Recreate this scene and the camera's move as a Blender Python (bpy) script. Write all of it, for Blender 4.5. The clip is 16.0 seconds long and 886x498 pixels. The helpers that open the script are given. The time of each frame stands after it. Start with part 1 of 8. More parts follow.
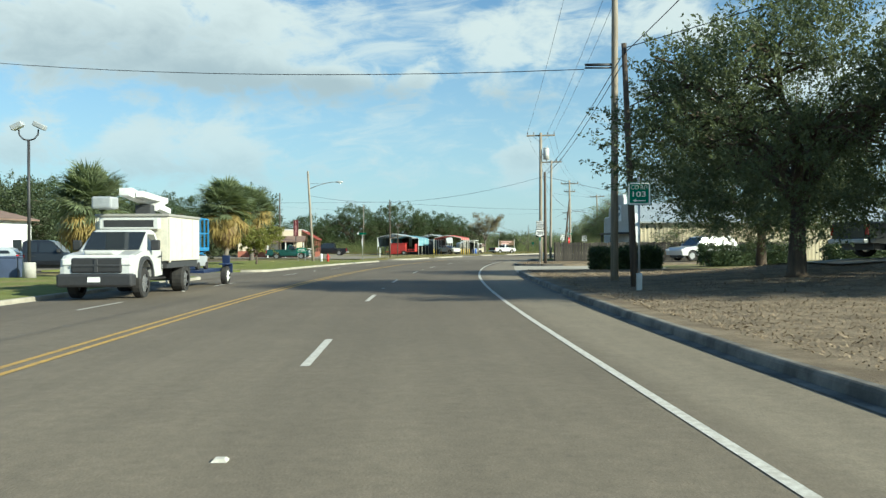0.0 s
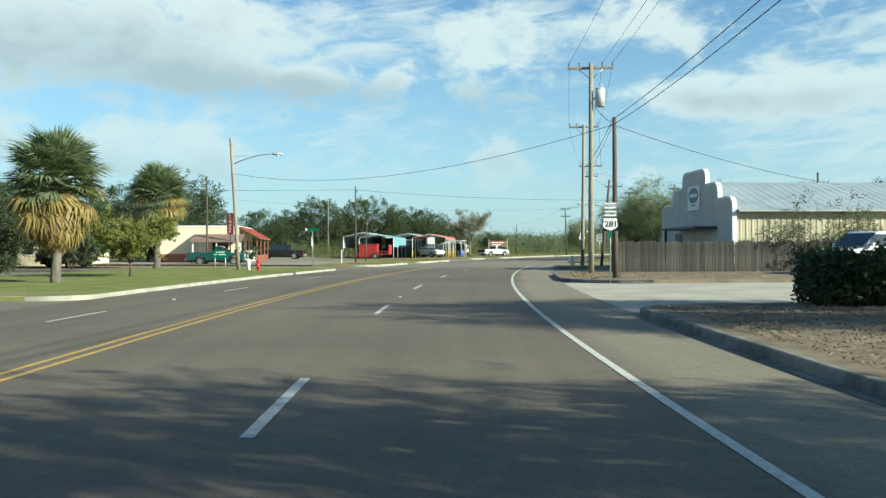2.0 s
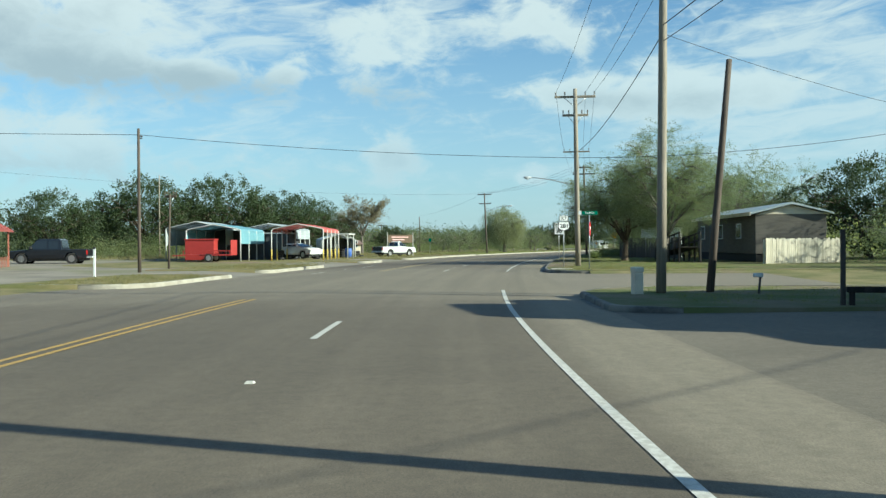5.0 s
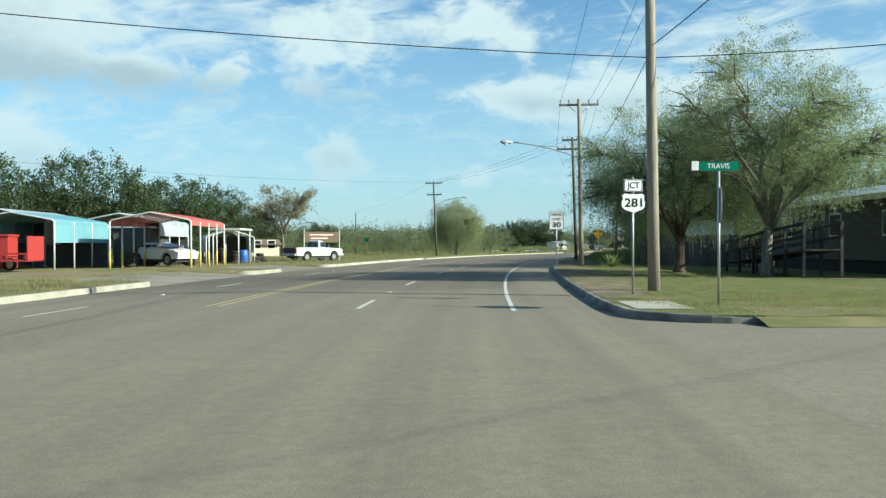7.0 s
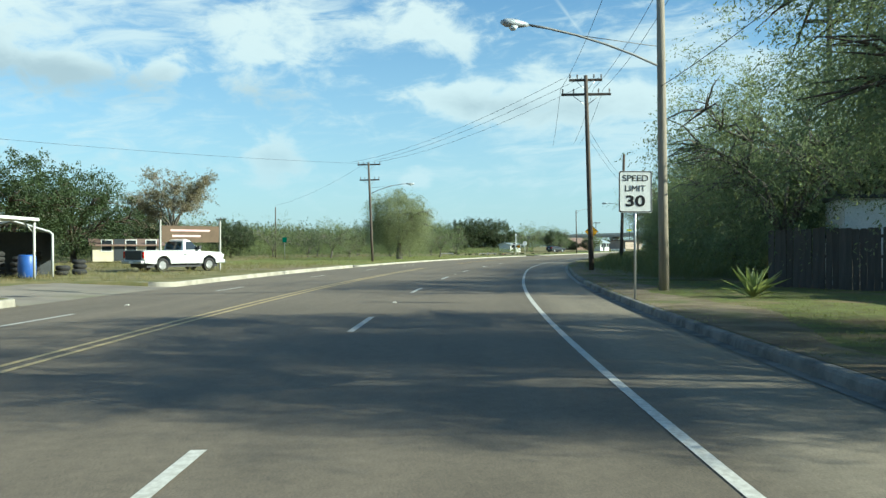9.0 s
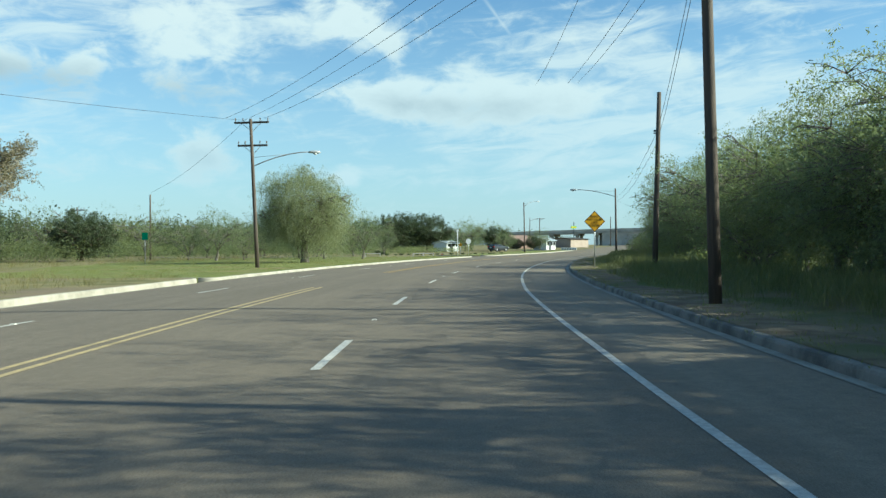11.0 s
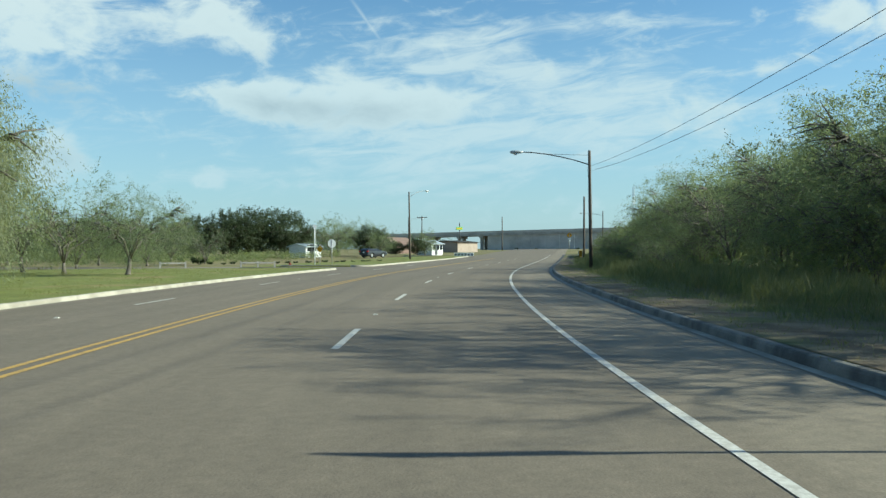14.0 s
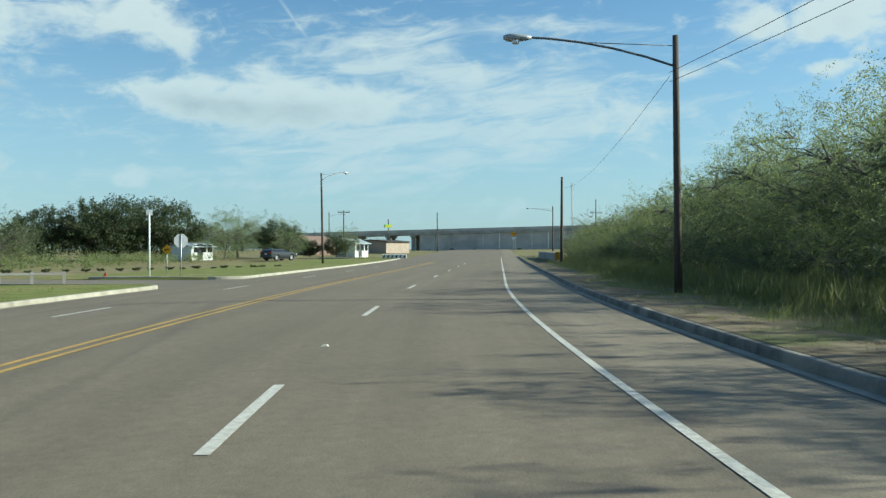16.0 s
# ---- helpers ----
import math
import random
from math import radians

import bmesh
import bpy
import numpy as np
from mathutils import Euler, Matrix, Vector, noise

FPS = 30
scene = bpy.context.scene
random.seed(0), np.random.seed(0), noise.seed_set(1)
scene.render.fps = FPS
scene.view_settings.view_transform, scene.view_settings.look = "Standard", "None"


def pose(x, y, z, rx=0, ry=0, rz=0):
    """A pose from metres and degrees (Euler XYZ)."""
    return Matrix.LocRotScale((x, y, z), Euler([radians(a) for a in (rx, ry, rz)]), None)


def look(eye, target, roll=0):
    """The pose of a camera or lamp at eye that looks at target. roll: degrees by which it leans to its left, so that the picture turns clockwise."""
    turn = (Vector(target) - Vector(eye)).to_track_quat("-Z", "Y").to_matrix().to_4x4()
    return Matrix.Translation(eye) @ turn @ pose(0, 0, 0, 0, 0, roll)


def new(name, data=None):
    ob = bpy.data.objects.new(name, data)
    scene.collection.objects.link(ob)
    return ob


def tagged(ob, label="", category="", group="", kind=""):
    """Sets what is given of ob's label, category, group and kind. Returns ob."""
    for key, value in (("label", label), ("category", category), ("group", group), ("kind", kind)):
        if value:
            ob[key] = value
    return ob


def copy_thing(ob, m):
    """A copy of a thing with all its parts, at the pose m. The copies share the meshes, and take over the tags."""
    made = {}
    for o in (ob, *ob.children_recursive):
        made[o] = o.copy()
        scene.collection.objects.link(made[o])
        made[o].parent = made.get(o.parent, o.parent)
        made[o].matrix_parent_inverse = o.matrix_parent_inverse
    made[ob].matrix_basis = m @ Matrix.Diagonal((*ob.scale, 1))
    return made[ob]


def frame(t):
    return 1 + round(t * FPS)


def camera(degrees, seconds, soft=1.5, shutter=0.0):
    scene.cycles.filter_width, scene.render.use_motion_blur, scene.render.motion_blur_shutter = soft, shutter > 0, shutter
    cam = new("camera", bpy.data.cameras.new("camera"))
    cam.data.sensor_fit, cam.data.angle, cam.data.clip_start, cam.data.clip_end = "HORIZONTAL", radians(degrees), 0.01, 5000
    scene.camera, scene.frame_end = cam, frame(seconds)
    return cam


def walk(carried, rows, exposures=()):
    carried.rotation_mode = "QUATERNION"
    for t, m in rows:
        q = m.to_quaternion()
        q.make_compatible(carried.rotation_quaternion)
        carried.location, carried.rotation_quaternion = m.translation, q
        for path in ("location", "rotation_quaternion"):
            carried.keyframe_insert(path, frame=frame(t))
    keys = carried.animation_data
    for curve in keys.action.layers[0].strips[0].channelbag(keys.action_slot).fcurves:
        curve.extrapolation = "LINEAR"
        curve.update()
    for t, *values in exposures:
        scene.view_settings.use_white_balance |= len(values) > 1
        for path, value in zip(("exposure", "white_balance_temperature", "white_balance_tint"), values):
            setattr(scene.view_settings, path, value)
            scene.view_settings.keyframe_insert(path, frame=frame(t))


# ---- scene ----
cam = camera(53.0, 16.0, 1.4, 0.05)
PATH = [
    (0, (2.25, -0.61, 1.337), (2.223, 1.39, 1.332), -0.2),
    (0.5, (1.955, 6.145, 1.34), (1.932, 8.144, 1.336), -0.1),
    (1, (1.667, 12.889, 1.346), (1.652, 14.889, 1.341), -0.2),
    (1.5, (1.403, 19.599, 1.353), (1.407, 21.599, 1.351), -0.1),
    (2, (1.23, 26.283, 1.361), (1.258, 28.283, 1.359), -0.2),
    (2.5, (1.216, 32.964, 1.366), (1.277, 34.963, 1.36), -0.2),
    (3, (1.323, 39.636, 1.358), (1.426, 41.634, 1.352), -0.0),
    (3.5, (1.589, 46.324, 1.362), (1.735, 48.318, 1.357), 0.0),
    (4, (1.941, 52.927, 1.367), (2.13, 54.918, 1.36), -0.0),
    (4.5, (2.552, 59.481, 1.374), (2.781, 61.468, 1.365), -0.2),
    (7, (7.401, 91.819, 1.315), (7.79, 93.781, 1.306), -0.2),
    (7.5, (8.541, 98.257, 1.317), (8.963, 100.212, 1.311), -0.1),
    (8, (9.802, 104.656, 1.322), (10.257, 106.604, 1.314), -0.2),
    (8.5, (11.145, 111.05, 1.325), (11.633, 112.989, 1.318), -0.1),
    (9, (12.671, 117.419, 1.331), (13.191, 119.35, 1.325), -0.1),
    (11.5, (22.157, 149.058, 1.323), (22.875, 150.925, 1.315), -0.2),
    (12, (24.369, 155.364, 1.323), (25.135, 157.211, 1.318), -0.2),
    (12.5, (26.813, 161.654, 1.326), (27.624, 163.482, 1.322), -0.2),
    (13, (29.432, 167.886, 1.326), (30.286, 169.695, 1.324), -0.2),
    (13.5, (32.196, 174.088, 1.322), (33.092, 175.876, 1.324), -0.2),
    (14, (35.124, 180.273, 1.318), (36.065, 182.038, 1.317), -0.1),
    (14.5, (38.242, 186.439, 1.312), (39.221, 188.183, 1.31), -0.1),
    (15, (41.546, 192.599, 1.306), (42.56, 194.323, 1.303), -0.1),
    (15.5, (45.033, 198.774, 1.299), (46.08, 200.479, 1.297), -0.1),
    (16, (48.734, 204.953, 1.305), (49.814, 206.636, 1.305), -0.1),
]
# the clip's own exposure and white balance
LIGHTNESS = [(0, 0.86, 6250, -6), (1, 0.88, 6200, -7), (2, 0.92, 6150, -8), (3, 0.86, 6050, -8), (4.5, 0.80, 6000, -8), (7, 0.94, 5980, -8), (9, 0.98, 5950, -10), (12.5, 0.88, 5930, -9), (16, 0.72, 5980, -8)]
walk(cam, [(t, look(eye, target, roll)) for t, eye, target, roll in PATH], LIGHTNESS)

# ---- world, sun ----
SUN_TO = Vector((0.885 * math.cos(radians(26)), -0.465 * math.cos(radians(26)), math.sin(radians(26)))).normalized()
SUN_AZ = math.atan2(SUN_TO.x, SUN_TO.y)


def math_node(nt, op, a, b=None, c=None, clamp=False):
    n = nt.nodes.new("ShaderNodeMath")
    n.operation, n.use_clamp = op, clamp
    for i, v in enumerate((a, b, c)):
        if v is None:
            continue
        if isinstance(v, (int, float)):
            n.inputs[i].default_value = v
        else:
            nt.links.new(v, n.inputs[i])
    return n.outputs[0]


def smooth(nt, v, lo, hi):
    n = nt.nodes.new("ShaderNodeMapRange")
    n.interpolation_type = "SMOOTHSTEP"
    nt.links.new(v, n.inputs[0])
    n.inputs[1].default_value, n.inputs[2].default_value = lo, hi
    return n.outputs[0]


def noise_node(nt, vec, scale, detail=4, rough=0.55, distort=0.0):
    n = nt.nodes.new("ShaderNodeTexNoise")
    n.inputs["Scale"].default_value, n.inputs["Detail"].default_value = scale, detail
    n.inputs["Roughness"].default_value, n.inputs["Distortion"].default_value = rough, distort
    if vec is not None:
        nt.links.new(vec, n.inputs["Vector"])
    return n.outputs["Fac"]


def mix_rgb(nt, fac, a, b, blend="MIX"):
    n = nt.nodes.new("ShaderNodeMix")
    n.data_type, n.blend_type = "RGBA", blend
    for sock, v in ((n.inputs[0], fac), (n.inputs[6], a), (n.inputs[7], b)):
        if isinstance(v, (int, float)):
            sock.default_value = v
        elif isinstance(v, (tuple, list)):
            sock.default_value = (*v[:3], 1)
        else:
            nt.links.new(v, sock)
    return n.outputs[2]


# heaped clouds: azimuth, elevation, half width, half height (degrees), density, greyness
HEAPED = [(-22.6, 12.6, 9.1, 2.92, 1.0, 0.9), (-14.4, 13.7, 4.4, 2.26, 1.0, 0.25), (-13.3, 10.5, 5.1, 1.28, 0.45, 0.9), (3.8, 13.0, 2.9, 1.82, 1.1, 0.15), (4.3, 9.8, 3.3, 1.64, 0.35, 0.8), (-8.0, 10.7, 1.5, 0.66, 0.7, 0.4),
          (-2.3, 10.8, 1.2, 0.8, 0.7, 0.3), (-5.5, 10.0, 4.7, 1.28, 0.35, 0.9), (-20.0, 6.3, 2.3, 1.17, 0.95, 0.3), (-14.9, 6.5, 1.8, 1.46, 0.95, 0.25), (-17.4, 4.8, 12.0, 1.39, 0.5, 0.8), (-26.6, 6.2, 2.2, 1.09, 0.8, 0.6),
          (4.7, 6.1, 2.2, 1.02, 0.5, 0.5)]
HEAPED_EAST = [(12.9, 14.3, 2.6, 1.3, 1.0, 0.2), (16.0, 13.0, 1.8, 0.8, 0.7, 0.2), (4.3, 4.9, 2.2, 1.24, 0.5, 0.3), (23.8, 9.0, 5.5, 1.53, 0.8, 0.3), (17.4, 9.3, 2.2, 1.02, 0.6, 0.3), (16.9, 9.4, 4.0, 0.88, 0.9, 0.3),
               (22.7, 9.0, 4.4, 0.95, 0.9, 0.45), (13.3, 4.2, 0.9, 0.51, 0.7, 0.1), (13.0, 4.2, 0.9, 0.4, 0.75, 0.1), (56.6, 13.4, 5.5, 1.39, 0.95, 0.2), (56.3, 10.6, 1.8, 0.47, 0.7, 0.1),
               (58.7, 9.1, 1.6, 0.51, 0.7, 0.1), (44.8, 8.9, 2.6, 1.24, 0.5, 0.1)]
# thin high veils: azimuth, elevation, half width, half height, density
VEILS = [(-5.5, 13.6, 4.0, 1.46, 0.75), (-0.8, 14.5, 3.3, 1.28, 0.6), (8.3, 13.4, 2.9, 1.46, 0.6), (29.2, 12.4, 2.9, 1.46, 0.5), (32.0, 8.9, 5.8, 2.4, 0.45), (-8.4, 12.9, 4.7, 2.01, 0.7),
         (6.3, 13.6, 2.9, 1.46, 0.7), (30.0, 7.0, 6.0, 2.4, 0.5), (21.5, 9.2, 4.7, 1.46, 0.7), (36.0, 10.1, 9.5, 1.6, 0.6), (28.2, 12.4, 5.5, 1.09, 0.5), (38.0, 7.6, 9.5, 1.9, 0.6),
         (39.8, 13.7, 5.5, 0.88, 0.6), (27.5, 7.4, 6.2, 2.01, 0.5), (30.4, 13.4, 2.9, 0.91, 0.5), (-7.1, 7.2, 10.9, 2.19, 0.35), (20.9, 5.4, 10.9, 2.19, 0.4)]


def build_world():
    w = bpy.data.worlds.new("sky")
    scene.world = w
    w.use_nodes = True
    nt = w.node_tree
    nt.nodes.clear()
    out = nt.nodes.new("ShaderNodeOutputWorld")
    sky = nt.nodes.new("ShaderNodeTexSky")
    sky.sky_type, sky.sun_disc = "NISHITA", False
    sky.sun_elevation, sky.sun_rotation = radians(26), SUN_AZ
    sky.air_density, sky.dust_density, sky.ozone_density = 1.0, 0.6, 2.2
    tc = nt.nodes.new("ShaderNodeTexCoord")
    sep = nt.nodes.new("ShaderNodeSeparateXYZ")
    nt.links.new(tc.outputs["Generated"], sep.inputs[0])
    x, y, z = sep.outputs
    az = math_node(nt, "MULTIPLY", math_node(nt, "ARCTAN2", x, y), 57.2958)
    el = math_node(nt, "MULTIPLY", math_node(nt, "ARCSINE", z), 57.2958)
    # the layer seen in perspective
    zz = math_node(nt, "ADD", math_node(nt, "MAXIMUM", z, 0.0), 0.10)
    comb = nt.nodes.new("ShaderNodeCombineXYZ")
    nt.links.new(math_node(nt, "DIVIDE", x, zz), comb.inputs[0])
    nt.links.new(math_node(nt, "DIVIDE", y, zz), comb.inputs[1])
    comb.inputs[2].default_value = 3.7
    ang = nt.nodes.new("ShaderNodeCombineXYZ")
    nt.links.new(math_node(nt, "MULTIPLY", az, 0.1), ang.inputs[0])
    nt.links.new(math_node(nt, "MULTIPLY", el, 0.17), ang.inputs[1])
    lying = nt.nodes.new("ShaderNodeCombineXYZ")
    nt.links.new(math_node(nt, "MULTIPLY_ADD", el, 0.05, math_node(nt, "MULTIPLY", az, 0.075)), lying.inputs[0])
    nt.links.new(math_node(nt, "MULTIPLY_ADD", az, -0.05, math_node(nt, "MULTIPLY", el, 0.34)), lying.inputs[1])
    big = noise_node(nt, comb.outputs[0], 0.8, 7, 0.58, 0.4)
    fine = noise_node(nt, ang.outputs[0], 3.4, 9, 0.60, 0.35)
    wisp = noise_node(nt, lying.outputs[0], 2.6, 8, 0.62, 0.7)

    def gather(rows, start):
        total, grey = start, None
        for a, e, hw, hh, d, *g in rows:
            da = math_node(nt, "DIVIDE", math_node(nt, "SUBTRACT", az, a), hw)
            de = math_node(nt, "DIVIDE", math_node(nt, "SUBTRACT", el, e), hh)
            r2 = math_node(nt, "ADD", math_node(nt, "MULTIPLY", da, da), math_node(nt, "MULTIPLY", de, de))
            bell = math_node(nt, "EXPONENT", math_node(nt, "MULTIPLY", r2, -0.85))
            total = math_node(nt, "MULTIPLY_ADD", bell, d, total)
            if g:
                # the underside is greyer than the crown
                low_side = math_node(nt, "MULTIPLY", bell, math_node(nt, "SUBTRACT", 0.55, math_node(nt, "MULTIPLY", de, 0.45)))
                grey = math_node(nt, "MULTIPLY", low_side, g[0]) if grey is None else math_node(nt, "MULTIPLY_ADD", low_side, g[0], grey)
        return total, grey

    bumps = math_node(nt, "MULTIPLY", math_node(nt, "SUBTRACT", fine, 0.5), 2.3)
    heap, grey = gather(HEAPED + HEAPED_EAST, math_node(nt, "MULTIPLY", math_node(nt, "SUBTRACT", big, 0.56), 0.5))
    cover_h = math_node(nt, "MULTIPLY", smooth(nt, math_node(nt, "ADD", math_node(nt, "MINIMUM", heap, 0.85), bumps), 0.06, 0.74), 0.97)
    veil, _ = gather(VEILS, math_node(nt, "MULTIPLY", math_node(nt, "SUBTRACT", big, 0.5), 0.7))
    veil = math_node(nt, "ADD", math_node(nt, "MINIMUM", veil, 0.72), math_node(nt, "MULTIPLY", math_node(nt, "SUBTRACT", wisp, 0.5), 2.8))
    # an aircraft trail
    ca, ce = math_node(nt, "SUBTRACT", az, 23.2), math_node(nt, "SUBTRACT", el, 14.3)
    across = math_node(nt, "DIVIDE", math_node(nt, "ADD", math_node(nt, "MULTIPLY", ca, 0.79), math_node(nt, "MULTIPLY", ce, 0.61)), 0.11)
    along = math_node(nt, "DIVIDE", math_node(nt, "SUBTRACT", math_node(nt, "MULTIPLY", ce, 0.79), math_node(nt, "MULTIPLY", ca, 0.61)), 1.5)
    trail = math_node(nt, "EXPONENT", math_node(nt, "MULTIPLY", math_node(nt, "ADD", math_node(nt, "MULTIPLY", across, across), math_node(nt, "MULTIPLY", along, along)), -1.0))
    cover_v = math_node(nt, "MULTIPLY", smooth(nt, veil, 0.05, 1.15), 0.80)
    cover_v = math_node(nt, "MAXIMUM", cover_v, math_node(nt, "MULTIPLY", trail, 0.42))
    cover = math_node(nt, "SUBTRACT", 1.0, math_node(nt, "MULTIPLY", math_node(nt, "SUBTRACT", 1.0, cover_h), math_node(nt, "SUBTRACT", 1.0, cover_v)))
    shade = smooth(nt, math_node(nt, "ADD", grey, math_node(nt, "MULTIPLY", math_node(nt, "SUBTRACT", fine, 0.5), 0.8)), 0.05, 0.85)
    low = smooth(nt, el, 0.0, 8.0)
    cloud_col = mix_rgb(nt, shade, (0.95, 0.985, 1.0), (0.52, 0.57, 0.62))
    bg1, bg2 = nt.nodes.new("ShaderNodeBackground"), nt.nodes.new("ShaderNodeBackground")
    tint = mix_rgb(nt, 1.0, sky.outputs[0], (0.79, 0.95, 1.08), "MULTIPLY")
    haze = math_node(nt, "MULTIPLY", math_node(nt, "SUBTRACT", 1.0, smooth(nt, el, -2.0, 20.0)), 0.66)
    nt.links.new(tint, bg1.inputs[0])
    bg1.inputs[1].default_value = SKY
    nt.links.new(cloud_col, bg2.inputs[0])
    bg2.inputs[1].default_value = CLOUD
    mx = nt.nodes.new("ShaderNodeMixShader")
    nt.links.new(math_node(nt, "MULTIPLY", cover, math_node(nt, "MULTIPLY_ADD", low, 0.45, 0.50)), mx.inputs[0])
    nt.links.new(bg1.outputs[0], mx.inputs[1])
    nt.links.new(bg2.outputs[0], mx.inputs[2])
    bg3, mh = nt.nodes.new("ShaderNodeBackground"), nt.nodes.new("ShaderNodeMixShader")
    bg3.inputs[0].default_value, bg3.inputs[1].default_value = (0.61, 0.79, 0.93, 1), CLOUD
    nt.links.new(haze, mh.inputs[0])
    nt.links.new(mx.outputs[0], mh.inputs[1])
    nt.links.new(bg3.outputs[0], mh.inputs[2])
    nt.links.new(mh.outputs[0], out.inputs[0])


SKY, CLOUD = 0.078, 0.48
build_world()
sun_data = bpy.data.lights.new("sun", "SUN")
sun_data.energy, sun_data.angle, sun_data.color = 5.0, radians(0.6), (1.0, 0.925, 0.80)
sun = new("sun", sun_data)
sun.matrix_world = look(tuple(SUN_TO * 100), (0, 0, 0))

# ---- materials ----
MATS = {}


def material(name, base, second=None, rough=0.8, scale=3.0, fine=40.0, amount=0.5, bump=0.15, metal=0.0, spec=0.4, rand=0.0, stretch=(1, 1, 1), bump_scale=None, third=None, coords="Object"):
    """Two-scale variation of colour with grain and relief."""
    if name in MATS:
        return MATS[name]
    m = bpy.data.materials.new(name)
    m.use_nodes = True
    nt = m.node_tree
    bs = nt.nodes["Principled BSDF"]
    tc = nt.nodes.new("ShaderNodeTexCoord")
    mp = nt.nodes.new("ShaderNodeMapping")
    mp.inputs["Scale"].default_value = stretch
    nt.links.new(tc.outputs[coords], mp.inputs[0])
    v = mp.outputs[0]
    second = second or tuple(c * 0.6 for c in base)
    n1 = smooth(nt, noise_node(nt, v, scale, 5, 0.6), 0.36, 0.66)
    col = mix_rgb(nt, math_node(nt, "MULTIPLY", n1, amount), base, second)
    n2 = noise_node(nt, v, fine, 3, 0.6)
    if third:
        n3 = smooth(nt, noise_node(nt, v, scale * 0.23, 3, 0.6), 0.52, 0.66)
        col = mix_rgb(nt, n3, col, third)
    g = math_node(nt, "MULTIPLY_ADD", n2, 0.5, 0.75)
    if rand:
        oi = nt.nodes.new("ShaderNodeObjectInfo")
        g = math_node(nt, "MULTIPLY", g, math_node(nt, "MULTIPLY_ADD", oi.outputs["Random"], rand, 1 - rand / 2))
    hsv = nt.nodes.new("ShaderNodeHueSaturation")
    nt.links.new(col, hsv.inputs["Color"])
    nt.links.new(g, hsv.inputs["Value"])
    nt.links.new(hsv.outputs[0], bs.inputs["Base Color"])
    bs.inputs["Roughness"].default_value, bs.inputs["Metallic"].default_value = rough, metal
    bs.inputs["Specular IOR Level"].default_value = spec
    if bump:
        b = nt.nodes.new("ShaderNodeBump")
        b.inputs["Strength"].default_value, b.inputs["Distance"].default_value = bump, 0.02
        nt.links.new(noise_node(nt, v, bump_scale or fine, 4, 0.65), b.inputs["Height"])
        nt.links.new(b.outputs[0], bs.inputs["Normal"])
    MATS[name] = m
    return m


def leaf_material(name, a, b, c=None, trans=0.35, rough=0.55):
    """Leaves: each leaf its own tone, light shining through."""
    m = bpy.data.materials.new(name)
    m.use_nodes = True
    nt = m.node_tree
    bs, out = nt.nodes["Principled BSDF"], nt.nodes["Material Output"]
    geo = nt.nodes.new("ShaderNodeNewGeometry")
    tc = nt.nodes.new("ShaderNodeTexCoord")
    patch = smooth(nt, noise_node(nt, tc.outputs["Object"], 0.7, 3), 0.35, 0.65)
    col = mix_rgb(nt, geo.outputs["Random Per Island"], a, b)
    if c:
        col = mix_rgb(nt, math_node(nt, "MULTIPLY", patch, 0.7), col, c)
    nt.links.new(col, bs.inputs["Base Color"])
    bs.inputs["Roughness"].default_value, bs.inputs["Specular IOR Level"].default_value = rough, 0.3
    tr = nt.nodes.new("ShaderNodeBsdfTranslucent")
    warm = mix_rgb(nt, 1.0, col, (1.15, 1.15, 0.75), "MULTIPLY")
    nt.links.new(warm, tr.inputs["Color"])
    mx = nt.nodes.new("ShaderNodeMixShader")
    mx.inputs[0].default_value = trans
    nt.links.new(bs.outputs[0], mx.inputs[1])
    nt.links.new(tr.outputs[0], mx.inputs[2])
    nt.links.new(mx.outputs[0], out.inputs[0])
    MATS[name] = m
    return m


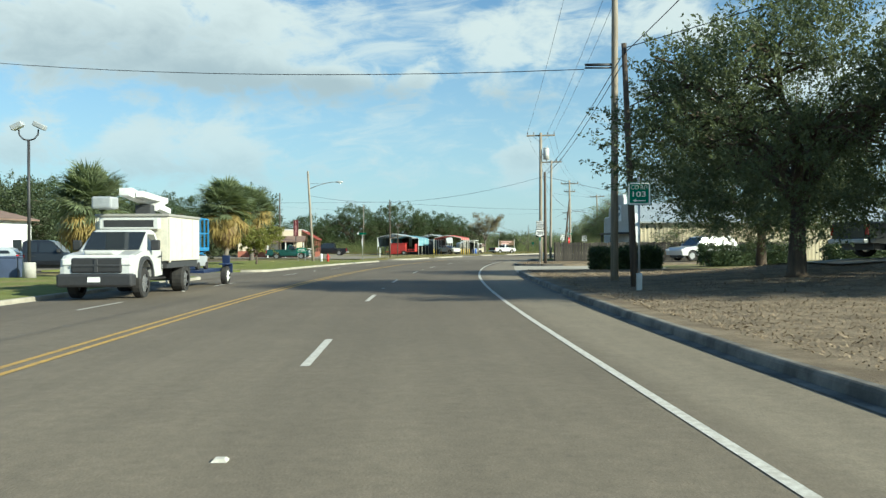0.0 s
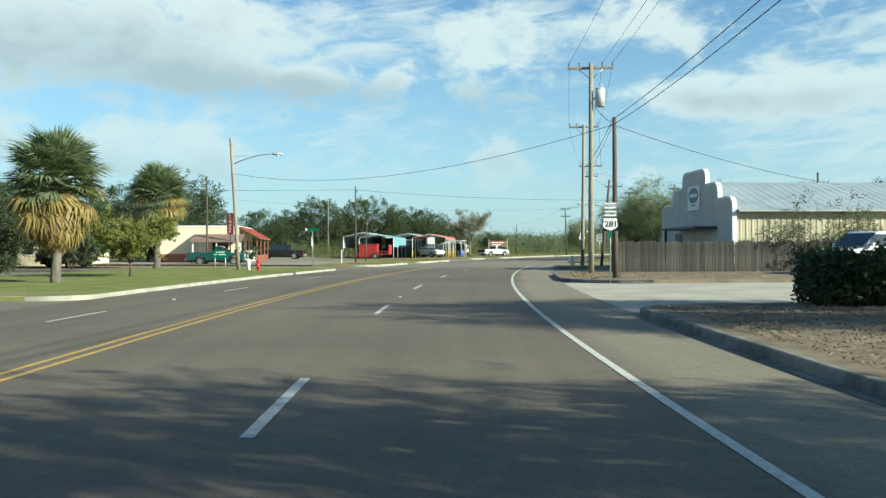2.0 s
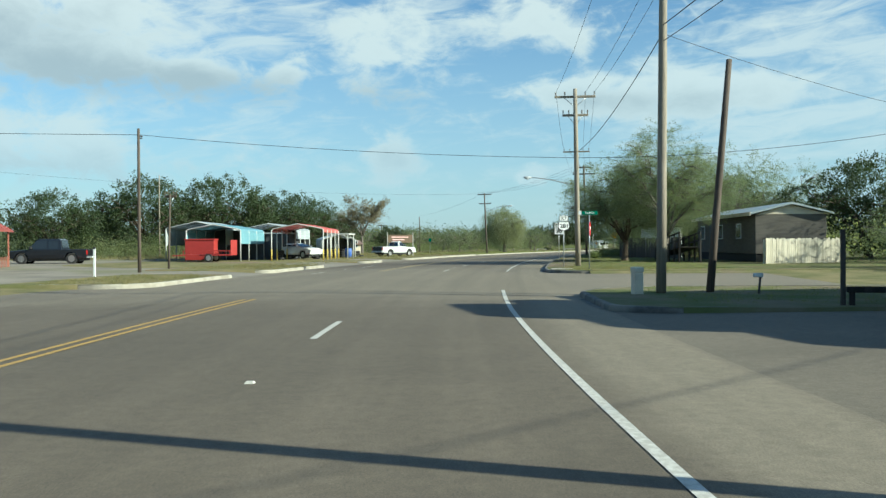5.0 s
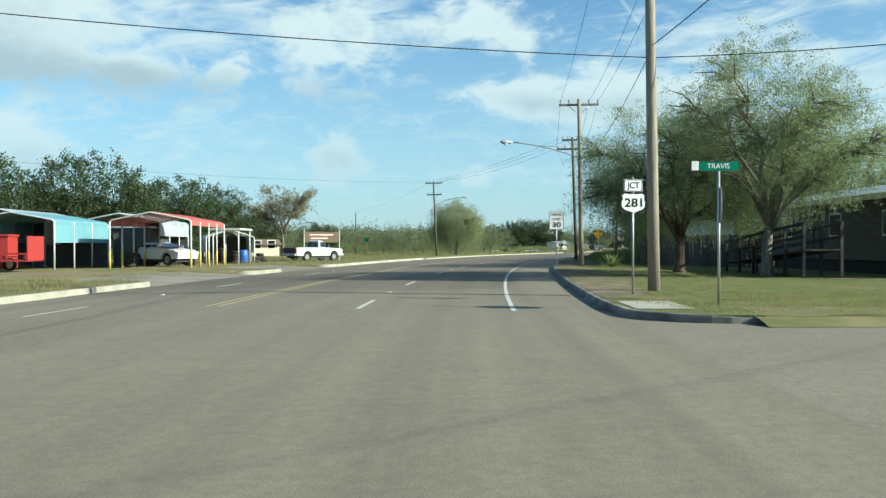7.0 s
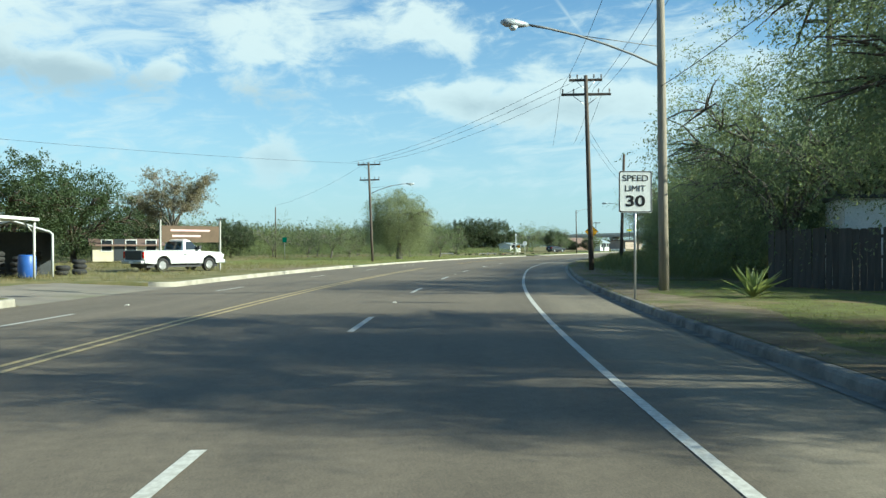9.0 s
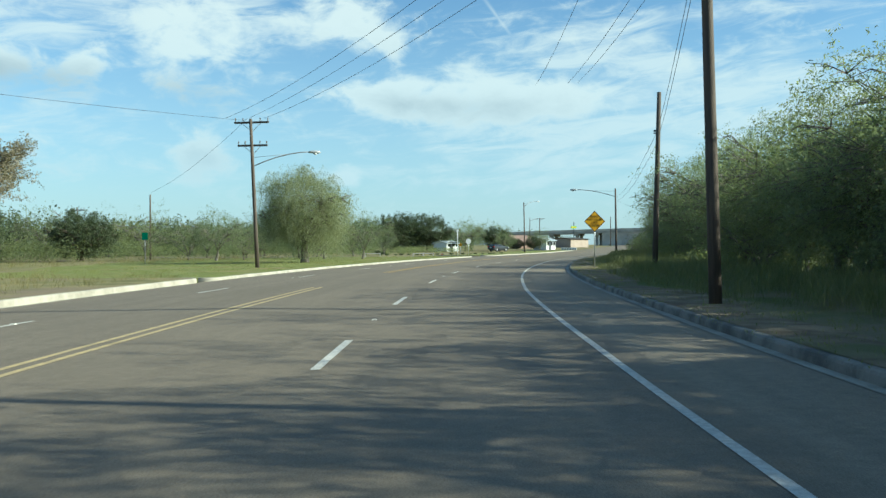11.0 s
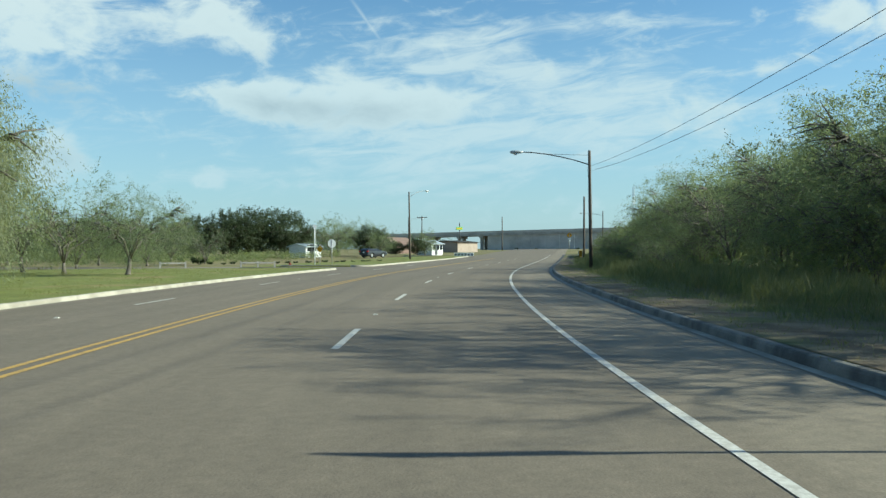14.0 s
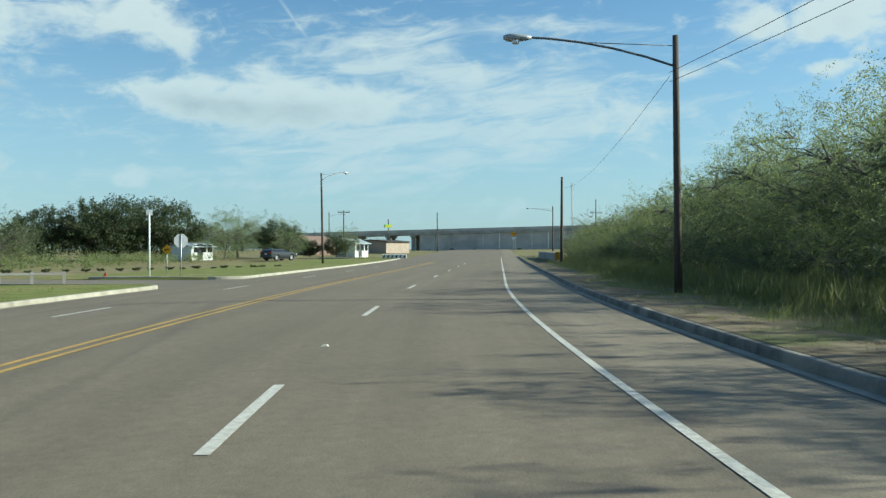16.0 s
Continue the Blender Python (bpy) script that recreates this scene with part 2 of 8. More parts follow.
def asphalt_material(name, a, b, streak=True):
    """Chip-sealed asphalt: worn wheel tracks, oil down the lanes, patches and fine aggregate."""
    m = bpy.data.materials.new(name)
    m.use_nodes = True
    nt = m.node_tree
    bs = nt.nodes["Principled BSDF"]
    tc = nt.nodes.new("ShaderNodeTexCoord")
    o = tc.outputs["Object"]
    big = smooth(nt, noise_node(nt, o, 0.12, 4), 0.3, 0.7)
    mid = noise_node(nt, o, 1.3, 5, 0.65)
    grain = noise_node(nt, o, 60.0, 3, 0.7)
    col = mix_rgb(nt, big, a, b)
    val = math_node(nt, "MULTIPLY_ADD", grain, 1.7, 0.13)
    mott = noise_node(nt, o, 7.0, 6, 0.78)
    val = math_node(nt, "MULTIPLY", val, math_node(nt, "MULTIPLY_ADD", mott, 1.0, 0.50))
    val = math_node(nt, "MULTIPLY", val, math_node(nt, "MULTIPLY_ADD", mid, 0.30, 0.85))
    if streak:
        uv = nt.nodes.new("ShaderNodeUVMap")
        mp = nt.nodes.new("ShaderNodeMapping")
        mp.inputs["Scale"].default_value = (0.9, 0.02, 1)
        nt.links.new(uv.outputs[0], mp.inputs[0])
        st = noise_node(nt, mp.outputs[0], 1.6, 4, 0.6)
        val = math_node(nt, "MULTIPLY", val, math_node(nt, "MULTIPLY_ADD", st, 0.55, 0.73))
        mp2 = nt.nodes.new("ShaderNodeMapping")
        mp2.inputs["Scale"].default_value = (0.5, 0.10, 1)
        nt.links.new(uv.outputs[0], mp2.inputs[0])
        sep = nt.nodes.new("ShaderNodeSeparateXYZ")
        nt.links.new(uv.outputs[0], sep.inputs[0])
        wob = math_node(nt, "MULTIPLY_ADD", noise_node(nt, o, 0.35, 4, 0.6), 10.0, -5.0)
        sv = math_node(nt, "ADD", sep.outputs[1], wob)
        relaid = math_node(nt, "MULTIPLY", smooth(nt, sv, 84, 94), math_node(nt, "SUBTRACT", 1.0, smooth(nt, sv, 114, 124)))
        first = math_node(nt, "SUBTRACT", 1.0, smooth(nt, sv, 4, 24))
        shoulder = smooth(nt, math_node(nt, "ADD", sep.outputs[0], math_node(nt, "MULTIPLY", wob, 0.05)), 3.2, 4.0)
        pale = math_node(nt, "MAXIMUM", math_node(nt, "MULTIPLY", relaid, 0.5), math_node(nt, "MAXIMUM", math_node(nt, "MULTIPLY", first, 0.3), math_node(nt, "MULTIPLY", shoulder, 0.6)))
        col = mix_rgb(nt, pale, col, (0.262, 0.222, 0.160))
        col = mix_rgb(nt, math_node(nt, "MULTIPLY", smooth(nt, sv, 126, 150), 0.5), col, (0.212, 0.172, 0.122))
        spot = smooth(nt, noise_node(nt, mp2.outputs[0], 1.0, 5, 0.7), 0.62, 0.78)
        val = math_node(nt, "MULTIPLY", val, math_node(nt, "MULTIPLY_ADD", spot, -0.28, 1.0))
    hsv = nt.nodes.new("ShaderNodeHueSaturation")
    nt.links.new(col, hsv.inputs["Color"])
    nt.links.new(val, hsv.inputs["Value"])
    nt.links.new(hsv.outputs[0], bs.inputs["Base Color"])
    bs.inputs["Roughness"].default_value, bs.inputs["Specular IOR Level"].default_value = 0.82, 0.35
    b2 = nt.nodes.new("ShaderNodeBump")
    b2.inputs["Strength"].default_value, b2.inputs["Distance"].default_value = 0.35, 0.01
    nt.links.new(noise_node(nt, o, 90.0, 3, 0.7), b2.inputs["Height"])
    nt.links.new(b2.outputs[0], bs.inputs["Normal"])
    MATS[name] = m
    return m


def plain(name, base, rough=0.5, metal=0.0, spec=0.5, coat=0.0, amount=0.12, scale=4.0, bump=0.0):
    m = material(name, base, tuple(c * 0.7 for c in base), rough, scale, 25.0, amount * 3, bump, metal, spec)
    if coat:
        m.node_tree.nodes["Principled BSDF"].inputs["Coat Weight"].default_value = coat
    return m


def glass_dark(name):
    m = bpy.data.materials.new(name)
    m.use_nodes = True
    bs = m.node_tree.nodes["Principled BSDF"]
    bs.inputs["Base Color"].default_value = (0.02, 0.025, 0.03, 1)
    bs.inputs["Roughness"].default_value = 0.06
    bs.inputs["Specular IOR Level"].default_value = 0.7
    MATS[name] = m
    return m


ASPHALT = asphalt_material("road_asphalt", (0.150, 0.122, 0.087), (0.116, 0.095, 0.068))
ASPHALT_SIDE = asphalt_material("side_asphalt", (0.19, 0.160, 0.118), (0.135, 0.114, 0.085), False)
ASPHALT_PALE = asphalt_material("pale_asphalt", (0.235, 0.198, 0.146), (0.195, 0.165, 0.122), False)
CALICHE = material("caliche_gravel", (0.27, 0.235, 0.185), (0.16, 0.14, 0.11), 0.95, 0.35, 30, 0.8, 0.3, third=(0.19, 0.18, 0.10))
CONCRETE = material("old_concrete", (0.40, 0.385, 0.35), (0.26, 0.245, 0.215), 0.9, 0.5, 35, 0.7, 0.2)
DRIVE = material("driveway_concrete", (0.40, 0.365, 0.30), (0.28, 0.25, 0.20), 0.9, 0.5, 35, 0.7, 0.2)
KERB = material("kerb_concrete", (0.215, 0.20, 0.172), (0.075, 0.071, 0.062), 0.9, 1.6, 25, 0.9, 0.4, third=(0.26, 0.235, 0.19))
KERB_L = material("pale_kerb_concrete", (0.37, 0.34, 0.275), (0.21, 0.19, 0.15), 0.9, 1.2, 25, 0.7, 0.3)
WHITE_PAINT = material("road_paint_white", (0.58, 0.56, 0.50), (0.30, 0.27, 0.22), 0.75, 14, 60, 0.55, 0.15)
YELLOW_PAINT = material("road_paint_yellow", (0.52, 0.32, 0.07), (0.24, 0.17, 0.085), 0.75, 9, 60, 0.7, 0.15)
YELLOW_WORN = material("road_paint_yellow_worn", (0.50, 0.38, 0.18), (0.28, 0.22, 0.13), 0.7, 6, 50, 0.7, 0.1)
GRASS = material("lawn_grass", (0.190, 0.205, 0.062), (0.125, 0.142, 0.042), 0.95, 0.9, 45, 0.8, 0.6, spec=0.15, third=(0.23, 0.19, 0.085))
LAWN = material("worn_lawn", (0.150, 0.170, 0.055), (0.115, 0.098, 0.050), 0.95, 2.2, 45, 0.85, 0.7, spec=0.15, third=(0.205, 0.155, 0.088))
DRYGRASS = material("dry_grass_soil", (0.24, 0.20, 0.10), (0.115, 0.125, 0.045), 0.95, 0.5, 40, 0.85, 0.6, spec=0.15, third=(0.22, 0.17, 0.115))
VERGE = material("verge_soil_grass", (0.20, 0.165, 0.105), (0.105, 0.125, 0.040), 0.95, 0.45, 40, 0.9, 0.6, spec=0.15, third=(0.10, 0.135, 0.035))
MULCH = material("wood_chip_mulch", (0.250, 0.198, 0.136), (0.140, 0.108, 0.074), 0.95, 1.6, 46, 0.8, 0.9, spec=0.15)
CHIP = material("wood_chip", (0.35, 0.272, 0.182), (0.18, 0.132, 0.088), 0.9, 2.0, 20, 0.8, 0.2, spec=0.15)
BARK = material("tree_bark", (0.115, 0.085, 0.06), (0.055, 0.042, 0.032), 0.95, 5, 30, 0.8, 0.8, stretch=(1, 1, 0.25))
BARK_GREY = material("grey_bark", (0.19, 0.165, 0.135), (0.08, 0.068, 0.055), 0.95, 5, 30, 0.8, 0.8, stretch=(1, 1, 0.25))
POLE_DARK = material("creosoted_wood", (0.110, 0.084, 0.064), (0.062, 0.048, 0.038), 0.85, 3, 30, 0.8, 0.3, stretch=(6, 6, 0.4))
POLE_PALE = material("weathered_pole_wood", (0.31, 0.265, 0.205), (0.20, 0.17, 0.13), 0.85, 3, 30, 0.8, 0.3, stretch=(6, 6, 0.4))
FENCE_WOOD = material("grey_fence_wood", (0.070, 0.061, 0.051), (0.018, 0.016, 0.014), 0.9, 1.1, 30, 0.95, 0.3, rand=0.75, stretch=(5, 5, 0.5))
GALV = plain("galvanised_steel", (0.46, 0.47, 0.47), 0.42, 0.7)
STEEL_DARK = plain("dark_painted_steel", (0.05, 0.05, 0.052), 0.5, 0.3)
SIGN_WHITE = plain("sign_sheet_white", (0.80, 0.80, 0.77), 0.7, 0.0, 0.15)
SIGN_BLACK = plain("sign_sheet_black", (0.02, 0.02, 0.022), 0.7, 0.0, 0.15)
SIGN_GREEN = plain("sign_sheet_green", (0.008, 0.17, 0.10), 0.7, 0.0, 0.15)
SIGN_YELLOW = plain("sign_sheet_yellow", (0.80, 0.40, 0.025), 0.7, 0.0, 0.15)
SIGN_RED = plain("sign_sheet_red", (0.55, 0.02, 0.02), 0.7, 0.0, 0.15)
SIGN_BACK = plain("sign_back_aluminium", (0.50, 0.51, 0.52), 0.45, 0.6)
CABLE = plain("cable_black", (0.015, 0.015, 0.017), 0.6)
GLASS = glass_dark("tinted_glass")
RUBBER = material("tyre_rubber", (0.022, 0.022, 0.022), (0.05, 0.045, 0.04), 0.85, 8, 40, 0.5, 0.1)
RIM = plain("alloy_rim", (0.55, 0.55, 0.56), 0.3, 0.85)
RED_LAMP = plain("red_lamp_lens", (0.45, 0.01, 0.01), 0.2)
CLEAR_LAMP = plain("clear_lamp_lens", (0.75, 0.75, 0.72), 0.12)

# ---- the road's line: heading by distance, then places beside it ----
HEAD = (-1.430970012770506e-11, 7.909426057983248e-09, -1.5378698140164315e-06, 0.00012541915356191092, -0.0011856458161797307, -0.04461648044276663)
S_END = 214.0
STEP = 0.5
S_ALL = np.arange(-120, 1500, STEP)


def heading(s):
    s = np.asarray(s, float)
    h = np.polyval(HEAD, np.clip(s, 0, S_END))
    return h + np.radians(0.16) * np.clip(s - S_END, 0, 34)


H_ALL = heading(S_ALL)
_mid = (H_ALL[1:] + H_ALL[:-1]) / 2
X_ALL = np.r_[0, np.cumsum(STEP * np.sin(_mid))]
Y_ALL = np.r_[0, np.cumsum(STEP * np.cos(_mid))]
_zero = int(round(120 / STEP))
X_ALL += 2.25 - X_ALL[_zero]
Y_ALL += -0.61 - Y_ALL[_zero]


def lane(s):
    """Offset of the broken lane line from the reference line."""
    k = np.arange(-5, 6) * 2.0
    tab = ((-40, -1.2), (10, -1.21), (35, -1.33), (46, -1.46), (57, -1.63), (70, -1.8), (80, -1.93), (95, -1.92), (112, -1.80), (125, -1.69),
           (145, -1.33), (160, -1.06), (168, -1.0), (178, -1.09), (198, -1.29), (222, -1.42), (300, -1.5))
    a, b = zip(*tab)
    return np.mean([np.interp(np.asarray(s, float) + d, a, b) for d in k], axis=0)


def rise(x, y):
    u = (np.asarray(x) - 48.7) * math.sin(radians(36)) + (np.asarray(y) - 205) * math.cos(radians(36))
    f = np.clip((u - 70) / 170, 0, 1)
    mound = 0.70 * np.exp(-((np.asarray(x) - 17.0) / 6.5) ** 2 - ((np.asarray(y) - 28.0) / 8.0) ** 2)
    return 1.15 * f * f * (3 - 2 * f) + mound


def place(s, o, z=0.0):
    """World place at distance s along the road, o metres to its right, z above the level."""
    h = np.interp(s, S_ALL, H_ALL)
    x = np.interp(s, S_ALL, X_ALL) + o * np.cos(h)
    y = np.interp(s, S_ALL, Y_ALL) - o * np.sin(h)
    return Vector((float(x), float(y), float(z + rise(x, y))))


YEL, LDASH, WHT = -3.27, -6.42, 3.32


def kerb_right(s):
    tab = ((-40, 5.05), (10, 5.05), (40, 5.35), (60, 5.25), (100, 5.05), (112, 5.05), (126, 5.3), (150, 5.35), (165, 5.45), (190, 5.45), (230, 5.4), (320, 5.5))
    a, b = zip(*tab)
    return np.interp(s, a, b)


def kerb_left(s):
    return -9.35 + 0 * np.asarray(s, float)


def white(s):
    tab = ((0, 3.3), (20, 3.38), (50, 3.40), (66, 3.33), (85, 3.2), (111, 3.2), (124, 3.25), (157, 3.3), (171, 3.2), (191, 3.27), (330, 3.28))
    a, b = zip(*tab)
    return float(np.interp(s, a, b))


def road_z(d):
    """Height of the road by the distance from the lane line: it falls away left of the crown."""
    return -0.022 * max(0.0, YEL - d)


def mesh_obj(name, verts, faces, mat, parent=None, smooth_faces=False, uvs=None):
    me = bpy.data.meshes.new(name)
    me.from_pydata([tuple(v) for v in verts], [], faces)
    me.materials.append(mat)
    if uvs is not None:
        layer = me.uv_layers.new(name="UVMap")
        idx = np.zeros(len(me.loops), dtype=np.int32)
        me.loops.foreach_get("vertex_index", idx)
        layer.data.foreach_set("uv", np.asarray(uvs, np.float32)[idx].ravel())
    if smooth_faces:
        me.polygons.foreach_set("use_smooth", [True] * len(me.polygons))
    me.update()
    ob = new(name, me)
    if parent is not None:
        ob.parent = parent
    return ob


def grid_faces(rows, cols):
    return [(r * cols + c, r * cols + c + 1, (r + 1) * cols + c + 1, (r + 1) * cols + c) for r in range(rows - 1) for c in range(cols - 1)]


def strip(name, ss, offs, zs, mat, parent=None, jitter=0.0, seed=1, up=True, own=False):
    """A sheet along the road: at each s the offsets offs(s) from the reference line and heights zs(s)."""
    verts, uvs, rng = [], [], random.Random(seed)
    n = len(offs(ss[0]))
    for s in ss:
        for o, z in zip(offs(s), zs(s)):
            verts.append(place(s, o, z + (rng.uniform(-jitter, jitter) if jitter else 0)))
            uvs.append((o - (float(lane(s)) if own else 0), s))
    faces = grid_faces(len(ss), n)
    return mesh_obj(name, verts, [f[::-1] for f in faces] if up else faces, mat, parent, True, uvs)


def arange(a, b, step):
    n = max(1, int(round((b - a) / step)))
    return [a + (b - a) * i / n for i in range(n + 1)]


# ground: one sheet out to the horizon, lowest of all
def lot_z(s):
    return float(np.interp(s, (-40, 88, 105, 125, 165, 185, 230, 300), (-0.10, -0.10, 0.0, 0.06, 0.06, -0.10, -0.24, -0.28)))


def ground_offs(s):
    l = float(lane(s))
    return [-900, -500, -250, -120, -70, -45, -30, -22, -16, l + kerb_left(s) - 0.1, l + YEL, l + float(kerb_right(s)) + 0.1, 10, 14, 20, 30, 45, 70, 120, 240]


def ground_z(s):
    zl = lot_z(s)
    far = float(np.interp(s, (0, 35, 50, 80, 110), (0.2, 0.28, 0.28, 0.12, 0.06)))
    return [zl, zl, zl, zl, zl, zl, zl, zl - 0.01, zl - 0.03, -0.22, -0.08, -0.06, -0.02, far * 0.4, far, far, far, far, far, far]


ground = strip("ground", arange(-118, 340, 4) + arange(350, 1480, 50)[0:], ground_offs, ground_z, DRYGRASS)
tagged(ground, "dry grass and bare soil ground reaching the horizon", "ground", kind="structure")

# carriageway
R_S = arange(-60, 340, 2) + arange(345, 500, 5)
road = strip("road", R_S, lambda s: [lane(s) + d for d in (kerb_left(s) - 0.05, LDASH, YEL, 0, WHT, kerb_right(s) + 0.05)],
             lambda s: [road_z(d) for d in (kerb_left(s) - 0.05, LDASH, YEL, 0, WHT, kerb_right(s) + 0.05)], ASPHALT, own=True)
tagged(road, "worn grey-brown asphalt four-lane road with painted lines", "road", kind="structure")


def paint(name, s0, s1, d, w, mat, step=1.0):
    """A painted line; d None follows the edge line."""
    ss = arange(s0, s1, step)
    z = road_z(d or 0.0) + 0.006
    ob = strip(name, ss, lambda s: [lane(s) + (white(s) if d is None else d) - w / 2, lane(s) + (white(s) if d is None else d) + w / 2], lambda s: [z, z], mat, road)
    return ob


for s0 in (-13.6, -1.8, 10, 21.9, 33.3, 45.2, 56.5, 68, 79.6, 111.2, 121.9, 132.8, 144.4, 154.8, 165.0, 175.9, 186.2, 197.5, 208.6, 219.7, 231.4, 243.3, 255, 267, 279, 291):
    paint("lane_dash", s0, s0 + 2.9, 0, 0.108, WHITE_PAINT)
for s0 in [8.2 + 12.0 * i for i in range(6)] + [110 + 12.2 * i for i in range(16)]:
    paint("lane_dash", s0, s0 + 2.9, LDASH, 0.095, WHITE_PAINT)
paint("edge_line", -50, 93, None, 0.10, WHITE_PAINT)
paint("edge_line", 110.5, 330, None, 0.10, WHITE_PAINT)
for d in (-0.13, 0.13):
    for a, b in ((-50, 89), (112, 173), (187, 300)):
        paint("centre_line", a, b, YEL + d, 0.095, YELLOW_WORN if a == 112 else YELLOW_PAINT)
# raised reflective markers
def marker_mesh():
    bm = bmesh.new()
    bmesh.ops.create_cube(bm, size=1)
    for v in bm.verts:
        k = 0.62 if v.co.z > 0 else 1.0
        v.co = Vector((v.co.x * 0.10 * k, v.co.y * 0.10 * k, (v.co.z + 0.5) * 0.02))
    me = bpy.data.meshes.new("reflector")
    bm.to_mesh(me)
    bm.free()
    me.materials.append(WHITE_PAINT)
    return me


REFLECTOR = marker_mesh()
for s0 in (5.6, 28.5, 51.6, 75.5, 117.5, 140, 161, 182.2, 203.5, 226):
    for d in (0.0, LDASH):
        ob = new("reflector", REFLECTOR)
        ob.parent = road
        p = place(s0, lane(s0) + d, road_z(d) + 0.002)
        ob.matrix_basis = Matrix.Translation(p) @ Matrix.Rotation(-float(heading(s0)), 4, "Z")


def kerb_sweep(name, pts, z0, z1, mat, out, parent=None, w=0.16):
    """A kerb along ground points pts: face towards the road, rounded top, out = +1 if the verge lies right of the way."""
    prof = [(0.0, 0.0 + z0 - 0.12), (0.02, z1 - 0.045), (0.035, z1 - 0.012), (0.06, z1), (w, z1), (w + 0.01, z1 - 0.2)]
    verts, n = [], len(prof)
    for i, p in enumerate(pts):
        a, b = pts[max(0, i - 1)], pts[min(len(pts) - 1, i + 1)]
        t = (b - a).to_2d().normalized()
        side = Vector((t.y, -t.x)) * out
        wob = 0.012 * noise.noise(Vector((p.x * 0.8, p.y * 0.8, 3)))
        for k, (u, z) in enumerate(prof):
            verts.append((p.x + side.x * (u + wob), p.y + side.y * (u + wob), z + p.z + (wob * 0.6 if 0 < k < 5 else 0)))
    faces = grid_faces(len(pts), n)
    return mesh_obj(name, verts, faces if out < 0 else [f[::-1] for f in faces], mat, parent, False)


def verge(name, s0, s1, side, depth, mat, label, r0=0.0, r1=0.0, ztop=0.14, kerb=True, kmat=None, back0=0.0, back1=0.0, zback=None, tail0=6.0, tail1=6.0):
    """A raised verge with its kerb, rounded towards the side streets with radii r0 and r1."""
    out = 1 if side > 0 else -1
    kl = kerb_right if side > 0 else kerb_left
    zback = ztop if zback is None else zback
    zr = 0.0 if side > 0 else road_z(-9.35)

    def inner(s):
        e = 0.0
        if r0 and s < s0 + r0:
            e = max(e, r0 - math.sqrt(max(0, r0 * r0 - (s0 + r0 - s) ** 2)))
        if r1 and s > s1 - r1:
            e = max(e, r1 - math.sqrt(max(0, r1 * r1 - (s - (s1 - r1)) ** 2)))
        return float(lane(s) + kl(s)) + out * e

    ss = sorted(set(arange(s0, s1, 1.5) + ([s0 + r0 * f for f in (0.02, 0.06, 0.15, 0.3, 0.5, 0.75)] if r0 else []) + ([s1 - r1 * f for f in (0.02, 0.06, 0.15, 0.3, 0.5, 0.75)] if r1 else [])))
    cols = [0.14, 0.5, 1.2, 2.2, 3.5, 5.5, 8, 10, 12, 15, 18, 21, 26, 36, 50]
    cols = [c for c in cols if c < depth] + [depth]
    ss_top = [s0 - 0.03] + ss + [s1 + 0.03]

    def offs(s):
        i, base = inner(s), float(lane(s) + kl(s))
        far = base + out * depth
        return [i + (far - i) * (c - 0.14 * (1 - c / depth) * 0) / depth for c in cols]

    rng = random.Random(int(s0 * 7) + 3)

    def zs(s):
        drop = 0.35 if s < s0 - 0.01 or s > s1 + 0.01 else 0.0
        return [ztop - drop - 0.004 + (zback - ztop) * c / depth + (0.02 * noise.noise(Vector((s * 0.5, c * 0.7, 1.5))) if c > 0.3 else 0) for c in cols]

    ob = strip(name, ss_top, offs, zs, mat, None, 0, 1, side > 0)
    tagged(ob, label, "verge", kind="structure")
    if kerb:
        pts = [place(s, inner(s), 0.0) for s in ss]
        if r0:
            far = float(lane(s0) + kl(s0)) + out * r0
            pts = [place(s0, far + out * d, 0) for d in (tail0, tail0 * 0.5, 0.3)] + pts
        if r1:
            far = float(lane(s1) + kl(s1)) + out * r1
            pts = pts + [place(s1, far + out * d, 0) for d in (0.3, tail1 * 0.5, tail1)]
        k = kerb_sweep("kerb", pts, zr, ztop, kmat or KERB, out)
        tagged(k, "rounded concrete kerb stained along its foot", "kerb", kind="structure")
        gut = strip("gutter", [s for s in ss if s0 + r0 <= s <= s1 - r1], lambda s: sorted([inner(s) + out * 0.03, inner(s) - out * 0.15]),
                    lambda s: [zr + 0.008] * 2 if side < 0 else [0.008] * 2, KERB_L if s0 > 140 else KERB, None) if (s1 - r1) - (s0 + r0) > 3 else None
        if gut:
            tagged(gut, "narrow concrete gutter strip along the kerb", "gutter", kind="structure")
    return ob


def patch(name, s0, s1, o0, o1, z0, z1, mat, label, cat, flare=0.0, step=2.0):
    """A drive, street or lot beside the road from offset o0 (at the road) to o1."""
    us = [i / 10 for i in range(11)]
    n = max(2, int((s1 - s0) / step))
    verts, uvs = [], []
    for u in us:
        o = o0 + (o1 - o0) * u
        fl = flare * (1 - u) ** 3
        for i in range(n + 1):
            s = (s0 - fl) + (s1 - s0 + 2 * fl) * i / n
            verts.append(place(s, o, z0 + (z1 - z0) * u))
            uvs.append((o, s))
    f = grid_faces(11, n + 1)
    ob = mesh_obj(name, verts, f if o1 > o0 else [q[::-1] for q in f], mat, None, True, uvs)
    tagged(ob, label, cat, kind="structure")
    return ob


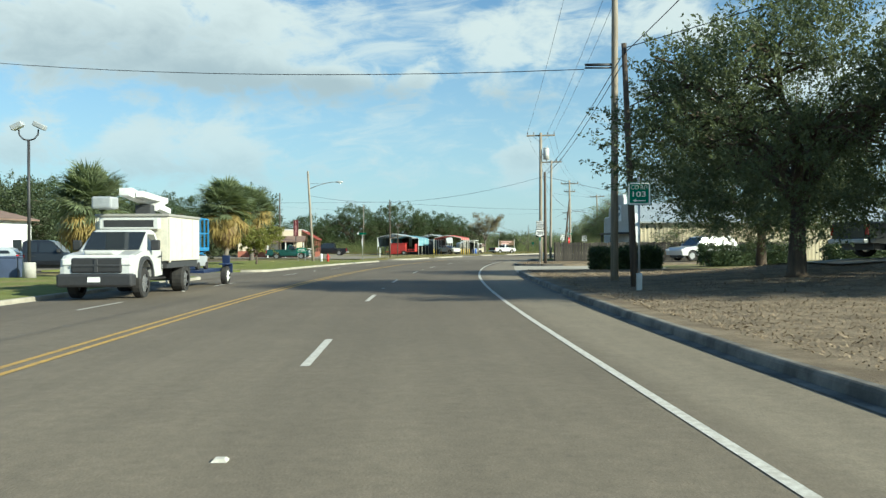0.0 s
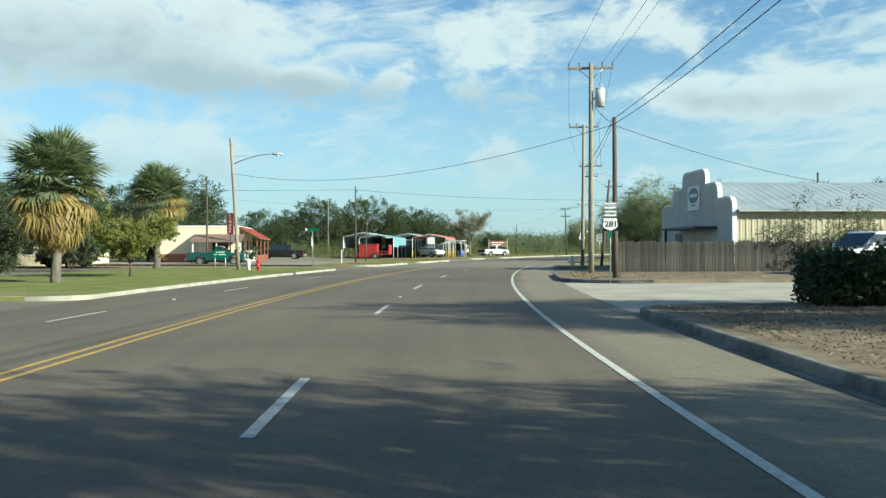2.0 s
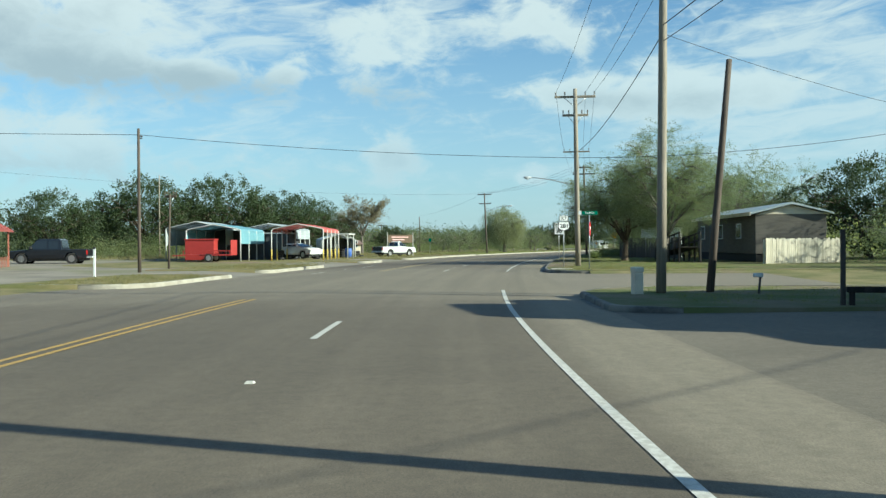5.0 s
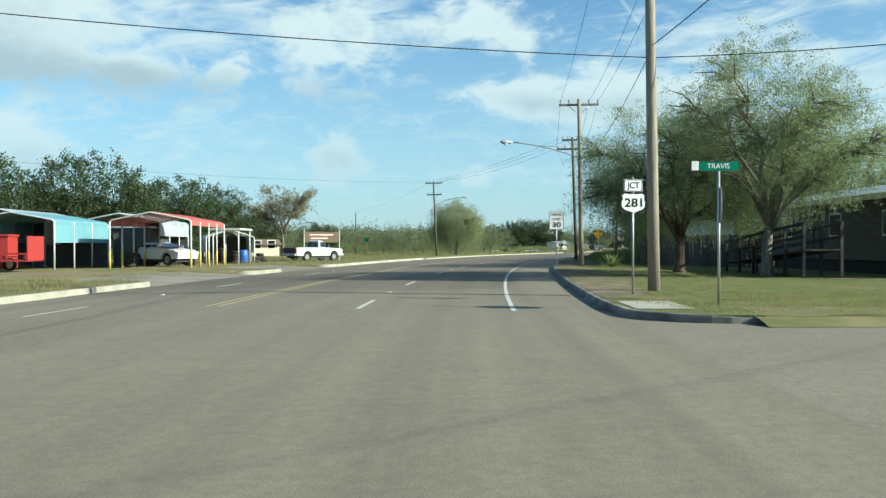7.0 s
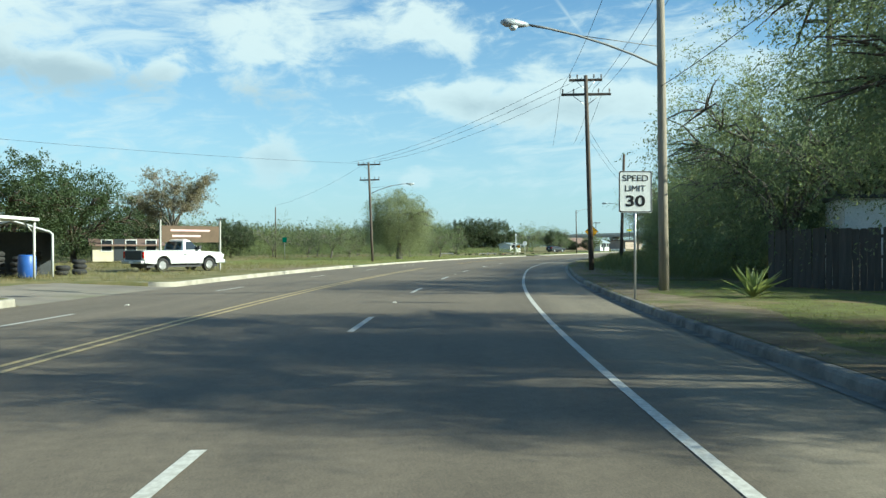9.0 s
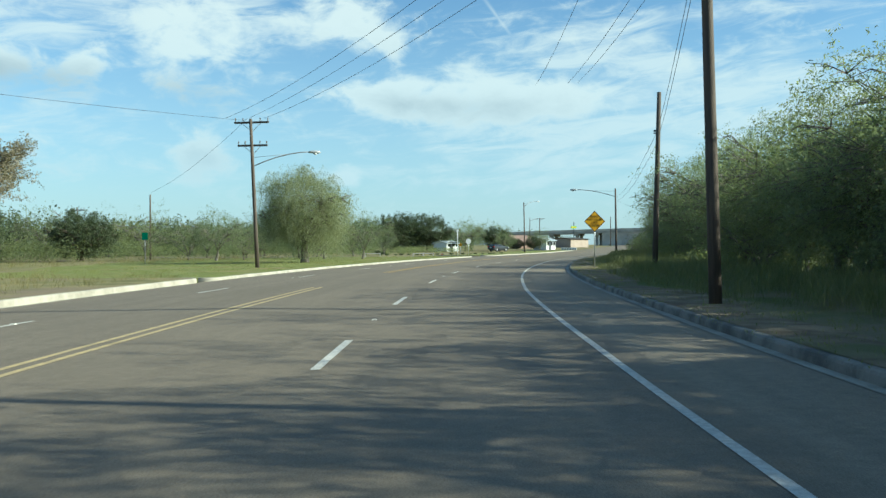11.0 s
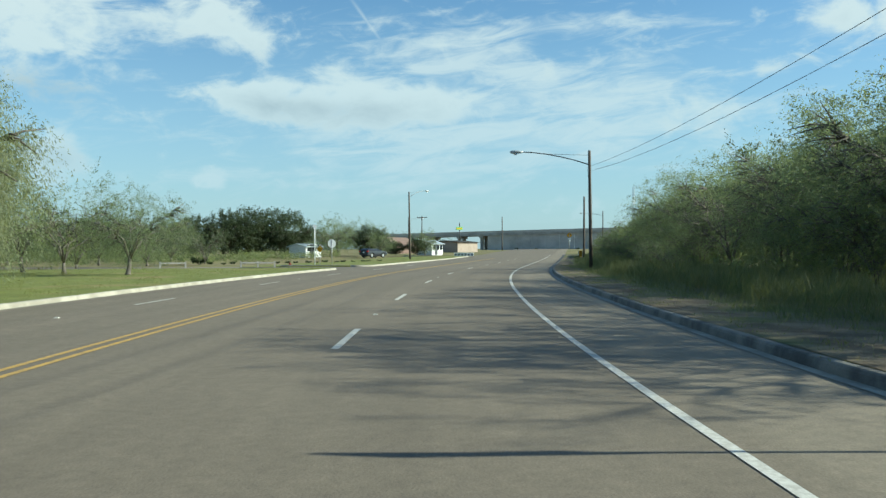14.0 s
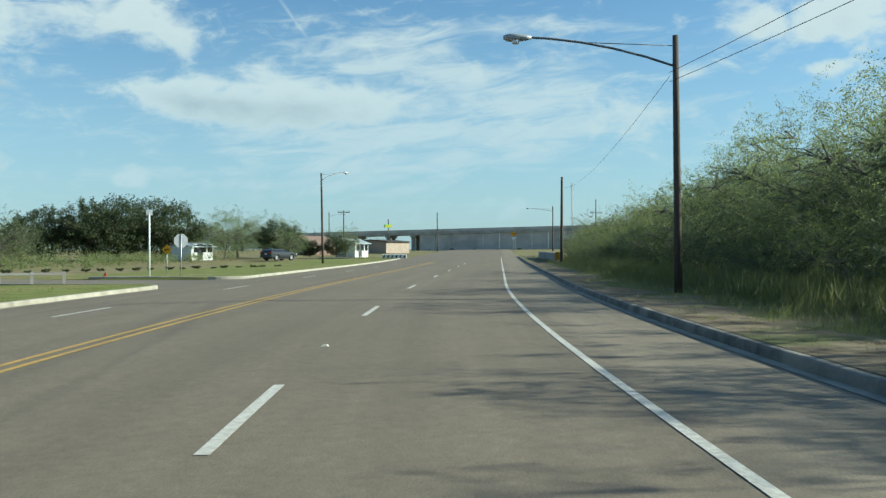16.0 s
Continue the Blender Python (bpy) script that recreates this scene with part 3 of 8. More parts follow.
# right side
verge("verge", -50, 46.5, 1, 24, MULCH, "tree bed of tan wood chip mulch behind a kerb", 0, 1.8, 0.14, zback=0.26, tail1=18)
patch("parking_lot", 26.8, 37.0, 12.6, 27, 0.235, 0.31, DRIVE, "pale concrete parking lot behind the oak", "parking lot", 0.0, 1.0)
patch("driveway", 46.5, 60.5, 3.55, 40, -0.006, 0.26, DRIVE, "pale concrete driveway apron into a parking lot", "driveway", 1.5)
verge("verge", 60.6, 71.5, 1, 13, MULCH, "small mulch island between two drives", 3.2, 1.2, 0.14, zback=0.2, tail0=9, tail1=2)
patch("driveway", 71.5, 84.0, 3.2, 17, -0.006, 0.10, ASPHALT_SIDE, "dark patched asphalt forecourt before a shop", "driveway", 0.5)
verge("verge", 84.0, 93.0, 1, 13, VERGE, "patchy grass corner with a low kerb", 1.2, 3.5, 0.12, zback=0.10, tail0=1.0, tail1=8)
patch("side_street", 93.0, 107.6, 3.1, 60, -0.006, 0.10, ASPHALT_PALE, "pale asphalt side street meeting the road", "street", 3.0)
verge("verge", 107.6, 150, 1, 34, LAWN, "green lawn verge with a worn kerb", 2.0, 0, 0.14, tail0=1.2)
verts = [place(sv, ov, zv) for ov in (5.2, 8, 12, 18, 26, 36, 46) for sv, zv in ((106.9, 0.0 + (ov - 3.1) * 0.00186), (107.35, 0.09), (107.9, 0.146))]
lawn_edge = mesh_obj("lawn_edge", verts, [f[::-1] for f in grid_faces(7, 3)], DRYGRASS, None, True)
tagged(lawn_edge, "brown worn bank between lawn and side street", "soil", kind="structure")
patch("worn_ground", 107.7, 109.6, 5.4, 30, 0.142, 0.15, DRYGRASS, "brown worn strip along the lawn's edge", "soil")
patch("paving_slab", 109.1, 111.3, 3.55, 4.6, 0.146, 0.147, DRIVE, "cracked concrete paving slab at the corner", "paving")
verge("verge", 150, 335, 1, 34, VERGE, "rough grass verge along a wood", 0, 0, 0.14)
# left side
verge("verge", -50, 41.5, -1, 10.5, GRASS, "strip of mown grass behind a pale kerb", 0, 1.5, 0.0, kmat=KERB_L, tail1=3)
patch("driveway", 41.5, 52.0, -11.0, -40, -0.145, -0.06, ASPHALT_SIDE, "grey paved side entrance with a concrete apron", "driveway", 1.0)
verge("verge", 52.0, 88.0, -1, 14, GRASS, "mown green lawn under palms", 1.5, 3.0, 0.0, kmat=KERB_L, tail0=3, tail1=5)
patch("side_street", 88.0, 97.0, -11.2, -60, -0.145, -0.04, ASPHALT_SIDE, "cracked asphalt side street", "street", 3.0)
verge("verge", 97.0, 107.5, -1, 5.5, DRYGRASS, "scrubby grass island behind a broken kerb", 2.2, 0.8, 0.03, kmat=KERB_L, tail0=1.5, tail1=1)
patch("parking_lot", -40, 41.5, -23, -52, -0.09, -0.06, ASPHALT_SIDE, "grey asphalt parking lot", "parking lot")
patch("parking_lot", 52, 88, -24.6, -46, -0.06, -0.05, ASPHALT_SIDE, "grey asphalt lot behind the palm lawn", "parking lot")
patch("parking_lot", 97.0, 150, -14.5, -46, 0.005, 0.11, CALICHE, "dusty caliche and asphalt shop lot", "parking lot")
patch("driveway", 107.5, 113.0, -11.0, -15, -0.145, 0.02, CALICHE, "dusty drive across the verge", "driveway", 0.5)
verge("verge", 113.0, 124.5, -1, 7, DRYGRASS, "scrubby dry grass island behind a broken kerb", 0.8, 0.8, 0.05, kmat=KERB_L, zback=0.09, tail0=1, tail1=1)
patch("driveway", 124.5, 136.0, -10.7, -15, -0.145, 0.02, CALICHE, "pale dusty drive across the verge", "driveway", 0.5)
verge("verge", 136.0, 141.0, -1, 5, DRYGRASS, "small dry grass island", 0.8, 0.8, 0.06, kmat=KERB_L, zback=0.08, tail0=1, tail1=1)
patch("driveway", 141.0, 150.5, -10.4, -15, -0.145, 0.02, CALICHE, "dusty gravel drive", "driveway", 0.5)
verge("verge", 150.5, 179.5, -1, 22, DRYGRASS, "long dry grass verge behind a pale kerb", 0.8, 0.6, 0.05, kmat=KERB_L, zback=0.0, tail0=1, tail1=1)
verge("verge", 181.0, 247, -1, 30, GRASS, "wide green roadside meadow behind a pale kerb", 0.6, 1.5, 0.0, kmat=KERB_L, zback=-0.22, tail0=1, tail1=6)
patch("side_street", 247, 256, -10.7, -60, -0.145, -0.26, ASPHALT_SIDE, "narrow asphalt side road", "street", 2.0)
verge("verge", 256, 328, -1, 12, GRASS, "grass verge behind a pale kerb", 1.5, 3, 0.0, kmat=KERB_L, zback=-0.2, tail0=6, tail1=8)



def worn_edge(s0, s1, w0, w1, mat, label, seed):
    """A ragged bare strip along the back of the right kerb."""
    def offs(s):
        i = float(lane(s) + kerb_right(s)) + 0.17
        w = w0 + (w1 - w0) * (0.5 + 0.9 * noise.noise(Vector((s * 0.22, seed, 0.3)))) + 0.25 * noise.noise(Vector((s * 1.1, seed, 4.0)))
        return [i, i + max(0.08, w) * 0.6, i + max(0.1, w)]
    ob = strip("bare_strip", arange(s0, s1, 0.5), offs, lambda s: [0.146, 0.158, 0.150], mat)
    tagged(ob, label, "soil", kind="structure")


SOIL = material("bare_roadside_soil", (0.235, 0.190, 0.128), (0.130, 0.100, 0.066), 0.95, 1.4, 35, 0.9, 0.6, spec=0.12, third=(0.13, 0.135, 0.06))
worn_edge(112, 150, 0.5, 2.4, SOIL, "brown bare soil along the lawn's kerb", 1.0)
worn_edge(150, 300, 0.4, 1.9, SOIL, "bare gritty soil behind the kerb below the wood", 2.0)

# ---- building kit ----
def part(name, bm, mat, parent=None, label="", smooth_faces=False):
    """Links a bmesh as one mesh object under a thing or a part."""
    me = bpy.data.meshes.new(name)
    bm.to_mesh(me)
    bm.free()
    if mat is not None:
        me.materials.append(mat)
    if smooth_faces:
        me.polygons.foreach_set("use_smooth", [True] * len(me.polygons))
    ob = new(name, me)
    if parent is not None:
        ob.parent = parent
    if label:
        tagged(ob, label)
    return ob


def shared(name, me, parent, m):
    ob = new(name, me)
    ob.parent = parent
    ob.matrix_basis = m
    return ob


def thing(name, m, label, category, group=""):
    e = new(name)
    e.empty_display_size = 0.2
    e.matrix_basis = m
    return tagged(e, label, category, group)


def box(bm, x0, x1, y0, y1, z0, z1, bevel=0.0, m=None):
    vs = [bm.verts.new((x, y, z)) for x in (x0, x1) for y in (y0, y1) for z in (z0, z1)]
    fs = [(0, 1, 3, 2), (4, 6, 7, 5), (0, 4, 5, 1), (2, 3, 7, 6), (0, 2, 6, 4), (1, 5, 7, 3)]
    faces = [bm.faces.new([vs[i] for i in f]) for f in fs]
    if bevel:
        edges = list({e for f in faces for e in f.edges})
        r = bmesh.ops.bevel(bm, geom=edges, offset=bevel, segments=2, affect="EDGES", profile=0.5)
        vs = list({v for v in vs if v.is_valid} | set(r["verts"]))
    if m is not None:
        bmesh.ops.transform(bm, matrix=m, verts=[v for v in vs if v.is_valid])
    return bm


def box_bm(*a, **k):
    return box(bmesh.new(), *a, **k)


def tube(bm, p0, p1, r0, r1=None, n=8, caps=True):
    p0, p1 = Vector(p0), Vector(p1)
    r1 = r0 if r1 is None else r1
    d = (p1 - p0).normalized()
    u = d.cross(Vector((0, 0, 1)) if abs(d.z) < 0.95 else Vector((1, 0, 0))).normalized()
    w = d.cross(u)
    a = [bm.verts.new(p0 + (u * math.cos(t) + w * math.sin(t)) * r0) for t in [2 * math.pi * i / n for i in range(n)]]
    b = [bm.verts.new(p1 + (u * math.cos(t) + w * math.sin(t)) * r1) for t in [2 * math.pi * i / n for i in range(n)]]
    for i in range(n):
        f = bm.faces.new((a[i], a[(i + 1) % n], b[(i + 1) % n], b[i]))
        f.smooth = True
    if caps:
        bm.faces.new(a[::-1])
        bm.faces.new(b)
    return bm


def path_tube(bm, pts, radii, n=8, caps=True):
    pts = [Vector(p) for p in pts]
    rings = []
    for i, p in enumerate(pts):
        d = (pts[min(i + 1, len(pts) - 1)] - pts[max(i - 1, 0)]).normalized()
        ref = Vector((0, 1, 0)) if abs(d.y) < 0.9 else Vector((1, 0, 0))
        u = d.cross(ref).normalized()
        w = d.cross(u)
        r = radii[i] if isinstance(radii, (list, tuple)) else radii
        rings.append([bm.verts.new(p + (u * math.cos(t) + w * math.sin(t)) * r) for t in [2 * math.pi * k / n for k in range(n)]])
    for a, b in zip(rings, rings[1:]):
        for k in range(n):
            f = bm.faces.new((a[k], a[(k + 1) % n], b[(k + 1) % n], b[k]))
            f.smooth = True
    if caps:
        bm.faces.new(rings[0][::-1])
        bm.faces.new(rings[-1])
    return bm


def prism(bm, poly, y0, y1, m=None):
    """A polygon in the xz plane, drawn out from y0 to y1."""
    a = [bm.verts.new((x, y0, z)) for x, z in poly]
    b = [bm.verts.new((x, y1, z)) for x, z in poly]
    bm.faces.new(a)
    bm.faces.new(b[::-1])
    for i in range(len(poly)):
        j = (i + 1) % len(poly)
        bm.faces.new((a[j], a[i], b[i], b[j]))
    if m is not None:
        bmesh.ops.transform(bm, matrix=m, verts=a + b)
    bmesh.ops.recalc_face_normals(bm, faces=bm.faces[:])
    return bm


def rounded_poly(w, h, r, n=5):
    pts = []
    for cx, cz, a0 in ((w / 2 - r, h / 2 - r, 0), (-w / 2 + r, h / 2 - r, 90), (-w / 2 + r, -h / 2 + r, 180), (w / 2 - r, -h / 2 + r, 270)):
        for i in range(n + 1):
            a = radians(a0 + 90 * i / n)
            pts.append((cx + r * math.cos(a), cz + r * math.sin(a)))
    return pts


def text_part(name, words, size, mat, parent, m, label="", width=None, bold=0.0, gap=1.0):
    """Lettering in Blender's own font, centred, facing -y."""
    cu = bpy.data.curves.new(name, "FONT")
    cu.body, cu.size, cu.align_x, cu.align_y = words, size, "CENTER", "CENTER"
    cu.extrude, cu.offset, cu.space_character = 0.002, bold, gap
    tmp = bpy.data.objects.new("tmp", cu)
    scene.collection.objects.link(tmp)
    bpy.context.view_layer.update()
    me = bpy.data.meshes.new_from_object(tmp.evaluated_get(bpy.context.evaluated_depsgraph_get()))
    bpy.data.objects.remove(tmp)
    bpy.data.curves.remove(cu)
    me.name = name
    me.materials.clear()
    me.materials.append(mat)
    if width:
        xs = [v.co.x for v in me.vertices]
        k = width / max(1e-6, max(xs) - min(xs))
        c = (max(xs) + min(xs)) / 2
        for v in me.vertices:
            v.co.x = (v.co.x - c) * k
    ob = new(name, me)
    ob.parent = parent
    ob.matrix_basis = m @ Matrix.Rotation(radians(90), 4, "X")
    if label:
        tagged(ob, label)
    return ob


def facing(x, y, z, ang):
    """A pose whose -y side looks along the compass angle ang (degrees clockwise from +y)."""
    return Matrix.Translation((x, y, z)) @ Matrix.Rotation(radians(180 - ang), 4, "Z")


def road_face(s):
    """Angle that faces traffic coming up the road at s."""
    return 180 + math.degrees(float(heading(s)))


def quads_mesh(name, P, U, V, mat, obparent=None):
    """Many small rhombic leaves: centres P, half axes U and V (numpy arrays)."""
    n = len(P)
    co = np.empty((n, 4, 3), np.float32)
    co[:, 0], co[:, 1], co[:, 2], co[:, 3] = P - U, P + V, P + U, P - V
    me = bpy.data.meshes.new(name)
    me.vertices.add(4 * n)
    me.vertices.foreach_set("co", co.ravel())
    me.loops.add(4 * n)
    me.loops.foreach_set("vertex_index", np.arange(4 * n, dtype=np.int32))
    me.polygons.add(n)
    me.polygons.foreach_set("loop_start", np.arange(0, 4 * n, 4, dtype=np.int32))
    me.polygons.foreach_set("loop_total", np.full(n, 4, np.int32))
    me.materials.append(mat)
    me.update()
    me.validate()
    ob = new(name, me)
    if obparent is not None:
        ob.parent = obparent
    return ob


def unit(a):
    return a / np.maximum(1e-9, np.linalg.norm(a, axis=1, keepdims=True))

# ---- trees and plants ----
LEAF_OAK = leaf_material("oak_leaves", (0.040, 0.056, 0.024), (0.080, 0.102, 0.044), (0.055, 0.072, 0.036), 0.25)
LEAF_OLIVE = leaf_material("olive_grey_leaves", (0.080, 0.104, 0.055), (0.160, 0.188, 0.105), (0.105, 0.124, 0.072), 0.45)
LEAF_MESQ = leaf_material("mesquite_leaves", (0.140, 0.176, 0.106), (0.262, 0.306, 0.188), (0.200, 0.228, 0.148), 0.64)
LEAF_SCRUB = leaf_material("scrub_leaves", (0.140, 0.172, 0.082), (0.265, 0.298, 0.148), (0.195, 0.218, 0.115), 0.64)
LEAF_WILLOW = leaf_material("willow_leaves", (0.185, 0.210, 0.125), (0.330, 0.352, 0.225), (0.25, 0.265, 0.17), 0.58)
LEAF_DARK = leaf_material("dense_green_leaves", (0.036, 0.060, 0.022), (0.074, 0.104, 0.040), (0.05, 0.066, 0.03), 0.28)
LEAF_TAN = leaf_material("dry_tan_seed_pods", (0.19, 0.155, 0.105), (0.32, 0.275, 0.20), (0.14, 0.14, 0.085), 0.35)
LEAF_HEDGE = leaf_material("hedge_leaves", (0.030, 0.050, 0.019), (0.066, 0.094, 0.038), None, 0.2)
LEAF_YEL = leaf_material("yellow_green_leaves", (0.150, 0.165, 0.040), (0.270, 0.265, 0.080), None, 0.45)
LEAF_AGAVE = leaf_material("agave_leaves", (0.22, 0.27, 0.10), (0.34, 0.37, 0.17), None, 0.3)
FROND_G = leaf_material("palm_frond_green", (0.125, 0.160, 0.085), (0.215, 0.250, 0.140), None, 0.35, 0.4)
FROND_Y = leaf_material("palm_frond_yellow", (0.26, 0.20, 0.07), (0.38, 0.28, 0.10), None, 0.35, 0.5)
FROND_D = leaf_material("palm_frond_dead", (0.20, 0.125, 0.065), (0.32, 0.21, 0.12), None, 0.2, 0.8)
BLADE = leaf_material("grass_blades", (0.150, 0.185, 0.048), (0.260, 0.275, 0.090), (0.24, 0.22, 0.09), 0.45)
BLADE_TALL = leaf_material("tall_grass_blades", (0.098, 0.122, 0.050), (0.225, 0.240, 0.112), (0.20, 0.195, 0.105), 0.5)
BLADE_DRY = leaf_material("dry_grass_blades", (0.20, 0.165, 0.07), (0.33, 0.275, 0.135), (0.13, 0.15, 0.045), 0.4)


def branch_system(rng, height, trunk_h, spread, n_limbs, trunk_r, droop=0.0, lean=0.0, wig=0.25, subs=3, flat=0.7):
    """Tapered trunk, limbs and boughs as (points, radii), with the tips that bear leaves."""
    segs, tips = [], []
    top = Vector((lean * trunk_h, lean * 0.4 * trunk_h, trunk_h))
    k = [Vector((0, 0, -0.05)), Vector((0, 0, 0.12)), top * 0.5 + Vector((rng.uniform(-.1, .1), rng.uniform(-.1, .1), 0)) * trunk_h * 0.3, top]
    segs.append((k, [trunk_r * 1.5, trunk_r * 1.12, trunk_r * 0.9, trunk_r * 0.75]))
    for i in range(n_limbs):
        a = 2 * math.pi * (i + rng.uniform(-.3, .3)) / n_limbs
        reach = spread * rng.uniform(0.55, 0.95)
        up = (height - trunk_h) * rng.uniform(0.45, 0.95)
        pts = [top - Vector((0, 0, rng.uniform(0, 0.25) * trunk_h))]
        for j in range(1, 6):
            f = j / 5
            h = up * (f ** flat) - droop * f * f * up
            p = pts[0] + Vector((math.cos(a), math.sin(a), 0)) * reach * f + Vector((0, 0, h))
            p += Vector((rng.uniform(-1, 1), rng.uniform(-1, 1), rng.uniform(-.6, .6))) * wig * reach * 0.22
            pts.append(p)
        r = trunk_r * rng.uniform(0.4, 0.6)
        segs.append((pts, [r * (1 - 0.16 * q) for q in range(6)]))
        for j in range(2, 6):
            for _ in range(subs):
                d = Vector((math.cos(a + rng.uniform(-1.5, 1.5)), math.sin(a + rng.uniform(-1.5, 1.5)), rng.uniform(-0.35, 0.8))).normalized()
                ln = spread * rng.uniform(0.18, 0.42)
                q0 = pts[j]
                q1 = q0 + d * ln * 0.5 + Vector((0, 0, rng.uniform(0, 0.12) * ln))
                q2 = q0 + d * ln + Vector((0, 0, rng.uniform(-.15, .2) * ln - droop * ln * 0.5))
                segs.append(([q0, q1, q2], [r * 0.4, r * 0.25, r * 0.08]))
                tips += [q1, q2, (q1 + q2) / 2]
            tips.append(pts[j])
    return segs, tips


def wood_part(parent, segs, mat, name="trunk", n=6):
    bm = bmesh.new()
    for i, (pts, rad) in enumerate(segs):
        path_tube(bm, pts, list(rad), 9 if i == 0 else n if i < 12 else 4)
    return part(name, bm, mat, parent)


def clump_leaves(tips, rng, per, sigma, size, thin=0.45, hang=0.0, squash=0.8, zmin=0.3, group=45, tight=0.16, out=0.7):
    """Leafy sprays that grow outwards from the tips, so that the outline is uneven with gaps."""
    T = np.array([tuple(t) for t in tips])
    mid = T.mean(0) * np.array([1, 1, 0.8])
    k = max(1, per // group)
    base = T[rng.integers(0, len(T), k)] + rng.normal(size=(k, 3)) * sigma * 0.22
    way = unit(unit(base - mid) * out + rng.normal(size=(k, 3)) * 0.55 + np.array([0, 0, 0.25 - 0.5 * min(hang, 1.0)]))
    ln = sigma * rng.uniform(0.5, 1.5, (k, 1))
    pick = rng.integers(0, k, per)
    f = rng.random((per, 1))
    off = rng.normal(size=(per, 3)) * sigma * tight * (1.2 - 0.7 * f) * np.array([1, 1, squash])
    P = base[pick] + way[pick] * ln[pick] * f + off
    P[:, 2] -= (f[:, 0] ** 2) * hang * ln[pick][:, 0]
    keep = P[:, 2] > zmin
    P, off, w = P[keep], off[keep], way[pick][keep]
    n = len(P)
    d = unit(w * 0.6 + rng.normal(size=(n, 3)) * 0.6 + np.array([0, 0, -0.9 * min(hang, 1.0)]))
    nrm = unit(unit(off) * 0.5 + rng.normal(size=(n, 3)) * 0.8 + np.array([0, 0, 0.5]))
    e = unit(np.cross(d, nrm))
    s = size * rng.uniform(0.6, 1.35, (n, 1))
    return P, d * s, e * s * thin


def top_x(lean, h):
    return lean * h


def tree(name, m, label, kind, seed, height, spread, trunk_h, trunk_r, leaves, leaf, leaf_size, sigma, bark=None, n_limbs=6, droop=0.0, lean=0.0, thin=0.45, hang=0.0, squash=0.8, subs=3, wig=0.25, group="", spray=45, fill=0, skirt=1.6, tight=0.16):
    rng, nrng = random.Random(seed), np.random.default_rng(seed)
    t = thing(name, m, label, kind, group)
    segs, tips = branch_system(rng, height, trunk_h, spread, n_limbs, trunk_r, droop, lean, wig, subs)
    wood_part(t, segs, bark or BARK)
    if fill:
        # a rounded, lumpy crown: more tips on its outer shell
        d = unit(nrng.normal(size=(fill, 3)))
        ph = nrng.uniform(0, 6.28, 4)
        lump = 1 + 0.13 * np.sin(3.1 * d[:, 0] + ph[0] + 2 * d[:, 2]) + 0.11 * np.sin(5.2 * d[:, 1] + ph[1]) + 0.08 * np.sin(7.5 * d[:, 2] + ph[2] + 4 * d[:, 0])
        mid_z = skirt + (height - skirt) * 0.46
        r = (0.42 + 0.58 * nrng.random(fill) ** 0.4) * lump
        q = d * r[:, None] * np.array([spread * 0.92, spread * 0.92, (height - skirt) * 0.52])
        q[:, 2] = np.maximum(q[:, 2] + mid_z, skirt + 0.5 * nrng.random(fill))
        tips = tips[::3] + [Vector(c) for c in q + np.array([top_x(lean, trunk_h), 0, 0])]
    P, U, V = clump_leaves(tips, nrng, leaves, sigma, leaf_size, thin, hang, squash, group=spray, tight=tight)
    quads_mesh("crown", P, U, V, leaf, t)
    return t


def at(x, y, z=0.0, turn=0.0, k=1.0):
    return Matrix.Translation((x, y, z + float(rise(x, y)))) @ Matrix.Rotation(radians(turn), 4, "Z") @ Matrix.Scale(k, 4)


# prototypes stand where one of them is seen; the others are copies
OAK_LABEL = "dark green live oak with a dense rounded crown"
oak_a = tree("oak_tree", at(11.85, 24.5, 0.16), "large live oak over a wood chip bed", "tree", 11, 7.7, 4.9, 2.1, 0.25, 110000, LEAF_OLIVE, 0.055, 0.95, BARK, 11, 0.22, 0.03, 0.45, subs=6, spray=44, fill=1000, skirt=1.6, tight=0.11)
oak_b = tree("oak_tree", at(21.6, 18.4, 0.15), "tall live oak over a wood chip bed", "tree", 12, 10.2, 5.6, 2.9, 0.38, 90000, LEAF_OLIVE, 0.085, 1.0, BARK, 11, 0.15, 0.0, 0.42, subs=6, spray=50, fill=1300, skirt=2.4, tight=0.22)
oak_c = tree("oak_tree", at(1.0, 206, 0), OAK_LABEL, "tree", 13, 8.4, 5.6, 1.3, 0.28, 30000, LEAF_DARK, 0.095, 0.8, BARK, 11, 0.30, 0.0, 0.55, subs=4, spray=40, fill=560, skirt=0.9, tight=0.34)
oak_d = tree("oak_tree", at(75, 322, -0.25), OAK_LABEL, "tree", 14, 7.4, 5.4, 1.1, 0.30, 30000, LEAF_OAK, 0.10, 0.8, BARK, 11, 0.30, 0.0, 0.55, subs=4, spray=40, fill=520, skirt=0.7, tight=0.34)
c = copy_thing(oak_a, at(16.1, 39.8, 0.18, 250, 0.93))
tagged(c, "smaller live oak behind a larger one on the mulch bed")
mesq_a = tree("mesquite_tree", at(25.3, 121.3, 0.13), "tall mesquite with feathery thin foliage and bent limbs", "tree", 21, 8.0, 3.7, 2.0, 0.20, 150000, LEAF_MESQ, 0.038, 0.9, BARK_GREY, 10, 0.10, 0.05, 0.30, 0.45, subs=8, wig=0.45, spray=44, fill=340, skirt=2.5, tight=0.13)
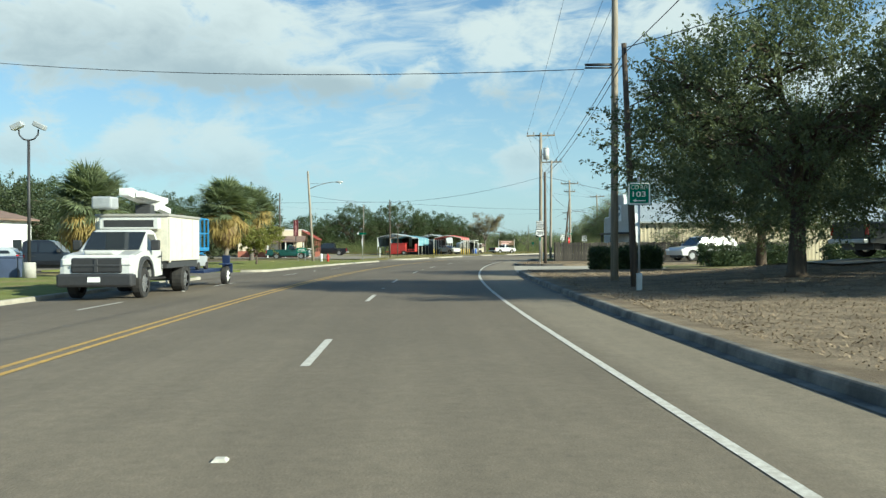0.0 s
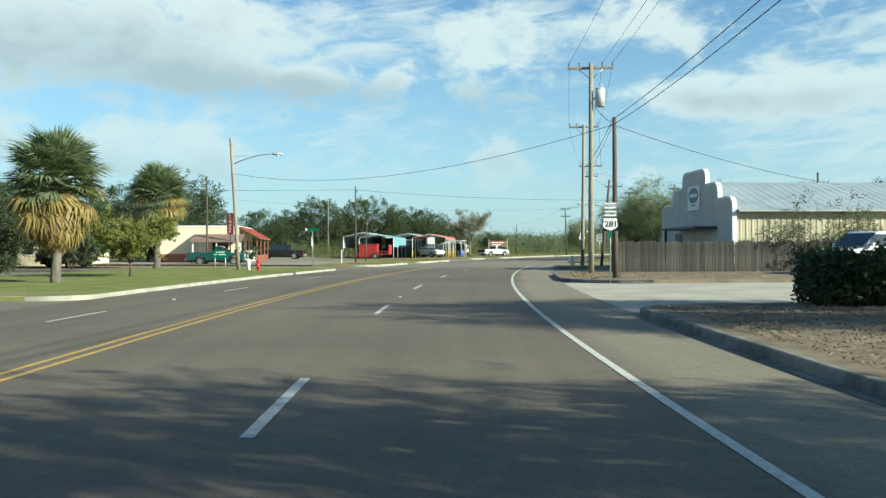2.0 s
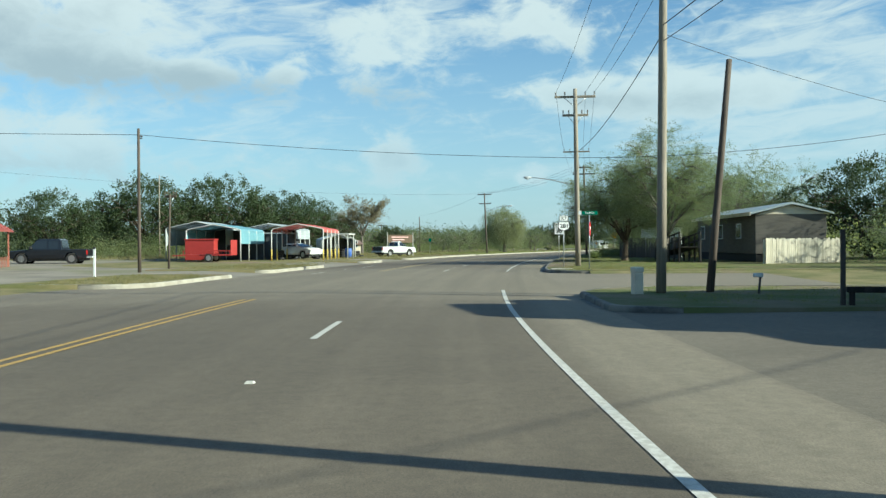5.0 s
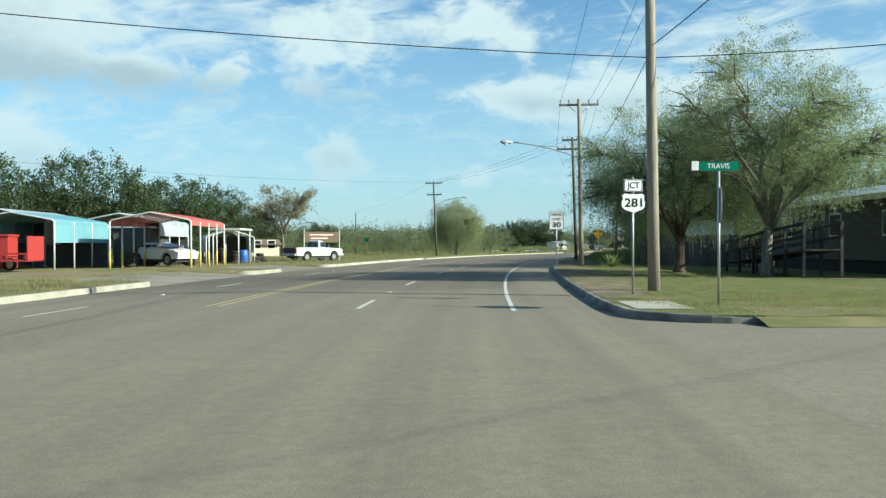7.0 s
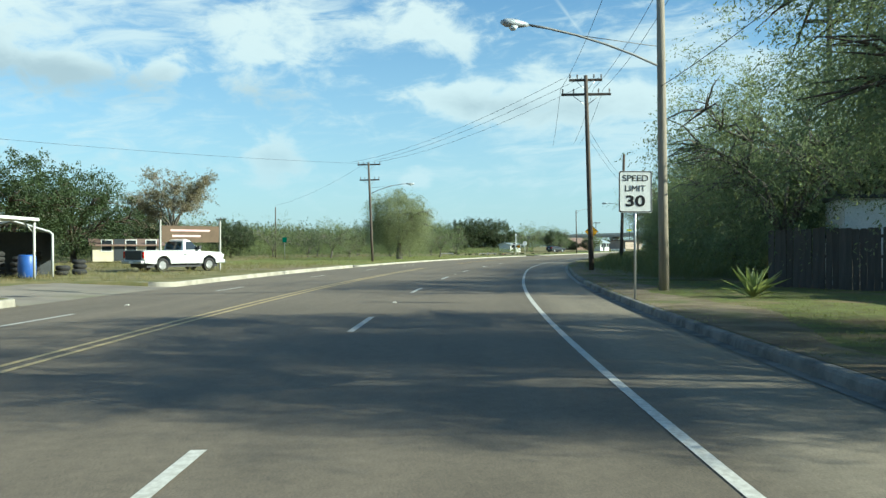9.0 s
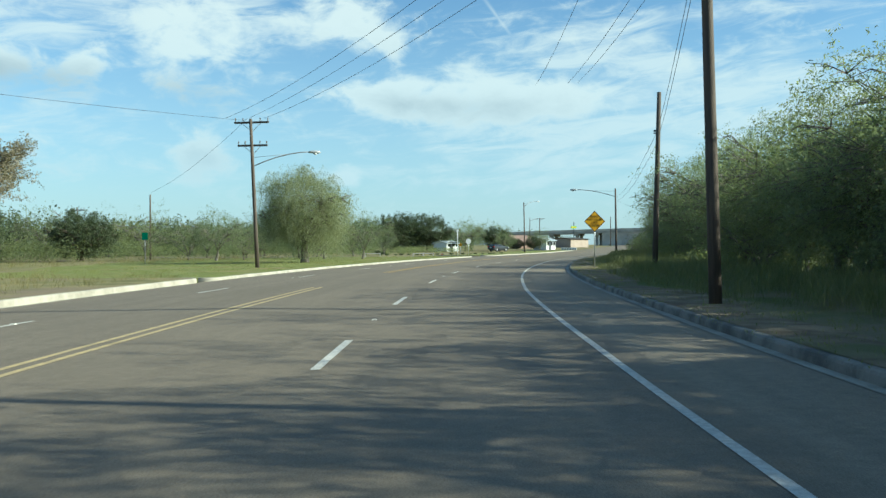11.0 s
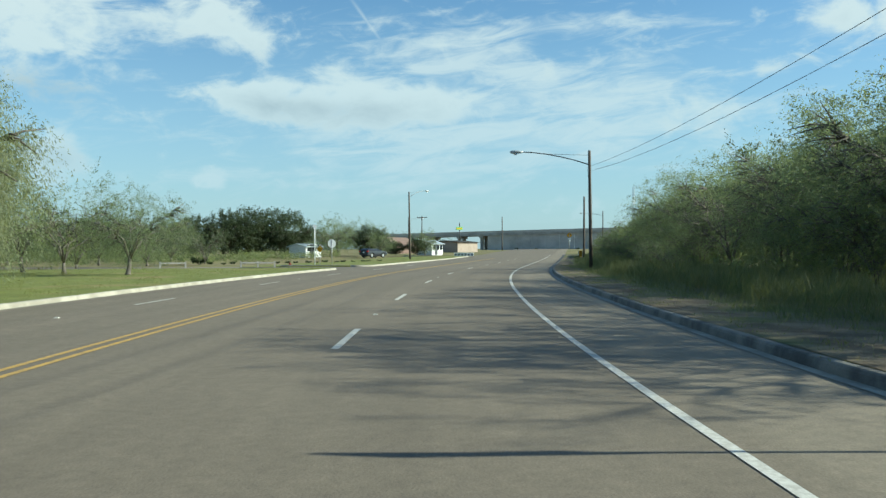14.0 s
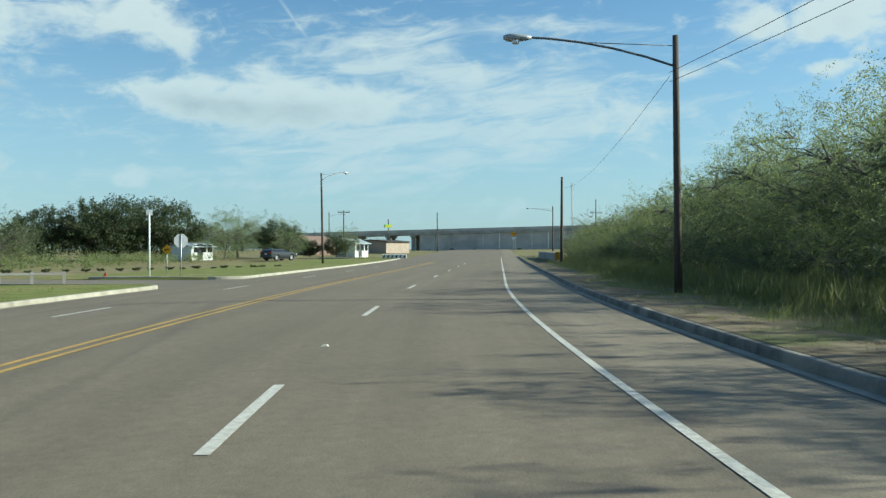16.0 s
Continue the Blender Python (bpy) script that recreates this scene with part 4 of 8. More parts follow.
mesq_c = tree("mesquite_tree", at(24.3, 126.3, 0.13, 30), "wide low-branching mesquite with a forked leaning trunk", "tree", 27, 6.9, 4.1, 1.5, 0.22, 150000, LEAF_MESQ, 0.038, 0.9, BARK, 10, 0.22, 0.16, 0.30, 0.55, subs=8, wig=0.5, spray=44, fill=360, skirt=2.1, tight=0.13)
mesq_b = tree("mesquite_tree", at(29.8, 141.2, 0.13), "spreading mesquite with feathery thin foliage and bent limbs", "tree", 22, 7.8, 4.4, 1.6, 0.20, 42000, LEAF_MESQ, 0.050, 0.9, BARK_GREY, 7, 0.2, 0.15, 0.32, 0.5, subs=6, wig=0.45, spray=24, fill=420, skirt=1.2, tight=0.13)
scrub_a = tree("scrub_tree", at(*place(178, 16).xy, 0.1), "feathery grey-green scrub tree at the wood's edge", "tree", 31, 5.4, 3.2, 0.6, 0.10, 13000, LEAF_SCRUB, 0.050, 0.75, BARK_GREY, 8, 0.12, 0.0, 0.32, 0.2, subs=6, wig=0.5, group="roadside wood", spray=24, fill=150, skirt=0.3, tight=0.13)
scrub_b = tree("scrub_tree", at(*place(187, 15.5).xy, 0.1), "feathery pale green scrub tree at the wood's edge", "tree", 32, 5.2, 3.2, 0.4, 0.09, 13000, LEAF_MESQ, 0.050, 0.75, BARK_GREY, 8, 0.12, 0.0, 0.30, 0.25, subs=6, wig=0.55, group="roadside wood", spray=24, fill=150, skirt=0.3, tight=0.13)
scrub_c = tree("scrub_tree", at(*place(170, 14.5).xy, 0.1), "dense olive scrub tree at the wood's edge", "tree", 33, 4.6, 3.2, 0.3, 0.09, 11000, LEAF_OLIVE, 0.062, 0.7, BARK_GREY, 9, 0.15, 0.0, 0.38, 0.15, subs=6, wig=0.5, group="roadside wood", spray=24, fill=150, skirt=0.3, tight=0.14)
bare_a = tree("bare_tree", at(*place(196, 15).xy, 0.1), "half-bare grey tree with fine twigs", "tree", 34, 6.2, 3.4, 1.0, 0.10, 3200, LEAF_OLIVE, 0.06, 0.8, BARK_GREY, 9, 0.0, 0.0, 0.25, subs=9, wig=0.7, group="roadside wood")
willow = tree("willow_tree", at(33.5, 213.3, -0.1), "ragged weeping tree with pale trailing foliage", "tree", 43, 7.5, 3.5, 2.0, 0.32, 120000, LEAF_WILLOW, 0.068, 1.15, BARK_GREY, 11, 0.20, 0.03, 0.22, 1.1, subs=5, spray=30, fill=480, skirt=2.1, tight=0.10)
tan_tree = tree("pod_tree", at(9.5, 213, 0), "thin tree covered in dry tan seed pods", "tree", 42, 9.4, 4.4, 3.0, 0.22, 26000, LEAF_TAN, 0.07, 0.8, BARK_GREY, 9, 0.0, 0.0, 0.5, subs=8, spray=24)
bush_a = tree("shrub", at(-19.5, 61.5, -0.1), "low rounded olive green shrub", "shrub", 51, 2.6, 1.7, 0.15, 0.05, 10000, LEAF_OLIVE, 0.07, 0.45, BARK, 9, 0.1, 0.0, 0.4, subs=3)
bush_b = tree("shrub", at(-13.8, 71.0, -0.05), "small yellow-green tree beside palms", "tree", 52, 3.3, 1.9, 0.8, 0.08, 11000, LEAF_YEL, 0.085, 0.55, BARK, 8, 0.15, 0.0, 0.4, subs=4)


SUNLIT = ((42.55, 182.8), (22.05, 135.6))


def in_the_light(x, y, k, wide=3.4):
    """Trees that would shade a sunlit road sign."""
    for sx, sy in SUNLIT:
        u = (x - sx) * 0.885 - (y - sy) * 0.465
        v = abs((x - sx) * 0.465 + (y - sy) * 0.885)
        if 0 < u and v < wide * k and 2.4 + 0.488 * u < 6.2 * k + 1.0:
            return True
    return False


def stand(proto, rows, label=""):
    for x, y, k, turn in rows:
        if in_the_light(x, y, k, 5.5 if proto in (mesq_a, mesq_b, mesq_c) else 3.4):
            continue
        c = copy_thing(proto, at(x, y, -0.05, turn, k))
        if label:
            tagged(c, label)


# oaks behind the left side lots
stand(oak_c, [(-34, 150, 1.35, 40), (-25, 164, 0.85, 100), (-45, 146, 1.2, 200), (-54, 150, 1.3, 10), (-18, 178, 1.15, 300), (-9.5, 184, 1.2, 70), (-3.0, 196, 1.05, 150),
              (-62, 128, 1.2, 80), (-27, 192, 0.75, 20), (-40, 120, 1.0, 250), (-48, 108, 1.15, 130)])
stand(oak_d, [(-31, 128, 0.8, 60), (-54, 94, 1.2, 140), (-60, 78, 1.0, 10), (-29, 140, 0.7, 220), (96.5, 322.0, 0.62, 80), (103.6, 318.2, 0.36, 210), (100.5, 320.5, 0.30, 20), (72.0, 321.0, 0.9, 130), (80.5, 322.0, 0.95, 20), (66, 324, 0.8, 300), (57, 330, 0.6, 250), (-14, 200, 0.9, 40), (16, 236, 0.6, 70), (6, 232, 0.8, 200)])
stand(oak_d, [(-44, 62, 0.8, 30), (-37, 64, 0.95, 160), (-52, 70, 1.2, 310), (-42, 86, 1.1, 95), (-33, 94, 0.8, 15), (-27.5, 97, 0.55, 70), (-36, 100, 0.75, 210)])
# scrubby trees across the meadow
stand(scrub_a, [(22, 243, 1.0, 0), (29, 250, 0.9, 90), (12, 247, 1.1, 200), (36, 256, 0.85, 40), (2, 240, 1.2, 310), (-8, 236, 1.1, 60), (18, 262, 1.1, 120), (40, 236.5, 1.05, 20), (45, 262, 1.0, 300), (53, 272, 0.9, 80), (31, 232, 0.6, 10)])
stand(scrub_c, [(26, 236, 0.9, 40), (16, 238, 1.0, 120), (33, 246, 0.9, 220), (8, 244, 1.1, 310), (42, 250, 0.9, 15), (48, 256, 1.0, 260), (55, 266, 0.8, 100), (38, 266, 1.2, 0), (-2, 230, 1.1, 80), (60, 300, 0.9, 140), (52, 300, 1.0, 60)])
stand(mesq_b, [(38, 240, 0.6, 200), (92, 326, 0.85, 90), (99, 330, 0.8, 10), (105, 318, 0.55, 200), (88, 338, 0.8, 140), (28, 228, 0.6, 0), (86, 314, 0.75, 0), (93.5, 311, 0.5, 60)])
# the wood on the right: low at its edge, taller behind
rngw = random.Random(77)
wood_rows = {"a": [], "b": [], "c": [], "d": []}
for i in range(82):
    s = 149 + (335 - 149) * ((i * 0.618034) % 1.0)
    o = 10.8 + 9 * rngw.random() ** 1.2
    kind = rngw.choice("aaabbbccd" if o > 13 else "aabbc")
    tall = float(np.interp(s, (150, 162, 172, 186, 205, 330), (1.05, 1.0, 1.08, 1.05, 1.15, 1.1)))
    k = min(1.25, (o - 5.0) / 2.05 / 5.4) * rngw.uniform(0.85, 1.15) * tall
    p = place(s, o)
    wood_rows[kind].append((p.x, p.y, max(0.42, k), rngw.uniform(0, 360)))
stand(scrub_a, wood_rows["a"])
stand(scrub_b, wood_rows["b"])
stand(scrub_c, wood_rows["c"])
stand(bare_a, wood_rows["d"])
stand(mesq_b, [(*place(158, 17.5).xy, 0.85, 50), (*place(173, 17.5).xy, 0.9, 170), (*place(206, 22).xy, 0.9, 120), (*place(146, 20).xy, 1.15, 10), (*place(206, 14.6).xy, 0.9, 60), (*place(215, 15.5).xy, 0.92, 200), (42.6, 230, 0.62, 30)])
stand(mesq_b, [(*place(s, o).xy, k, 30 * s) for s, o, k in ((211, 13.4, 0.84), (198, 13.2, 0.92), (190, 14.0, 0.9), (222, 14.5, 0.8), (236, 13.0, 0.82), (243, 12.6, 0.78), (251, 12.4, 0.74), (263, 12.4, 0.66))])
stand(bare_a, [(*place(s, o).xy, k, 50 * s) for s, o, k in ((201, 12.6, 0.85), (208.5, 12.2, 0.8), (218, 12.4, 0.8), (228, 12.0, 0.75), (240, 12.4, 0.8), (180, 12.8, 0.9))])
stand(scrub_b, [(*place(s, o).xy, k, 40 * s) for s, o, k in ((213, 13.6, 1.08), (217, 12.8, 0.98), (221, 14.0, 1.05), (184, 12.4, 1.25), (194, 12.6, 1.3), (199, 12.2, 1.2), (166, 12.4, 1.15), (169, 13.2, 1.3), (174, 12.8, 1.2))])
stand(mesq_b, [(*place(152, 15.5).xy, 0.85, 120), (*place(120, 27).xy, 0.9, 60), (*place(168, 14.0).xy, 0.75, 30)])
stand(mesq_b, [(*place(s, o).xy, k, 70 * s) for s, o, k in ((147, 12.8, 0.95), (151, 12.0, 0.9), (155, 12.0, 0.84), (160, 11.8, 0.84), (165, 12.0, 0.76), (170, 11.8, 0.74), (175, 12.2, 0.72), (180, 12.4, 0.74), (186, 12.4, 0.74))])
stand(scrub_a, [(*place(s, o).xy, k, 55 * s) for s, o, k in ((157, 13.4, 1.2), (161.5, 13.0, 1.22), (164, 14.2, 1.25), (168.5, 13.2, 1.2), (173, 13.8, 1.22), (178, 13.4, 1.15), (183, 13.6, 1.15))])
# low brush at the bend, close to the kerb beyond the street lamp
rngb = random.Random(31)
for i in range(30):
    s = 226 + 74 * i / 29 + rngb.uniform(-1, 1)
    k = rngb.uniform(0.34, 0.58) * float(np.interp(s, (226, 236, 262, 300), (0.9, 1.1, 1.1, 0.8)))
    o = 7.4 + 2.1 * k + rngb.uniform(0.2, 1.6)
    stand((scrub_a, scrub_b, scrub_c)[i % 3], [(*place(s, o).xy, k, rngb.uniform(0, 360))])
# behind the shop and across the side street
stand(oak_c, [(44, 128, 0.9, 50), (52, 120, 1.0, 10), (38, 142, 0.9, 200), (60, 112, 1.1, 300)])
stand(mesq_b, [(36, 134, 0.95, 300), (47, 124, 0.9, 40), (31, 104.8, 0.42, 100), (40, 98, 0.9, 180), (55, 104, 1.0, 250)])
stand(scrub_c, [(21.8, 71.9, 0.86, 60)], "loose-leaved olive tree before the shop wall")
# low dark brush along the meadow's far side, doubling for shaded ground under oaks
bush_c = tree("shrub", at(54.6, 266.8, -0.25, 0, 0.3), "low dark brush, doubling as the shaded strip bordering the meadow", "shrub", 53, 2.2, 2.6, 0.15, 0.05, 7000, LEAF_HEDGE, 0.12, 0.5, BARK, 9, 0.1, 0.0, 0.5, subs=3)
for k in range(1, 19):
    copy_thing(bush_c, at(54.6 + 1.25 * k, 266.8 + 0.45 * k + 0.5 * math.sin(k * 2.3), -0.25, 70 * k, 0.30 + 0.12 * math.sin(k * 1.7) ** 2))
stand(bush_a, [(-17.5, 60.2, 0.75, 60), (-27, 76, 0.9, 130), (-21, 72, 0.5, 10), (-24.5, 92, 1.3, 40), (-22, 84, 1.0, 10), (-16.2, 110.4, 0.6, 210)])


# woods far off, past counting
def far_woods(name, label, bands, seed, mat, size):
    """bands: (s0, s1, o0, o1, height, count)."""
    rng = np.random.default_rng(seed)
    Ps = []
    for s0, s1, o0, o1, h, n in bands:
        k = max(4, n // 70)
        cs, co = rng.uniform(s0, s1, k), rng.uniform(o0, o1, k)
        top = h * rng.uniform(0.55, 1.15, k)
        pick = rng.integers(0, k, n)
        ball = unit(rng.normal(size=(n, 3))) * (rng.random((n, 1)) ** 0.4) * (1 + 0.25 * rng.normal(size=(n, 1)) * 0.5)
        ss, oo = cs[pick] + ball[:, 0] * top[pick] * 0.62, co[pick] + ball[:, 1] * top[pick] * 0.62
        zz = np.maximum(0.05, top[pick] * (0.47 + 0.5 * ball[:, 2]))
        hh = np.interp(ss, S_ALL, H_ALL)
        x, y = np.interp(ss, S_ALL, X_ALL) + oo * np.cos(hh), np.interp(ss, S_ALL, Y_ALL) - oo * np.sin(hh)
        Ps.append(np.stack([x, y, zz + rise(x, y) - 0.2], 1))
    P = np.concatenate(Ps)
    n = len(P)
    d = unit(rng.normal(size=(n, 3)))
    e = unit(np.cross(d, rng.normal(size=(n, 3))))
    sc = size * rng.uniform(0.6, 1.4, (n, 1))
    tagged(quads_mesh(name, P, d * sc, e * sc * 0.6, mat), label, "woods", kind="stuff")


# the far belt takes the paler olive leaves in place of distance haze
far_woods("far_woods", "distant tree belt along the skyline, haze put into its paler leaf colour", [(-40, 420, -150, -85, 8, 90000), (60, 330, -90, -62, 5.5, 70000), (330, 700, -160, -60, 8, 40000), (60, 150, 60, 100, 8, 22000)], 4, LEAF_OLIVE, 0.24)
far_woods("wood_interior", "tangled undergrowth inside the roadside wood", [(147, 340, 17, 36, 4.6, 24000), (150, 335, 10.2, 13.5, 1.3, 14000), (124, 150, 17, 34, 3.6, 7000)], 5, LEAF_SCRUB, 0.11)
far_woods("meadow_scrub", "low grey-green scrub at the back of the meadow", [(176, 300, -64, -42, 3.2, 80000), (150, 186, -60, -40, 3.2, 40000), (262, 330, -44, -30, 1.3, 12000)], 6, LEAF_SCRUB, 0.075)


# fan palms
def frond_mesh(name, rng, mat, length, droop, n=26):
    """A fan frond along +x: stalk and folded leaflets with drooping ends."""
    bm = bmesh.new()
    path_tube(bm, [(0, 0, 0), (length * 0.3, 0, length * 0.05), (length * 0.55, 0, 0.0)], [0.022, 0.017, 0.012], 4, False)
    hub = Vector((length * 0.55, 0, 0))
    for i in range(n):
        a = radians(-105 + 210 * i / (n - 1)) + rng.uniform(-.04, .04)
        ln = length * 0.62 * (0.75 + 0.25 * math.cos(a)) * rng.uniform(0.85, 1.1)
        d = Vector((math.cos(a), math.sin(a), 0))
        q = Vector((-math.sin(a), math.cos(a), 0)) * 0.032
        m1 = hub + d * ln * 0.55 + Vector((0, 0, -droop * ln * 0.12 + 0.02 * (i % 2)))
        e = hub + d * ln * (1 - 0.2 * droop) + Vector((0, 0, -droop * ln * 0.55 * rng.uniform(0.7, 1.3)))
        v = [bm.verts.new(c) for c in (hub, m1 + q, e, m1 - q)]
        bm.faces.new(v)
    me = bpy.data.meshes.new(name)
    bm.to_mesh(me)
    bm.free()
    me.materials.append(mat)
    return me


prng = random.Random(5)
FRONDS_G = [frond_mesh("frond", prng, FROND_G, L, d) for L, d in ((1.35, 0.25), (1.5, 0.45), (1.3, 0.15))]
FRONDS_Y = [frond_mesh("frond", prng, FROND_Y, 1.55, 0.8) for _ in range(2)]
FRONDS_D = [frond_mesh("frond", prng, FROND_D, 1.5, 1.2, 22) for _ in range(2)]


def palm(x, y, h, seed, k=1.0, label="fan palm with a shaggy green crown and yellowing skirt"):
    rng = random.Random(seed)
    t = thing("palm_tree", at(x, y, -0.05), label, "palm tree", "roadside palms")
    bm = bmesh.new()
    zs = [0, 0.3, h * 0.35, h * 0.7, h]
    path_tube(bm, [(rng.uniform(-.04, .04), rng.uniform(-.04, .04), z - 0.05) for z in zs], [0.24 * k, 0.15 * k, 0.125 * k, 0.125 * k, 0.17 * k], 10)
    for i in range(46):
        a, z = rng.uniform(0, 6.28), rng.uniform(h * 0.25, h)
        p = Vector((math.cos(a) * 0.13 * k, math.sin(a) * 0.13 * k, z))
        tube(bm, p, p + Vector((math.cos(a) * 0.14, math.sin(a) * 0.14, 0.2)), 0.03, 0.012, 4)
    part("trunk", bm, BARK_GREY, t)
    for i in range(150):
        f = i / 149
        el = 82 - 162 * f ** 0.85 + rng.uniform(-9, 9)
        a = i * 137.5 + rng.uniform(-15, 15)
        age = f + rng.uniform(-0.16, 0.16)
        me = rng.choice(FRONDS_G if age < 0.62 else FRONDS_Y if age < 0.84 else FRONDS_D)
        zoff = h + 0.25 * (1 - f) - 0.9 * max(0, f - 0.4)
        mm = Matrix.Translation((0, 0, zoff)) @ Matrix.Rotation(radians(a), 4, "Z") @ Matrix.Rotation(radians(-el), 4, "Y") @ Matrix.Rotation(radians(rng.uniform(-25, 25)), 4, "X") @ Matrix.Scale(k * rng.uniform(0.9, 1.1), 4)
        shared("frond", me, t, mm)
    return t


palm(-15.7, 42.9, 3.5, 1, 1.3)
palm(-14.3, 63.4, 4.1, 2, 1.45)
palm(-19.3, 93.4, 5.2, 4, 1.65)
palm(-22.5, 66.0, 1.8, 5, 0.9, "low fan palm without a clear trunk")
palm(-24.5, 69.0, 2.0, 6, 0.9, "low fan palm without a clear trunk")


# clipped hedges
def hedge(x0, x1, y0, y1, h, turn, seed, n):
    rng = np.random.default_rng(seed)
    cx, cy = (x0 + x1) / 2, (y0 + y1) / 2
    t = thing("hedge", at(cx, cy, 0.15, turn), "dark clipped hedge standing on the mulch bed", "hedge", "car park hedges")
    hx, hy = (x1 - x0) / 2, (y1 - y0) / 2
    bm = bmesh.new()
    for i in range(14):
        px, py = rng.uniform(-hx, hx) * 0.9, rng.uniform(-hy, hy) * 0.8
        for _ in range(4):
            tube(bm, (px, py, -0.05), (px + rng.uniform(-.4, .4), py + rng.uniform(-.4, .4), h * 0.8), 0.025, 0.008, 4)
    part("stems", bm, BARK, t)
    part("inner_foliage", box_bm(-hx * 0.86, hx * 0.86, -hy * 0.78, hy * 0.78, 0.0, h * 0.8, 0.08), LEAF_HEDGE, t)
    P = np.stack([rng.uniform(-hx, hx, n), rng.uniform(-hy, hy, n), 0.02 + (h - 0.02) * rng.random(n) ** 0.8], 1)
    ax = rng.integers(0, 3, n)
    on = rng.random(n) < 0.75
    P[on & (ax == 0), 0] = np.sign(P[on & (ax == 0), 0]) * hx
    P[on & (ax == 1), 1] = np.sign(P[on & (ax == 1), 1]) * hy
    P[on & (ax == 2), 2] = h
    P += rng.normal(size=(n, 3)) * 0.085 + (np.sin(P[:, [1, 0, 0]] * 2.1) * 0.07) + np.sin(P[:, [1, 0, 0]] * 5.3 + 1.0) * 0.035
    d = unit(rng.normal(size=(n, 3)))
    e = unit(np.cross(d, rng.normal(size=(n, 3))))
    s = 0.06 * rng.uniform(0.6, 1.4, (n, 1))
    quads_mesh("foliage", P, d * s, e * s * 0.5, LEAF_HEDGE, t)


hedge(9.3, 12.6, 43.9, 45.8, 1.0, -4, 1, 19000)
hedge(16.6, 21.5, 50.0, 52.2, 1.15, -4, 2, 9000)
hedge(23.0, 29.0, 47.5, 50.0, 1.2, -4, 3, 9000)


# tall grass, mulch and verge tufts: what nobody could count
def scatter_blades(name, label, areas, seed, mat, category="grass"):
    """areas: (s0, s1, offset from, offset to, count, height, zbase, wild)."""
    rng = np.random.default_rng(seed)
    Ps, Us, Vs = [], [], []
    for s0, s1, o0, o1, n, h, z0 in areas:
        k = max(1, n // 14)
        cs, co = rng.uniform(s0, s1, k), o0 + (o1 - o0) * rng.random(k)
        pick = rng.integers(0, k, n)
        ss, oo = cs[pick] + rng.normal(size=n) * 0.14, co[pick] + rng.normal(size=n) * 0.14
        hh = np.interp(ss, S_ALL, H_ALL)
        x = np.interp(ss, S_ALL, X_ALL) + oo * np.cos(hh)
        y = np.interp(ss, S_ALL, Y_ALL) - oo * np.sin(hh)
        ln = h * rng.uniform(0.5, 1.25, n) * rng.uniform(0.6, 1.2, k)[pick]
        d = unit(np.stack([rng.normal(size=n) * 0.42, rng.normal(size=n) * 0.42, np.ones(n)], 1))
        P = np.stack([x, y, z0 + rise(x, y) + ln * 0.46], 1)
        e = unit(np.cross(d, rng.normal(size=(n, 3))))
        Ps.append(P), Us.append(d * ln[:, None] * 0.5), Vs.append(e * (0.0035 + 0.0065 * ln[:, None]))
    ob = quads_mesh(name, np.concatenate(Ps), np.concatenate(Us), np.concatenate(Vs), mat)
    tagged(ob, label, category, kind="stuff")


scatter_blades("tall_grass", "tall green roadside grass with seed heads", [(150, 300, 6.6, 10.8, 60000, 0.66, 0.12), (162, 300, 5.6, 6.8, 16000, 0.26, 0.12), (205, 260, 6.8, 9.6, 22000, 0.66, 0.12)], 1, BLADE_TALL)
scatter_blades("dry_grass", "clumps of dry straw-coloured grass", [(97, 106, -15.5, -11.4, 4000, 0.16, 0.0), (113.6, 124, -17, -11.2, 5000, 0.2, 0.03), (150, 180, -32, -11.6, 14000, 0.32, 0.0), (140, 170, -42, -30, 7000, 0.5, 0.02),
                                                                         (108, 115, 4.3, 9.5, 7000, 0.05, 0.135), (127, 141, -18, -12, 1200, 0.15, 0.02), (181, 245, -42, -30, 7000, 0.4, -0.2)], 2, BLADE_DRY)
scatter_blades("lawn_tufts", "short green lawn blades", [(108.5, 150, 4.0, 12, 42000, 0.045, 0.135), (53, 87, -24, -11.4, 14000, 0.07, -0.02), (182, 246, -26, -11.4, 20000, 0.13, -0.04), (20, 41, -20, -11.4, 5000, 0.07, -0.02),
                                                         (85, 92, 5, 15, 4000, 0.09, 0.1), (150, 200, 4.4, 6.4, 7000, 0.09, 0.12), (200, 250, 4.4, 6.6, 5000, 0.1, 0.12)], 3, BLADE)


